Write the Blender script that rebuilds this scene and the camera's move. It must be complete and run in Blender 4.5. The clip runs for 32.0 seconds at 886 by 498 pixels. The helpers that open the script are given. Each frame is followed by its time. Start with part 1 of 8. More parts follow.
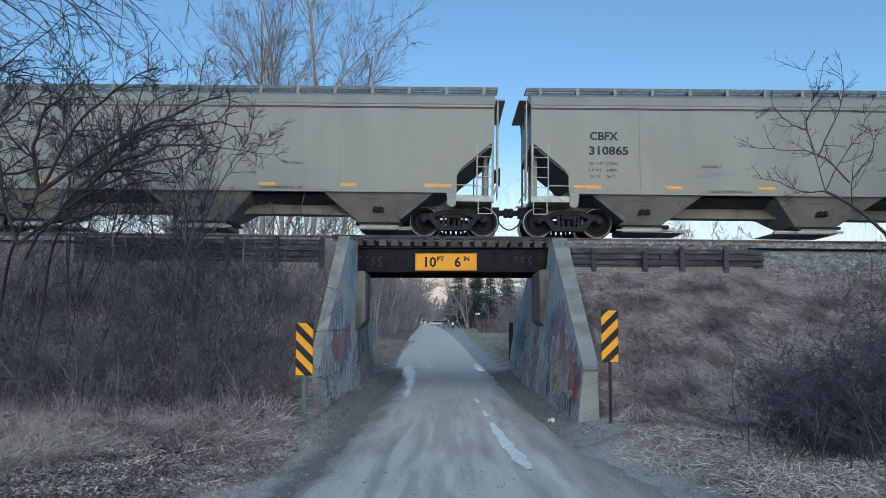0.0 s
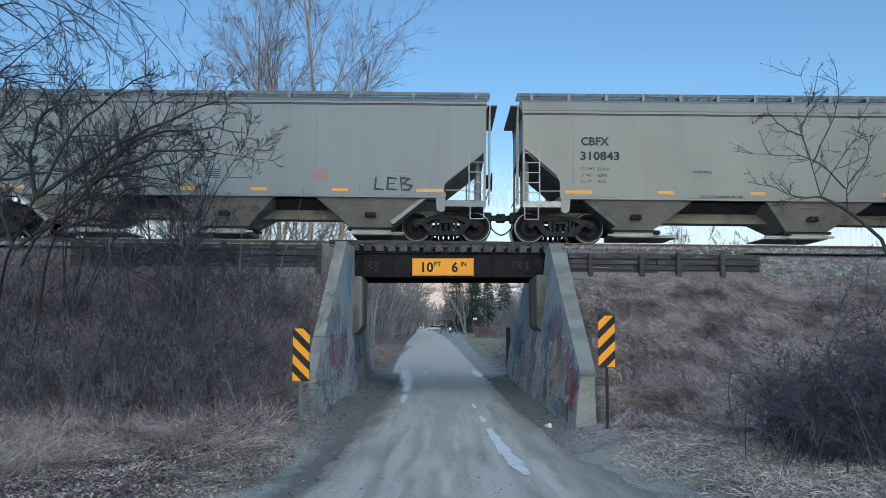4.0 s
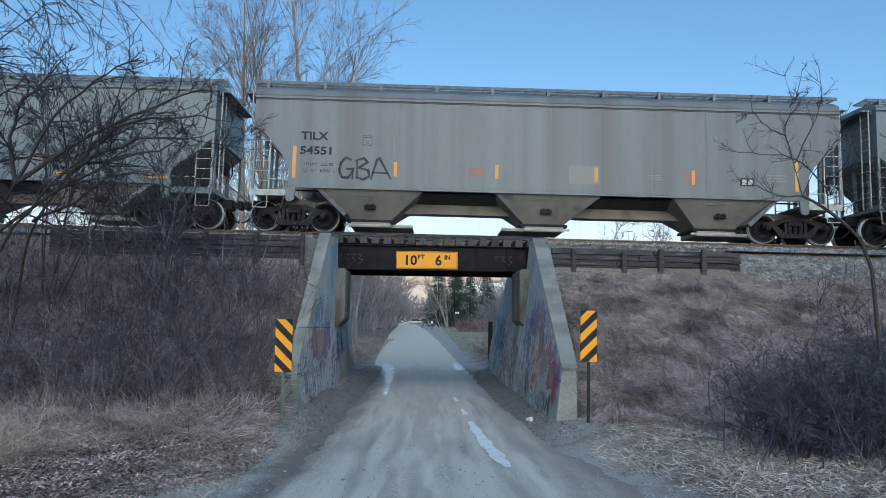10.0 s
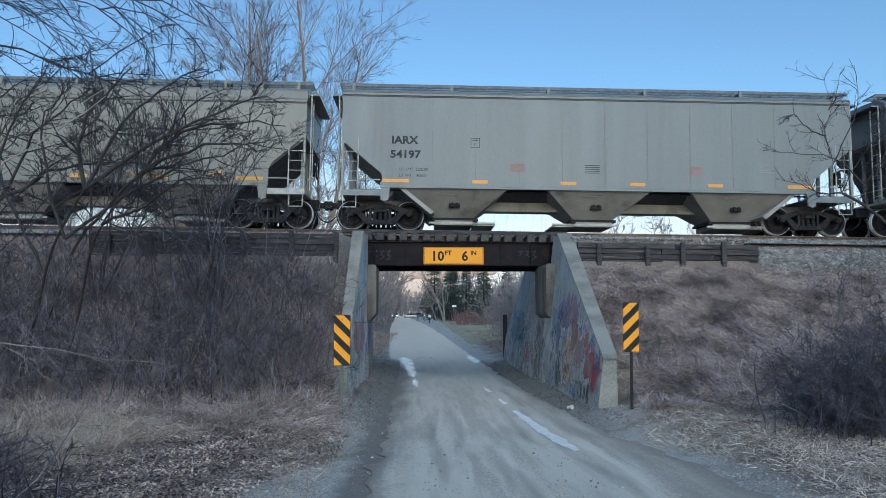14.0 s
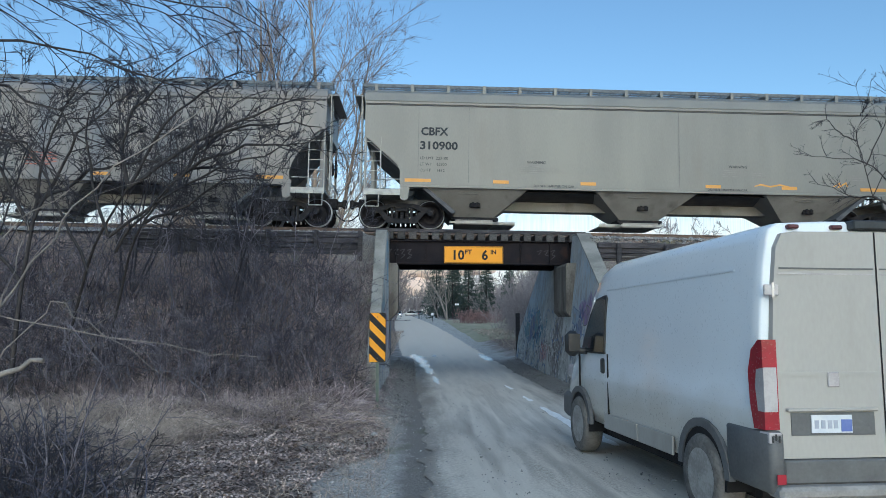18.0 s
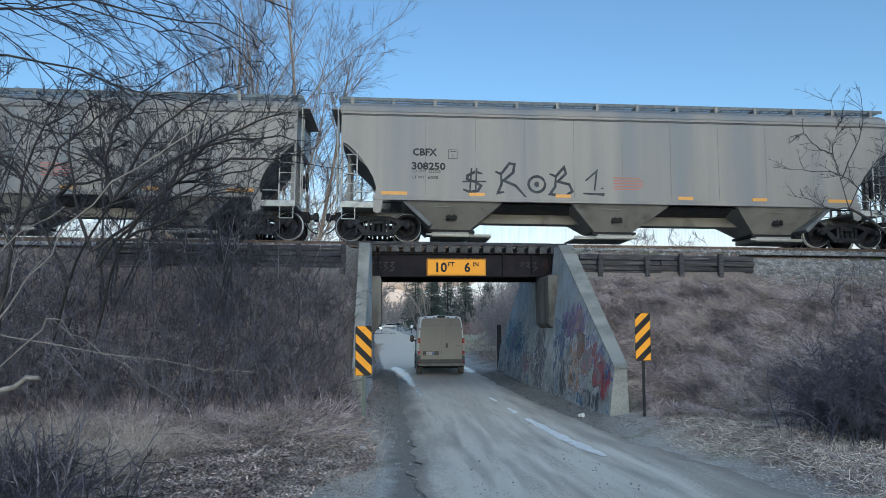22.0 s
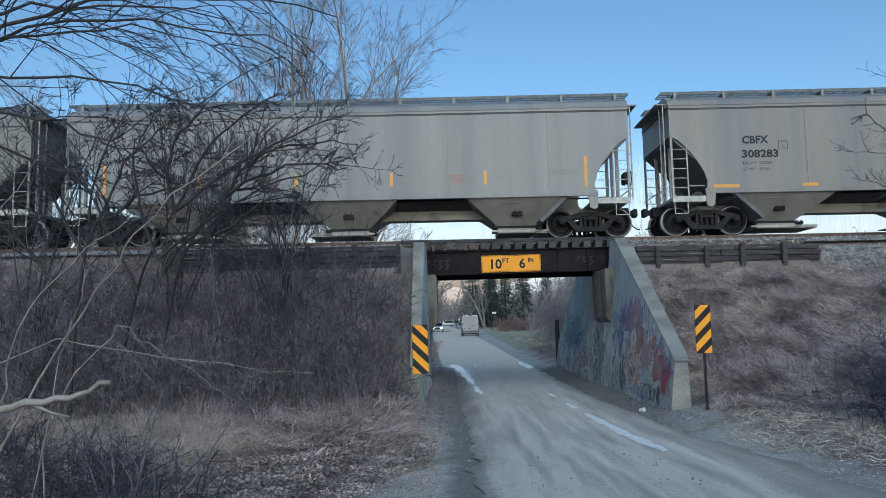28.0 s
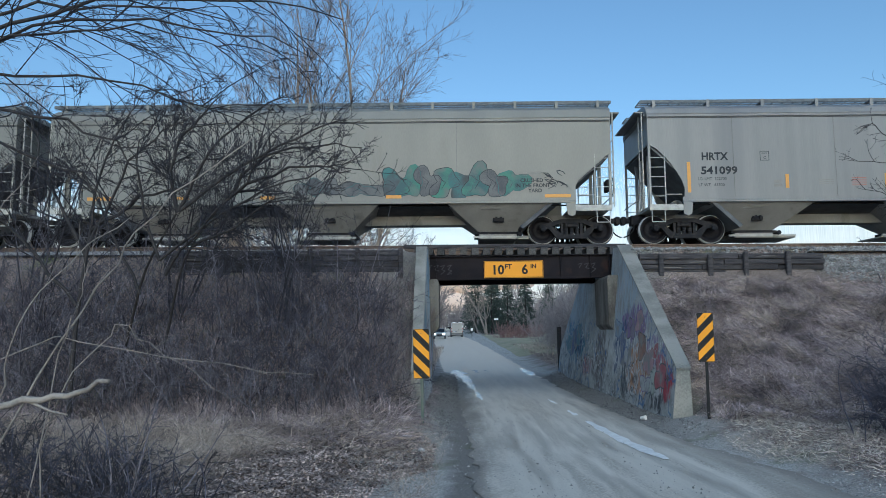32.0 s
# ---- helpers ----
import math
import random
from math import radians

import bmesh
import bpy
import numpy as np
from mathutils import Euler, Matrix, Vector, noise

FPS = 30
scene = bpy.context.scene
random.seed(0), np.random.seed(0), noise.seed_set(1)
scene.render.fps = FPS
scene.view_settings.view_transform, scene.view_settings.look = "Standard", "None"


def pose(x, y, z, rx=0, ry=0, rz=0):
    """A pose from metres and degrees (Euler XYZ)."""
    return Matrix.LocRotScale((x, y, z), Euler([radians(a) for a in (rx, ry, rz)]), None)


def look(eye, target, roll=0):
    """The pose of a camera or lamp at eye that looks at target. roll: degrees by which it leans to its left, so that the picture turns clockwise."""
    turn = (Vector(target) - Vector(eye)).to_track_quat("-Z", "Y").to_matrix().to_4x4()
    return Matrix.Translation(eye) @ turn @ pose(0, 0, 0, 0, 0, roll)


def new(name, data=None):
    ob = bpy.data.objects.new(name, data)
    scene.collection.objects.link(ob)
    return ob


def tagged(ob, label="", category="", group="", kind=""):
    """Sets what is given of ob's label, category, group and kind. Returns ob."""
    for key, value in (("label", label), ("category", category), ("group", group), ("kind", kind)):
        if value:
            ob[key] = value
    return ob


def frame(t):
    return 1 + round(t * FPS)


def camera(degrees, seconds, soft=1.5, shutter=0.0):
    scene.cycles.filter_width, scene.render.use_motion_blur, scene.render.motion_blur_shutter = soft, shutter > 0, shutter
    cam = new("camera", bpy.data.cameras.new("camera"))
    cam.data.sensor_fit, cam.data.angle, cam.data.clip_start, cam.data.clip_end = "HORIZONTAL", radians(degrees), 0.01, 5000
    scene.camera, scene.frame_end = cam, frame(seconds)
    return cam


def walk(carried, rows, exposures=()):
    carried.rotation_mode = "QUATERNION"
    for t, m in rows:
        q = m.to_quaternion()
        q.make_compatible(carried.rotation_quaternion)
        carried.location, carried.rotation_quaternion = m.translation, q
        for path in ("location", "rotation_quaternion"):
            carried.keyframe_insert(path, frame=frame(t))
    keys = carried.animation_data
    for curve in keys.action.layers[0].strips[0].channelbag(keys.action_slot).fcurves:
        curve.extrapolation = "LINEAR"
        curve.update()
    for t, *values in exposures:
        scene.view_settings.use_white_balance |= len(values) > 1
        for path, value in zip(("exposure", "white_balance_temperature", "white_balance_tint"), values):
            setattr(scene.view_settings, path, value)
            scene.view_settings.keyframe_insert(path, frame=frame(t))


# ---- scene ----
cam = camera(63.6, 32.0, soft=0.6)

PATH = [
    (0, (0.11, -20.804, 1.804), (0.091, -18.815, 2.011), 0.1),
    (0.5, (0.11, -20.805, 1.806), (0.091, -18.815, 2.012), 0.1),
    (1, (0.133, -20.821, 1.809), (0.113, -18.832, 2.015), 0.1),
    (1.5, (0.126, -20.813, 1.805), (0.109, -18.824, 2.014), 0.1),
    (2, (0.121, -20.809, 1.803), (0.108, -18.82, 2.015), 0.1),
    (2.5, (0.13, -20.814, 1.805), (0.117, -18.826, 2.021), 0.1),
    (3, (0.118, -20.81, 1.801), (0.108, -18.823, 2.02), 0.0),
    (3.5, (0.121, -20.814, 1.808), (0.11, -18.826, 2.03), 0.0),
    (5.5, (0.118, -20.797, 1.812), (0.105, -18.808, 2.026), 0.2),
    (6, (0.122, -20.802, 1.801), (0.111, -18.814, 2.015), 0.1),
    (6.5, (0.109, -20.809, 1.799), (0.101, -18.821, 2.014), 0.2),
    (7, (0.122, -20.821, 1.802), (0.114, -18.833, 2.021), 0.2),
    (7.5, (0.126, -20.827, 1.812), (0.118, -18.84, 2.033), 0.2),
    (8, (0.118, -20.834, 1.807), (0.105, -18.846, 2.031), 0.2),
    (8.5, (0.108, -20.837, 1.798), (0.087, -18.85, 2.02), 0.4),
    (9, (0.114, -20.84, 1.802), (0.089, -18.852, 2.019), 0.5),
    (9.5, (0.105, -20.808, 1.795), (0.1, -18.819, 2.005), 0.7),
    (10, (0.092, -20.813, 1.794), (0.128, -18.823, 1.998), 0.8),
    (10.5, (0.052, -20.819, 1.795), (0.144, -18.831, 1.99), 0.7),
    (11, (-0.01, -20.853, 1.799), (0.124, -18.866, 1.987), 0.5),
    (11.5, (-0.042, -20.983, 1.809), (0.1, -18.996, 1.992), 0.2),
    (12, (-0.192, -21.084, 1.802), (-0.073, -19.096, 1.987), -0.0),
    (12.5, (-0.441, -21.171, 1.813), (-0.356, -19.182, 2.0), -0.0),
    (13, (-0.582, -21.301, 1.822), (-0.519, -19.311, 2.009), 0.0),
    (13.5, (-0.749, -21.441, 1.799), (-0.693, -19.45, 1.988), 0.1),
    (14, (-1.004, -21.386, 1.798), (-0.94, -19.396, 1.984), -0.0),
    (14.5, (-1.138, -21.506, 1.787), (-1.074, -19.515, 1.969), -0.1),
    (15, (-1.308, -21.528, 1.804), (-1.263, -19.537, 1.981), -0.4),
    (15.5, (-1.471, -21.574, 1.829), (-1.474, -19.582, 1.999), -0.5),
    (17.5, (-1.679, -21.649, 1.805), (-1.68, -19.657, 1.982), 0.1),
    (18, (-1.649, -21.637, 1.796), (-1.583, -19.646, 1.977), 0.3),
    (18.5, (-1.66, -21.702, 1.799), (-1.539, -19.714, 1.982), 0.2),
    (19, (-1.67, -21.719, 1.794), (-1.515, -19.733, 1.979), -0.0),
    (19.5, (-1.665, -21.703, 1.805), (-1.501, -19.718, 1.991), -0.3),
    (20, (-1.666, -21.701, 1.806), (-1.508, -19.716, 1.993), -0.6),
    (20.5, (-1.683, -21.709, 1.812), (-1.538, -19.723, 1.999), -0.7),
    (21, (-1.72, -21.678, 1.808), (-1.588, -19.691, 1.999), -0.6),
    (21.5, (-1.777, -21.69, 1.803), (-1.65, -19.704, 2.004), -0.5),
    (22, (-1.79, -21.701, 1.808), (-1.663, -19.716, 2.022), -0.2),
    (22.5, (-1.768, -21.688, 1.824), (-1.641, -19.704, 2.049), -0.1),
    (23, (-1.722, -21.691, 1.828), (-1.607, -19.708, 2.06), -0.3),
    (23.5, (-1.721, -21.723, 1.81), (-1.628, -19.738, 2.042), -0.6),
    (24, (-1.719, -21.713, 1.818), (-1.655, -19.727, 2.04), -0.8),
    (24.5, (-1.744, -21.726, 1.834), (-1.702, -19.737, 2.044), -0.9),
    (25, (-1.762, -21.738, 1.836), (-1.736, -19.748, 2.036), -0.9),
    (25.5, (-1.728, -21.763, 1.842), (-1.717, -19.773, 2.039), -1.0),
    (27.5, (-1.721, -21.771, 1.823), (-1.741, -19.781, 2.029), -1.6),
    (28, (-1.732, -21.767, 1.819), (-1.762, -19.778, 2.027), -1.6),
    (28.5, (-1.719, -21.736, 1.795), (-1.757, -19.747, 2.006), -1.6),
    (29, (-1.722, -21.735, 1.811), (-1.764, -19.746, 2.021), -1.6),
    (29.5, (-1.721, -21.729, 1.796), (-1.764, -19.741, 2.009), -1.7),
    (30, (-1.724, -21.733, 1.803), (-1.766, -19.745, 2.019), -1.7),
    (30.5, (-1.73, -21.729, 1.812), (-1.774, -19.741, 2.03), -1.6),
    (31, (-1.728, -21.753, 1.815), (-1.775, -19.766, 2.035), -1.5),
    (31.5, (-1.739, -21.742, 1.817), (-1.782, -19.755, 2.039), -1.2),
    (32, (-1.723, -21.738, 1.798), (-1.761, -19.751, 2.022), -0.8),
]
walk(cam, [(t, look(e, g, r)) for t, e, g, r in PATH], exposures=((0, 0.29, 5130, -1), (6, 0.33, 5130, -1), (10, 0.37, 5130, -1), (15, 0.38, 5130, -1), (16.8, 0.38, 5160, -1), (17.5, 0.47, 5250, -1), (18, 0.42, 5220, -1), (19, 0.34, 5160, -1), (22, 0.36, 5160, -1), (24, 0.16, 5060, -1), (25, 0.26, 5130, -1), (28, 0.28, 5150, -1), (32, 0.27, 5130, -1)))

# ---- world and light ----
world = bpy.data.worlds.new("evening_sky")
scene.world = world
world.use_nodes = True
wn, wl = world.node_tree.nodes, world.node_tree.links
sky = wn.new("ShaderNodeTexSky")
sky.sky_type, sky.sun_disc = "NISHITA", False
sky.sun_elevation, sky.sun_rotation = radians(17), radians(176)
sky.air_density, sky.dust_density, sky.ozone_density = 1.0, 1.4, 1.1
background = wn["Background"]
background.inputs[1].default_value = 0.125
wl.new(sky.outputs[0], background.inputs[0])

sun = new("sun", bpy.data.lights.new("sun", "SUN"))
sun.data.energy, sun.data.angle, sun.data.color = 1.15, radians(70), (1.0, 0.985, 0.965)
sun.matrix_world = look((0, 0, 0), (-0.07, 1.0, -0.70))


# ---- small builders ----
def mesh_from(name, verts, faces, materials=(), smooth=False, slots=None):
    me = bpy.data.meshes.new(name)
    me.from_pydata(verts, [], faces)
    for m in materials if isinstance(materials, (list, tuple)) else (materials,):
        me.materials.append(m)
    if smooth:
        me.polygons.foreach_set("use_smooth", [True] * len(me.polygons))
    if slots is not None:
        me.polygons.foreach_set("material_index", slots)
    me.update()
    return me


class Shape:
    """Collects simple solids into one mesh."""

    def __init__(self):
        self.v, self.f = [], []

    def add(self, verts, faces):
        n = len(self.v)
        self.v.extend(tuple(p) for p in verts)
        self.f.extend(tuple(i + n for i in q) for q in faces)
        return self

    def box(self, x0, x1, y0, y1, z0, z1, c=0.0):
        if c <= 0:
            self.add([(x0, y0, z0), (x1, y0, z0), (x1, y1, z0), (x0, y1, z0), (x0, y0, z1), (x1, y0, z1), (x1, y1, z1), (x0, y1, z1)],
                     [(3, 2, 1, 0), (4, 5, 6, 7), (0, 1, 5, 4), (1, 2, 6, 5), (2, 3, 7, 6), (3, 0, 4, 7)])
            return self
        bm = bmesh.new()
        bmesh.ops.create_cube(bm, size=1.0, matrix=Matrix.LocRotScale(((x0 + x1) / 2, (y0 + y1) / 2, (z0 + z1) / 2), None, (abs(x1 - x0), abs(y1 - y0), abs(z1 - z0))))
        bmesh.ops.bevel(bm, geom=list(bm.edges), offset=c, segments=1, affect="EDGES", clamp_overlap=True)
        self.bm(bm)
        return self

    def bm(self, bm):
        bm.verts.index_update()
        self.add([v.co[:] for v in bm.verts], [[v.index for v in f.verts] for f in bm.faces])
        bm.free()
        return self

    def prism(self, outline, a, b, axis="y"):
        """An outline in (x, z), run from y=a to y=b (axis y); axis x: outline in (y, z); axis z: outline in (x, y)."""
        put = {"y": lambda p, d: (p[0], d, p[1]), "x": lambda p, d: (d, p[0], p[1]), "z": lambda p, d: (p[0], p[1], d)}[axis]
        n = len(outline)
        verts = [put(p, a) for p in outline] + [put(p, b) for p in outline]
        faces = [tuple(range(n)), tuple(range(2 * n - 1, n - 1, -1))] + [(i, n + i, n + (i + 1) % n, (i + 1) % n) for i in range(n)]
        return self.add(verts, faces)

    def loft(self, rings, close=True, caps=True):
        n = len(rings[0])
        verts = [p for r in rings for p in r]
        faces = []
        for k in range(len(rings) - 1):
            for i in range(n if close else n - 1):
                j = (i + 1) % n
                faces.append((k * n + i, k * n + j, (k + 1) * n + j, (k + 1) * n + i))
        if caps:
            faces += [tuple(range(n - 1, -1, -1)), tuple((len(rings) - 1) * n + i for i in range(n))]
        return self.add(verts, faces)

    def rod(self, a, b, r, n=6, r2=None):
        a, b = Vector(a), Vector(b)
        d = (b - a).normalized()
        u = d.orthogonal().normalized()
        w = d.cross(u)
        rings = []
        for p, q in ((a, r), (b, r if r2 is None else r2)):
            rings.append([p + q * (math.cos(t) * u + math.sin(t) * w) for t in (2 * math.pi * i / n for i in range(n))])
        return self.loft(rings)

    def line(self, points, r, n=5):
        for a, b in zip(points, points[1:]):
            self.rod(a, b, r, n)
        return self

    def disc(self, c, axis, profile, n=24, caps=True):
        """A turned body: profile of (along, radius) about an axis 'x', 'y' or 'z'."""
        rings = []
        for d, r in profile:
            ring = []
            for i in range(n):
                t = 2 * math.pi * i / n
                p = {"y": (r * math.cos(t), d, r * math.sin(t)), "x": (d, r * math.cos(t), r * math.sin(t)), "z": (r * math.cos(t), r * math.sin(t), d)}[axis]
                ring.append((c[0] + p[0], c[1] + p[1], c[2] + p[2]))
            rings.append(ring)
        return self.loft(rings, caps=caps)

    def mesh(self, name, material, smooth=False):
        me = mesh_from(name, self.v, self.f, material, smooth)
        bm = bmesh.new()
        bm.from_mesh(me)
        bmesh.ops.recalc_face_normals(bm, faces=bm.faces)
        bm.to_mesh(me)
        bm.free()
        return me


def part(name, shape, material, parent=None, label="", smooth=False):
    ob = new(name, shape.mesh(name, material, smooth) if isinstance(shape, Shape) else shape)
    if parent is not None:
        ob.parent = parent
    if label:
        tagged(ob, label)
    return ob


def thing(name, label, category, group="", kind="", at=None):
    ob = tagged(new(name), label, category, group, kind)
    if at is not None:
        ob.matrix_world = at
    return ob


def mitred(pts, r):
    """Left and right edges of a ribbon of half width r along (a, b) points, joined cleanly at the bends."""
    p = [pts[0]] + [q for o, q in zip(pts, pts[1:]) if math.hypot(q[0] - o[0], q[1] - o[1]) > 1e-4]
    left, right = [], []
    for k, (x, z) in enumerate(p):
        ways = []
        if k:
            ways.append((x - p[k - 1][0], z - p[k - 1][1]))
        if k < len(p) - 1:
            ways.append((p[k + 1][0] - x, p[k + 1][1] - z))
        ways = [(u / math.hypot(u, v), v / math.hypot(u, v)) for u, v in ways]
        nx, nz = -sum(w[1] for w in ways), sum(w[0] for w in ways)
        size = math.hypot(nx, nz) or 1.0
        nx, nz = nx / size, nz / size
        cosine = max(0.5, nx * -ways[0][1] + nz * ways[0][0])
        end = 0.6 if k in (0, len(p) - 1) else 1.0
        left.append((x + nx * r * end / cosine, z + nz * r * end / cosine))
        right.append((x - nx * r * end / cosine, z - nz * r * end / cosine))
    return left, right


def lettering(name, text, size, material, parent, place, width=None, spacing=1.0, align="LEFT", lift=0.004, bold=0.0):
    """Flat letters that face -y, their lower left corner at place."""
    cu = bpy.data.curves.new(name, "FONT")
    cu.body, cu.size, cu.extrude, cu.space_character, cu.align_x = text, size, 0.002, spacing, align
    cu.resolution_u, cu.offset = 2, bold
    ob = bpy.data.objects.new(name, cu)
    scene.collection.objects.link(ob)
    dg = bpy.context.evaluated_depsgraph_get()
    me = bpy.data.meshes.new_from_object(ob.evaluated_get(dg))
    bpy.data.objects.remove(ob)
    me.materials.clear()
    me.materials.append(material)
    if width and len(me.vertices):
        xs = [v.co.x for v in me.vertices]
        k = width / (max(xs) - min(xs))
        for v in me.vertices:
            v.co.x *= k
    me.transform(Matrix.Translation(Vector(place) + Vector((0, -lift, 0))) @ Matrix.Rotation(radians(90), 4, "X"))
    out = new(name, me)
    out.parent = parent
    return out


# ---- materials ----
def paint(name, a, b=None, scale=3.0, rough=0.6, metal=0.0, bump=0.0, fine=40.0, stretch=(1, 1, 1), dirt=None, dirt_scale=1.5, dirt_at=0.55, spread=0.12,
          bump_scale=None, spec=0.5, coat=0.0, island=0.0, random_object=0.0, detail=6.0):
    """A surface with a broad and a fine variation, stains and fine relief."""
    m = bpy.data.materials.new(name)
    m.use_nodes = True
    n, l = m.node_tree.nodes, m.node_tree.links
    bsdf = n["Principled BSDF"]
    b = b or tuple(c * 0.75 for c in a)
    co = n.new("ShaderNodeTexCoord")
    mp = n.new("ShaderNodeMapping")
    mp.inputs["Scale"].default_value = stretch
    l.new(co.outputs["Object"], mp.inputs[0])
    n1, n2 = n.new("ShaderNodeTexNoise"), n.new("ShaderNodeTexNoise")
    for q, s in ((n1, scale), (n2, fine)):
        q.inputs["Scale"].default_value, q.inputs["Detail"].default_value = s, detail
        l.new(mp.outputs[0], q.inputs["Vector"])
    mix = n.new("ShaderNodeMix")
    mix.data_type = "RGBA"
    mix.inputs["A"].default_value, mix.inputs["B"].default_value = (*a, 1), (*b, 1)
    add = n.new("ShaderNodeMath")
    add.operation = "MULTIPLY_ADD"
    l.new(n2.outputs["Fac"], add.inputs[0])
    add.inputs[1].default_value, add.inputs[2].default_value = 0.5, -0.25
    sm = n.new("ShaderNodeMath")
    l.new(n1.outputs["Fac"], sm.inputs[0]), l.new(add.outputs[0], sm.inputs[1])
    ramp = n.new("ShaderNodeMapRange")
    ramp.inputs["From Min"].default_value, ramp.inputs["From Max"].default_value = 0.5 - spread, 0.5 + spread
    l.new(sm.outputs[0], ramp.inputs["Value"])
    l.new(ramp.outputs[0], mix.inputs["Factor"])
    colour = mix.outputs["Result"]
    if dirt:
        n3 = n.new("ShaderNodeTexNoise")
        n3.inputs["Scale"].default_value, n3.inputs["Detail"].default_value = dirt_scale, 8.0
        l.new(mp.outputs[0], n3.inputs["Vector"])
        r3 = n.new("ShaderNodeMapRange")
        r3.inputs["From Min"].default_value, r3.inputs["From Max"].default_value = dirt_at, dirt_at + 0.18
        l.new(n3.outputs["Fac"], r3.inputs["Value"])
        m3 = n.new("ShaderNodeMix")
        m3.data_type = "RGBA"
        l.new(colour, m3.inputs["A"]), l.new(r3.outputs[0], m3.inputs["Factor"])
        m3.inputs["B"].default_value = (*dirt, 1)
        colour = m3.outputs["Result"]
    if island or random_object:
        src = n.new("ShaderNodeNewGeometry").outputs["Random Per Island"] if island else n.new("ShaderNodeObjectInfo").outputs["Random"]
        hs = n.new("ShaderNodeHueSaturation")
        mr = n.new("ShaderNodeMapRange")
        w = island or random_object
        mr.inputs["To Min"].default_value, mr.inputs["To Max"].default_value = 1 - w, 1 + w
        l.new(src, mr.inputs["Value"]), l.new(mr.outputs[0], hs.inputs["Value"]), l.new(colour, hs.inputs["Color"])
        colour = hs.outputs[0]
    l.new(colour, bsdf.inputs["Base Color"])
    rr = n.new("ShaderNodeMapRange")
    rr.inputs["To Min"].default_value, rr.inputs["To Max"].default_value = max(0.02, rough - 0.1), min(1.0, rough + 0.1)
    l.new(n2.outputs["Fac"], rr.inputs["Value"]), l.new(rr.outputs[0], bsdf.inputs["Roughness"])
    bsdf.inputs["Metallic"].default_value = metal
    bsdf.inputs["Specular IOR Level"].default_value = spec
    bsdf.inputs["Coat Weight"].default_value = coat
    if bump:
        bp = n.new("ShaderNodeBump")
        bp.inputs["Strength"].default_value, bp.inputs["Distance"].default_value = min(1.0, bump), 0.03
        src = n2
        if bump_scale:
            src = n.new("ShaderNodeTexNoise")
            src.inputs["Scale"].default_value, src.inputs["Detail"].default_value = bump_scale, 8.0
            l.new(mp.outputs[0], src.inputs["Vector"])
        l.new(src.outputs["Fac"], bp.inputs["Height"])
        l.new(bp.outputs[0], bsdf.inputs["Normal"])
    return m


def glow(name, colour, strength):
    m = bpy.data.materials.new(name)
    m.use_nodes = True
    b = m.node_tree.nodes["Principled BSDF"]
    b.inputs["Base Color"].default_value = (*colour, 1)
    b.inputs["Emission Color"].default_value, b.inputs["Emission Strength"].default_value = (*colour, 1), strength
    return m


CONCRETE = paint("concrete", (0.27, 0.265, 0.245), (0.165, 0.163, 0.152), 1.3, 0.85, bump=0.35, fine=30, dirt=(0.13, 0.125, 0.11), dirt_scale=0.9, dirt_at=0.56)
STEEL = paint("rusted_girder", (0.0174, 0.0139, 0.0165), (0.0105, 0.0099, 0.0135), 2.0, 0.7, bump=0.3, spec=0.12, dirt=(0.0434, 0.0238, 0.018), dirt_at=0.6)
TIE = paint("tie_timber", (0.0855, 0.0805, 0.0775), (0.0383, 0.0354, 0.035), 5, 0.9, bump=0.5, stretch=(4, 1, 4), random_object=0.3)
TIMBER = paint("old_timber", (0.0723, 0.0666, 0.0714), (0.0323, 0.0297, 0.0336), 3, 0.9, bump=0.6, stretch=(0.6, 5, 6), random_object=0.3, dirt=(0.03, 0.027, 0.026), dirt_at=0.58)
RAIL = paint("rail_steel", (0.12, 0.09, 0.075), (0.07, 0.05, 0.042), 8, 0.5, 0.6)
YELLOW = paint("sign_yellow", (0.74, 0.318, 0.0086), (0.654, 0.275, 0.0086), 2, 0.5, spread=0.3, spec=0.25)
BLACK = paint("sign_black", (0.012, 0.012, 0.014), (0.02, 0.02, 0.022), 4, 0.6, spec=0.2)
POST = paint("green_post", (0.07, 0.10, 0.085), (0.10, 0.11, 0.10), 6, 0.6, 0.3)

# ---- the lie of the land ----
GRADE = 0.0105      # the track falls to the east
TRACK_Y, RAIL_Z = 1.5, 4.42


def road_z(y):
    return np.interp(y, [-60, -15, -12, -10, -8, -5, -2, 4, 14, 30, 85, 300, 900], [0.11, 0.08, -0.03, -0.10, -0.13, -0.17, -0.2, -0.27, -0.2, 0.0, 0.45, 1.6, 1.0])


def road_bend(y):
    """How far the middle of the road has drifted east (+) beyond the bridge."""
    return np.interp(y, [7, 12, 20, 48, 108, 165, 220, 300, 420], [0, -0.3, -0.6, -1.5, -3.4, -5.3, -7.4, -11, -17])


def hash_noise(x, y, s):
    """A smooth, repeatable unevenness from a few waves."""
    return (np.sin(x * 1.3 / s + 1.7) * np.cos(y * 1.1 / s - 0.6) + 0.6 * np.sin(x * 2.9 / s + y * 2.3 / s) + 0.4 * np.cos(y * 4.7 / s - x * 3.1 / s + 2.0)) / 2


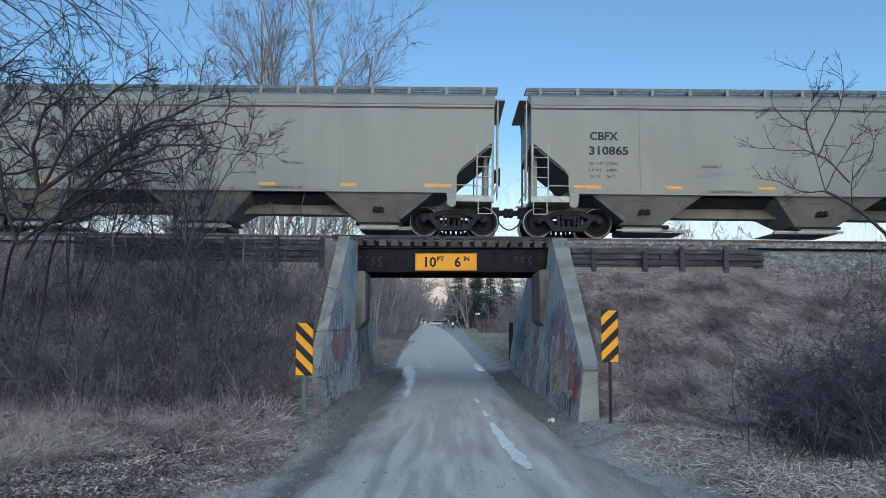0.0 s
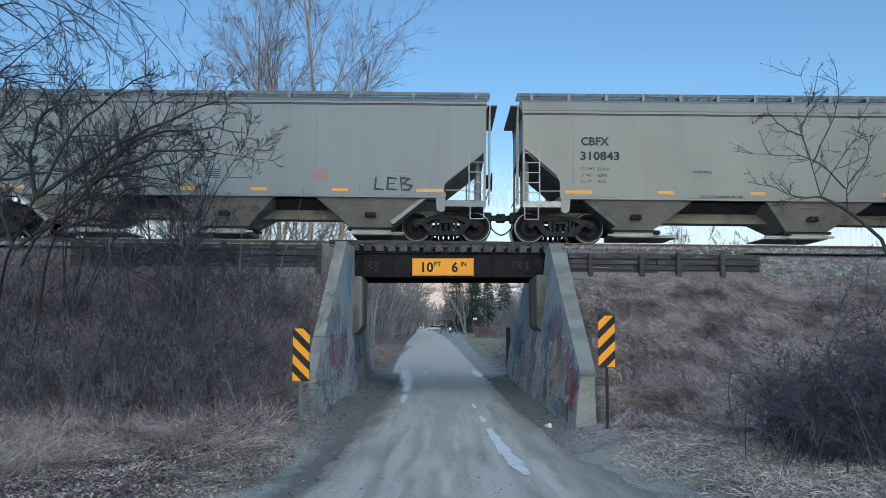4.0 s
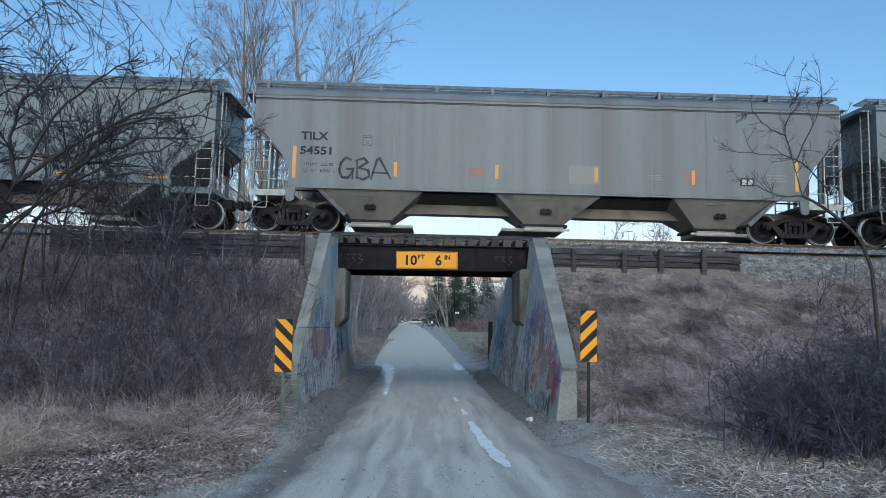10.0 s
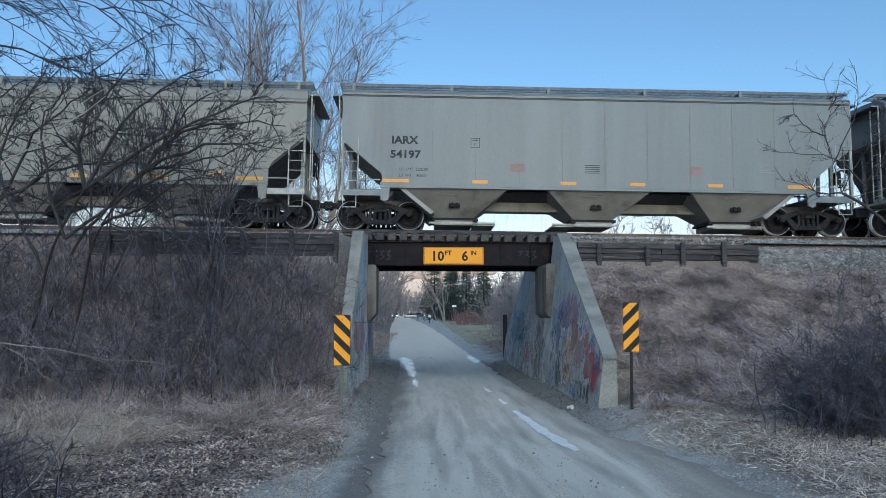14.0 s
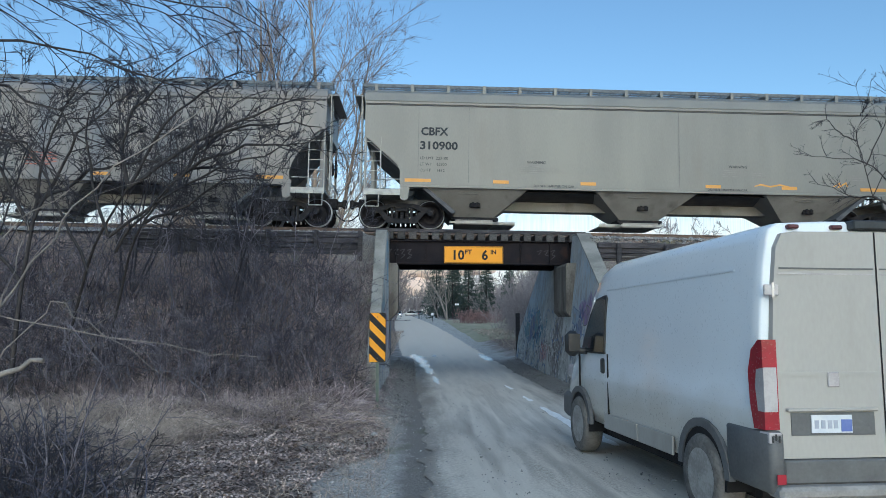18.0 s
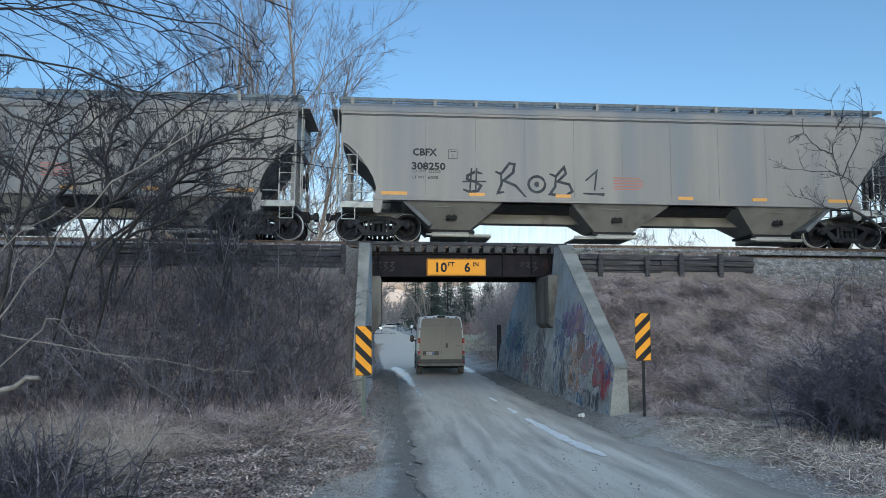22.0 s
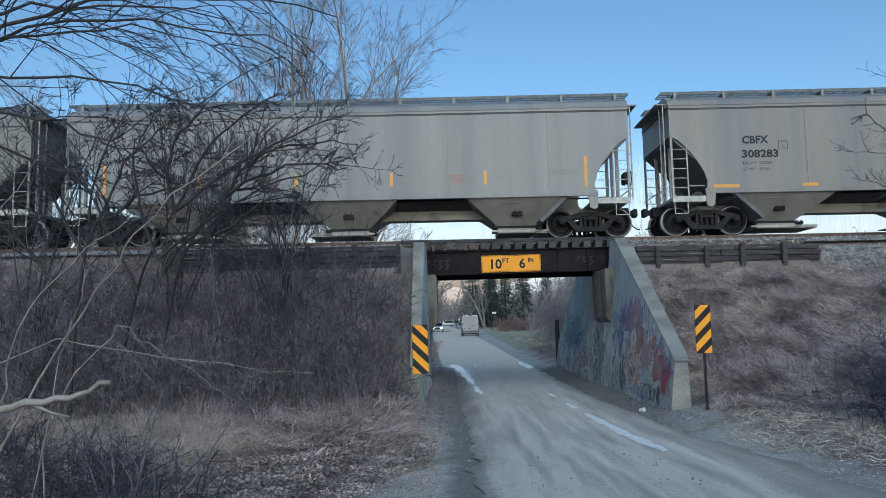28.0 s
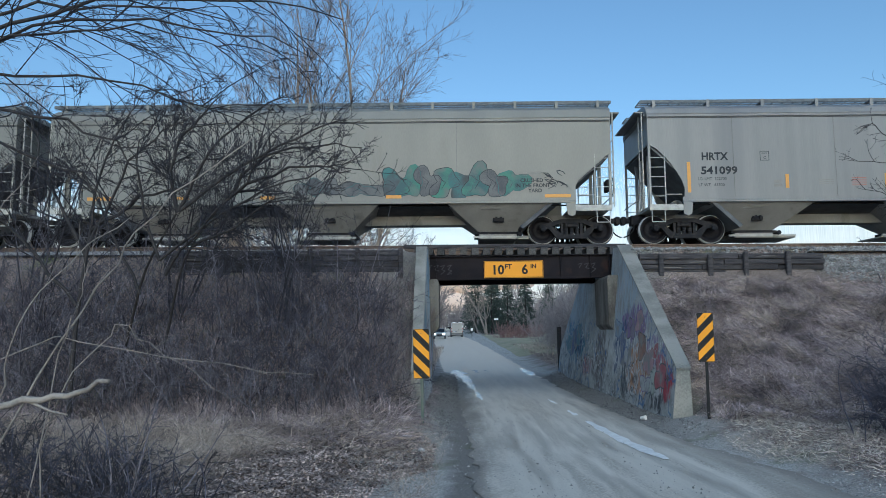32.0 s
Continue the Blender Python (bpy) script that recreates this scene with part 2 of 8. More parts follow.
def ground_z(x, y):
    x, y = np.asarray(x, float), np.asarray(y, float)
    side = np.clip((np.abs(x - road_bend(y)) - np.interp(y, [10, 16, 60], [1.9, 2.4, 2.9])) / 1.6, 0, 1)
    low = road_z(y) - 0.03 + np.interp(y, [-15, -8], [0.10, 0.24]) * side * side + (0.05 * hash_noise(x, y, 1.0) + 0.10 * hash_noise(x, y, 3.1)) * side
    low = low + 0.5 * np.clip((-x - 5) / 9, 0, 1) * np.clip((-y - 4) / 6, 0, 1) + 0.35 * np.clip((x - 6) / 8, 0, 1)
    low = low + np.clip((y + 11.5) / 3, 0, 1) * np.clip((13 - y) / 3, 0, 1) * np.where(x < 0, 0.22 * np.clip((-x - 1.7) / 0.75, 0, 1), 0.12 * np.clip((x - 1.75) / 0.7, 0, 1)) * np.clip((4.6 - np.abs(x)) / 1.5, 0, 1)
    crown = 4.12 - GRADE * x
    walled = ((x > 3.1) & (x < 8.35)) | ((x < -3.1) & (x > -10.0))
    front_w = np.interp(y, [-9.0, -7.4, -6.4, -1.85, -1.55, -0.6], [-1.0, 0.0, 0.55, 3.32, 4.0, 4.12])
    front_o = np.interp(y, [-9.0, -7.4, -6.4, -2.4, -0.5, 0.0], [-1.0, 0.0, 0.55, 2.95, 4.02, 4.12])
    back = np.interp(y, [3.2, 4.0, 10.4, 12.0], [4.12, 3.95, 0.1, -1.0])
    rise = np.where(y < 1.5, np.where(walled, front_w, front_o), back) + (crown - 4.12) * (np.abs(y - 1.5) < 4.5)
    rise = rise + 0.07 * hash_noise(x, y, 0.9) * ((y < -2.3) | (y > 4.2)) * np.clip(rise, 0, 1)
    inside = np.where(x > 0, np.clip((x - 3.0) / 0.06, 0, 1), np.clip((-x - 2.60 - 0.085 * np.clip(y - 3.0, 0, 7) - 0.15 * (y > 3.0)) / 0.06, 0, 1))
    return np.where(rise > low, low + (rise - low) * inside, low)


def gz(x, y):
    return float(ground_z(x, y))


GROUND = bpy.data.materials.new("litter_and_dead_grass")


def ground_material(m):
    m.use_nodes = True
    n, l = m.node_tree.nodes, m.node_tree.links
    bsdf = n["Principled BSDF"]
    co = n.new("ShaderNodeTexCoord").outputs["Object"]

    def tex(scale, detail=8.0):
        q = n.new("ShaderNodeTexNoise")
        q.inputs["Scale"].default_value, q.inputs["Detail"].default_value = scale, detail
        l.new(co, q.inputs["Vector"])
        return q.outputs["Fac"]

    def mixed(a, b, fac, lo, hi):
        r = n.new("ShaderNodeMapRange")
        r.inputs["From Min"].default_value, r.inputs["From Max"].default_value = lo, hi
        l.new(fac, r.inputs["Value"])
        q = n.new("ShaderNodeMix")
        q.data_type = "RGBA"
        for key, c in (("A", a), ("B", b)):
            if isinstance(c, tuple):
                q.inputs[key].default_value = (*c, 1)
            else:
                l.new(c, q.inputs[key])
        l.new(r.outputs[0], q.inputs["Factor"])
        return q.outputs["Result"]

    leaf = mixed((0.085, 0.067, 0.060), (0.37, 0.295, 0.26), tex(26), 0.40, 0.64)
    grass = mixed((0.065, 0.052, 0.047), (0.30, 0.245, 0.215), tex(34), 0.40, 0.64)
    base = mixed(leaf, grass, tex(0.55), 0.44, 0.60)
    soil = mixed((0.24, 0.232, 0.218), (0.56, 0.545, 0.515), tex(48), 0.38, 0.64)
    sep = n.new("ShaderNodeSeparateXYZ")
    l.new(co, sep.inputs[0])
    ab = n.new("ShaderNodeMath")
    ab.operation = "ABSOLUTE"
    l.new(sep.outputs["X"], ab.inputs[0])
    wob = n.new("ShaderNodeMath")
    wob.operation = "MULTIPLY_ADD"
    l.new(tex(1.3), wob.inputs[0])
    wob.inputs[1].default_value = 2.6
    l.new(ab.outputs[0], wob.inputs[2])
    base = mixed(soil, base, wob.outputs[0], 3.5, 4.6)
    span = n.new("ShaderNodeMath")
    span.operation = "ABSOLUTE"
    l.new(sep.outputs["Y"], span.inputs[0])
    away = n.new("ShaderNodeMath")
    away.operation = "MULTIPLY_ADD"
    l.new(ab.outputs[0], away.inputs[0])
    away.inputs[1].default_value = 4.5
    l.new(span.outputs[0], away.inputs[2])
    ragged = n.new("ShaderNodeMath")
    ragged.operation = "MULTIPLY_ADD"
    l.new(tex(1.7), ragged.inputs[0])
    ragged.inputs[1].default_value = 6.0
    l.new(away.outputs[0], ragged.inputs[2])
    mud = mixed((0.12, 0.112, 0.105), (0.31, 0.295, 0.275), tex(30), 0.38, 0.62)
    base = mixed(mud, base, ragged.outputs[0], 20.0, 24.0)
    rut = n.new("ShaderNodeMath")
    rut.operation = "ABSOLUTE"
    off = n.new("ShaderNodeMath")
    off.operation = "MULTIPLY_ADD"
    l.new(tex(2.2), off.inputs[0])
    off.inputs[1].default_value = 0.5
    l.new(sep.outputs["X"], off.inputs[2])
    shift = n.new("ShaderNodeMath")
    l.new(off.outputs[0], shift.inputs[0])
    shift.inputs[1].default_value = 1.36
    l.new(shift.outputs[0], rut.inputs[0])
    base = mixed((0.19, 0.178, 0.165), base, rut.outputs[0], 0.16, 0.34)
    green = mixed(base, (0.105, 0.125, 0.055), tex(0.9), 0.60, 0.74)
    l.new(green, bsdf.inputs["Base Color"])
    bsdf.inputs["Roughness"].default_value = 0.95
    bp = n.new("ShaderNodeBump")
    bp.inputs["Strength"].default_value, bp.inputs["Distance"].default_value = 1.0, 0.06
    l.new(tex(22), bp.inputs["Height"])
    l.new(bp.outputs[0], bsdf.inputs["Normal"])


ground_material(GROUND)


def axis_lines(lo, hi, step, far_lo, far_hi, extra=()):
    a = list(np.arange(lo, hi + 1e-6, step)) + list(extra)
    d, v = step, hi
    while v < far_hi:
        d *= 1.35
        v = min(far_hi, v + d)
        a.append(v)
    d, v = step, lo
    while v > far_lo:
        d *= 1.35
        v = max(far_lo, v - d)
        a.append(v)
    return np.array(sorted(set(np.round(a, 3))))


def sheet(name, xs, ys, height, material):
    X, Y = np.meshgrid(xs, ys)
    Z = height(X, Y)
    verts = np.stack([X, Y, Z], -1).reshape(-1, 3)
    nx, ny = len(xs), len(ys)
    i, j = np.meshgrid(np.arange(nx - 1), np.arange(ny - 1))
    a = (j * nx + i).ravel()
    faces = np.stack([a, a + 1, a + nx + 1, a + nx], -1)
    return mesh_from(name, verts.tolist(), faces.tolist(), material, True)


ground = tagged(new("ground", sheet("ground", axis_lines(-24, 24, 0.3, -1800, 1800, (-2.72, -2.66, -2.60, 3.0, 3.06)), axis_lines(-27, 14, 0.3, -600, 2500, np.arange(16, 132, 2.5)), ground_z, GROUND)),
                "brown leaf litter, dead grass and railway embankment slopes", "ground", kind="structure")

# road: worn, muddy gravel and tar
ROAD = bpy.data.materials.new("muddy_road")


def road_material(m):
    m.use_nodes = True
    n, l = m.node_tree.nodes, m.node_tree.links
    bsdf = n["Principled BSDF"]
    co = n.new("ShaderNodeTexCoord").outputs["Object"]
    mp = n.new("ShaderNodeMapping")
    mp.inputs["Scale"].default_value = (1.3, 0.10, 1)
    l.new(co, mp.inputs[0])

    mp2 = n.new("ShaderNodeMapping")
    mp2.inputs["Scale"].default_value = (1.0, 0.3, 1)
    l.new(co, mp2.inputs[0])

    def tex(scale, src, detail=8.0):
        q = n.new("ShaderNodeTexNoise")
        q.inputs["Scale"].default_value, q.inputs["Detail"].default_value = scale, detail
        l.new(src, q.inputs["Vector"])
        return q.outputs["Fac"]

    def mixed(a, b, fac, lo, hi):
        r = n.new("ShaderNodeMapRange")
        r.inputs["From Min"].default_value, r.inputs["From Max"].default_value = lo, hi
        l.new(fac, r.inputs["Value"])
        q = n.new("ShaderNodeMix")
        q.data_type = "RGBA"
        for key, c in (("A", a), ("B", b)):
            if isinstance(c, tuple):
                q.inputs[key].default_value = (*c, 1)
            else:
                l.new(c, q.inputs[key])
        l.new(r.outputs[0], q.inputs["Factor"])
        return q.outputs["Result"], r.outputs[0]

    sep = n.new("ShaderNodeSeparateXYZ")
    l.new(co, sep.inputs[0])

    def calc(op, a, b, c=0.0):
        q = n.new("ShaderNodeMath")
        q.operation = op
        for k, v in enumerate((a, b, c)):
            if isinstance(v, (int, float)):
                q.inputs[k].default_value = v
            else:
                l.new(v, q.inputs[k])
        return q.outputs[0]

    # worn wheel tracks at either side of the crown
    wob = calc("MULTIPLY_ADD", tex(0.5, co, 3.0), 0.7, sep.outputs["X"])
    off = calc("ABSOLUTE", calc("SUBTRACT", calc("ABSOLUTE", calc("SUBTRACT", wob, 0.35), 0.0), 0.78), 0.0)
    fine, _ = mixed((0.29, 0.268, 0.235), (0.60, 0.555, 0.485), tex(38, co, 14.0), 0.34, 0.68)
    dust, _ = mixed(fine, (0.60, 0.56, 0.495), tex(3.2, mp.outputs[0], 6.0), 0.42, 0.64)
    track, _ = mixed((0.55, 0.515, 0.455), dust, calc("MULTIPLY_ADD", tex(9, mp.outputs[0], 10.0), 0.9, off), 0.45, 1.0)
    mud, wet = mixed(track, (0.32, 0.295, 0.26), tex(2.6, mp.outputs[0], 12.0), 0.49, 0.72)
    bsdf.inputs["Specular IOR Level"].default_value = 0.22
    near = calc("ABSOLUTE", calc("SUBTRACT", sep.outputs["Y"], 3.0), 0.0)
    damp = n.new("ShaderNodeMapRange")
    damp.inputs["From Min"].default_value, damp.inputs["From Max"].default_value = 11.0, 4.0
    damp.inputs["To Max"].default_value = 0.75
    l.new(calc("MULTIPLY_ADD", tex(1.1, mp.outputs[0], 8.0), 7.0, near), damp.inputs["Value"])
    damp_lit_mud, _ = mixed(mud, (0.44, 0.425, 0.40), damp.outputs[0], 0.0, 1.6)
    # past the bridge a paler base colour stands in for open skylight
    damp_lit_mud, _ = mixed(damp_lit_mud, (0.635, 0.56, 0.465), calc("MULTIPLY_ADD", tex(1.5, mp.outputs[0], 8.0), 14.0, sep.outputs["Y"]), 6.0, 20.0)
    # dark trodden mud along both shoulders
    beyond = calc("MULTIPLY", calc("MAXIMUM", calc("SUBTRACT", sep.outputs["Y"], 6.0), 0.0), -0.35)
    east = calc("ADD", calc("MULTIPLY_ADD", tex(1.6, mp2.outputs[0], 8.0), -0.9, sep.outputs["X"]), beyond)
    damp_lit_mud, _ = mixed(damp_lit_mud, (0.24, 0.22, 0.195), calc("MULTIPLY_ADD", tex(22, co, 6.0), 0.5, east), 1.15, 2.1)
    west = calc("ADD", calc("MULTIPLY_ADD", tex(1.6, mp2.outputs[0], 8.0), -0.9, calc("MULTIPLY", sep.outputs["X"], -1.0)), beyond)
    damp_lit_mud, _ = mixed(damp_lit_mud, (0.22, 0.202, 0.18), calc("MULTIPLY_ADD", tex(22, co, 6.0), 0.5, west), 0.95, 1.35)
    l.new(damp_lit_mud, bsdf.inputs["Base Color"])
    polish = n.new("ShaderNodeMapRange")
    polish.inputs["From Min"].default_value, polish.inputs["From Max"].default_value = -7.0, 7.0
    polish.inputs["To Max"].default_value = 0.12
    l.new(sep.outputs["Y"], polish.inputs["Value"])
    dry = calc("SUBTRACT", calc("MULTIPLY_ADD", wet, -0.15, 0.88), polish.outputs[0])
    l.new(calc("MAXIMUM", calc("SUBTRACT", dry, calc("MULTIPLY", damp.outputs[0], 0.22)), 0.40), bsdf.inputs["Roughness"])
    bp = n.new("ShaderNodeBump")
    bp.inputs["Strength"].default_value, bp.inputs["Distance"].default_value = 0.6, 0.02
    l.new(tex(30, co), bp.inputs["Height"])
    l.new(bp.outputs[0], bsdf.inputs["Normal"])


road_material(ROAD)


def road_top(x, y):
    rut = -0.03 * (math.exp(-((x - 0.75) / 0.3) ** 2) + math.exp(-((x + 0.75) / 0.3) ** 2)) + 0.010 * float(hash_noise(x, y, 0.3))
    return float(road_z(y)) + 0.035 + rut


def road_mesh():
    rng = np.random.default_rng(5)
    ys = np.concatenate([np.arange(-40, 30, 0.25), np.arange(30, 120, 1.0), np.arange(120, 420, 6.0)])
    us = np.linspace(-1, 1, 25)
    verts, faces = [], []
    for k, y in enumerate(ys):
        wl = np.interp(y, [-40, -8, -3, 8, 14, 60, 400], [1.45, 1.55, 1.72, 1.85, 2.1, 2.5, 3.2]) + 0.10 * hash_noise(1.0, y, 0.35) + rng.normal(0, 0.03)
        wr = np.interp(y, [-40, -12, -3, 8, 14, 60, 400], [2.7, 2.4, 1.85, 1.8, 2.0, 2.5, 3.2]) + 0.14 * hash_noise(4.0, y, 0.35) + rng.normal(0, 0.03)
        bend = float(road_bend(y))
        for u in us:
            x = u * (wr if u > 0 else wl)
            edge = -0.05 * max(0, abs(u) - 0.8) / 0.2
            verts.append((x + bend, y, road_top(x, y) + edge))
    n = len(us)
    for k in range(len(ys) - 1):
        for i in range(n - 1):
            faces.append((k * n + i, k * n + i + 1, (k + 1) * n + i + 1, (k + 1) * n + i))
    return mesh_from("road", verts, faces, ROAD, True)


road = tagged(new("road", road_mesh()), "muddy grey country road with worn tar and dust", "road", kind="structure")

WATER = paint("icy_puddle", (0.74, 0.745, 0.75), (0.46, 0.455, 0.44), 7, 0.25, spec=0.6, spread=0.2)


def puddle(points, seed, name="puddle", material=WATER, ragged=0.3):
    """A shallow pool along a line of (x, y, half width), with an uneven edge, lying on the road."""
    rng = np.random.default_rng(seed)
    p = np.array(points, float)
    t = np.linspace(0, len(p) - 1, 90)
    ease = np.floor(t) + (lambda f: f * f * (3 - 2 * f))(t - np.floor(t))
    q = np.stack([np.interp(t, np.arange(len(p)), p[:, 0]), np.interp(t, np.arange(len(p)), p[:, 1]), np.interp(ease, np.arange(len(p)), p[:, 2])], -1)
    box = np.ones(9) / 9
    q = np.stack([np.convolve(np.pad(q[:, k], 4, "edge"), box, "valid") for k in range(3)], -1)
    ph = rng.uniform(0, 6.28, 6)
    verts, faces = [], []
    for k, (x, y, w) in enumerate(q):
        u = k / 89
        end = max(0.0, 1 - (2 * u - 1) ** 6) ** 0.5
        a = w * end * (1 + ragged * math.sin(5 * u * len(p) + ph[0]) + 0.5 * ragged * math.sin(13 * u * len(p) + ph[1]))
        b = w * end * (1 + ragged * math.sin(6 * u * len(p) + ph[2]) + 0.5 * ragged * math.sin(11 * u * len(p) + ph[3]))
        for v in (-a, 0.0, b):
            verts.append((x + v, y, road_top(x + v, y) + (0.012 if v == 0 else 0.006)))
    for k in range(89):
        for i in (0, 1):
            faces.append((3 * k + i, 3 * k + i + 1, 3 * k + i + 4, 3 * k + i + 3))
    return tagged(new(name, mesh_from(name, verts, faces, material, True)), "shallow muddy puddle on the road", "puddle", "puddles", "structure")


# ---- the bridge ----
def graffiti_concrete(name, layers):
    """Bare concrete with sprayed patches: (colour, y, z, half length, half height, cover), thinned by runs of paint."""
    m = paint(name, (0.44, 0.445, 0.44), (0.28, 0.285, 0.28), 1.2, 0.8, bump=0.3, fine=25, dirt=(0.14, 0.135, 0.13), dirt_scale=0.8, dirt_at=0.58)
    n, l = m.node_tree.nodes, m.node_tree.links
    bsdf = n["Principled BSDF"]
    colour = bsdf.inputs["Base Color"].links[0].from_socket
    co = n.new("ShaderNodeTexCoord").outputs["Object"]
    sep = n.new("ShaderNodeSeparateXYZ")
    l.new(co, sep.inputs[0])

    def calc(op, a, b=None, c=None):
        q = n.new("ShaderNodeMath")
        q.operation = op
        for k, v in enumerate((a, b, c)):
            if v is None:
                continue
            if isinstance(v, (int, float)):
                q.inputs[k].default_value = v
            else:
                l.new(v, q.inputs[k])
        return q.outputs[0]

    def noise(scale, stretch, shift, detail):
        mp = n.new("ShaderNodeMapping")
        mp.inputs["Location"].default_value, mp.inputs["Scale"].default_value = (shift, shift * 0.7, shift * 1.3), stretch
        l.new(co, mp.inputs[0])
        t = n.new("ShaderNodeTexNoise")
        t.inputs["Scale"].default_value, t.inputs["Detail"].default_value = scale, detail
        l.new(mp.outputs[0], t.inputs["Vector"])
        return t.outputs["Fac"]

    def step(v, lo, hi):
        r = n.new("ShaderNodeMapRange")
        r.inputs["From Min"].default_value, r.inputs["From Max"].default_value = lo, hi
        l.new(v, r.inputs["Value"])
        return r.outputs[0]

    for k, (c, cy, cz, ry, rz, cover) in enumerate(layers):
        wob_y, wob_z = noise(2.2, (1, 1, 1), 3.1 * k, 6.0), noise(2.4, (1, 1, 1), 7.7 * k + 2, 6.0)
        dy = calc("MULTIPLY_ADD", wob_y, 2.6, calc("MULTIPLY_ADD", sep.outputs["Y"], 1 / ry, -cy / ry - 1.3))
        dz = calc("MULTIPLY_ADD", wob_z, 2.2, calc("MULTIPLY_ADD", sep.outputs["Z"], 1 / rz, -cz / rz - 1.1))
        r = calc("SQRT", calc("ADD", calc("MULTIPLY", dy, dy), calc("MULTIPLY", dz, dz)))
        runs = step(noise(3.2, (0.4, 3.2, 0.7), 5.3 * k, 8.0), 0.42, 0.54)
        fac = calc("MULTIPLY", calc("MULTIPLY", step(r, 1.1, 0.8), runs), min(1.0, cover * 1.15))
        q = n.new("ShaderNodeMix")
        q.data_type = "RGBA"
        l.new(colour, q.inputs["A"]), l.new(fac, q.inputs["Factor"])
        q.inputs["B"].default_value = (*c, 1)
        colour = q.outputs["Result"]
    # thin scrawled lines over the patches
    for k, (c, zhi, scale) in enumerate(((INK_LINE, 1.7, 1.9), (CHALK_LINE, 1.9, 2.3), (BLUE_LINE, 2.2, 1.5), (INK_LINE, 1.2, 3.1))):
        v = calc("ABSOLUTE", calc("SUBTRACT", noise(scale, (0.6, 1.0, 1.0), 17.0 + 9 * k, 2.5), 0.5))
        fac = calc("MULTIPLY", step(v, 0.022, 0.010), step(noise(0.7, (1, 1, 1), 4.0 * k + 1, 2.0), 0.46, 0.54))
        fac = calc("MULTIPLY", calc("MULTIPLY", fac, step(sep.outputs["Z"], zhi, zhi - 0.3)), 0.75)
        q = n.new("ShaderNodeMix")
        q.data_type = "RGBA"
        l.new(colour, q.inputs["A"]), l.new(fac, q.inputs["Factor"])
        q.inputs["B"].default_value = (*c, 1)
        colour = q.outputs["Result"]
    l.new(colour, bsdf.inputs["Base Color"])
    return m


INK_LINE, CHALK_LINE, BLUE_LINE = (0.03, 0.035, 0.05), (0.62, 0.63, 0.63), (0.05, 0.13, 0.30)
PALE_BLUE, NAVY, TEAL_BLUE, CRIMSON, VIOLET, ORANGE, INKY, WHITISH = (0.36, 0.42, 0.48), (0.02, 0.05, 0.14), (0.045, 0.17, 0.25), (0.34, 0.045, 0.065), (0.19, 0.10, 0.27), (0.42, 0.20, 0.09), (0.025, 0.03, 0.04), (0.52, 0.54, 0.54)
GRAFFITI_E = graffiti_concrete("painted_concrete_east", (
    (PALE_BLUE, -2.6, 2.7, 2.4, 1.2, 0.75), (PALE_BLUE, 6.0, 2.4, 2.4, 0.9, 0.7), (WHITISH, -3.5, 1.0, 3.0, 0.7, 0.55), (TEAL_BLUE, 5.6, 1.25, 2.6, 0.75, 0.85), (NAVY, 4.8, 1.35, 1.1, 0.5, 0.9), (WHITISH, 6.6, 0.6, 2.0, 0.3, 0.5), (CRIMSON, 2.6, 0.5, 0.8, 0.35, 0.5),
    ((0.10, 0.085, 0.085), 0.5, 0.9, 1.1, 1.0, 0.8), (VIOLET, -3.6, 1.9, 1.2, 0.4, 0.7), (NAVY, -2.4, 1.2, 0.8, 0.65, 0.75), (WHITISH, -2.6, 0.95, 0.9, 0.35, 0.5), (ORANGE, -4.3, 0.85, 1.2, 0.65, 0.8), ((0.36, 0.40, 0.34), -5.4, 0.6, 0.7, 0.4, 0.7), (VIOLET, -5.6, 1.25, 0.9, 0.3, 0.6),
    (CRIMSON, -6.5, 0.66, 0.6, 0.36, 0.85), (CRIMSON, -6.1, 1.0, 0.4, 0.2, 0.6), (INKY, -2.9, 0.5, 0.35, 0.5, 0.7), (INKY, -5.9, 0.14, 0.9, 0.2, 0.8), (INKY, -4.0, 0.55, 0.3, 0.15, 0.6)))
GRAFFITI_W = graffiti_concrete("painted_concrete_west", (
    (WHITISH, -3.0, 0.8, 3.4, 1.0, 0.7), (PALE_BLUE, -1.8, 3.0, 1.4, 1.1, 0.85), ((0.14, 0.30, 0.46), -1.5, 3.2, 0.6, 0.8, 0.7), (TEAL_BLUE, 1.2, 1.2, 1.2, 0.6, 0.7), (VIOLET, 0.2, 0.9, 1.2, 0.5, 0.7), (NAVY, 3.5, 1.2, 2.0, 0.7, 0.7), (PALE_BLUE, 6.5, 1.2, 2.5, 0.9, 0.6),
    (VIOLET, -2.3, 1.35, 1.0, 0.55, 0.85), (CRIMSON, -4.3, 1.2, 0.6, 0.36, 0.75), (TEAL_BLUE, -3.5, 1.9, 0.7, 0.5, 0.55), (ORANGE, -1.2, 0.7, 0.5, 0.3, 0.5), (INKY, -3.2, 1.0, 0.5, 0.35, 0.5), (INKY, -5.2, 0.55, 0.5, 0.2, 0.55)))


# brown stains, with the shading of the inner faces in the dark base
STAINED_SHADE = paint("stained_shaded_concrete", (0.18, 0.169, 0.15), (0.075, 0.066, 0.0585), 1.0, 0.85, bump=0.1, stretch=(1.6, 1.6, 0.5), dirt=(0.045, 0.0375, 0.0338), dirt_at=0.52)


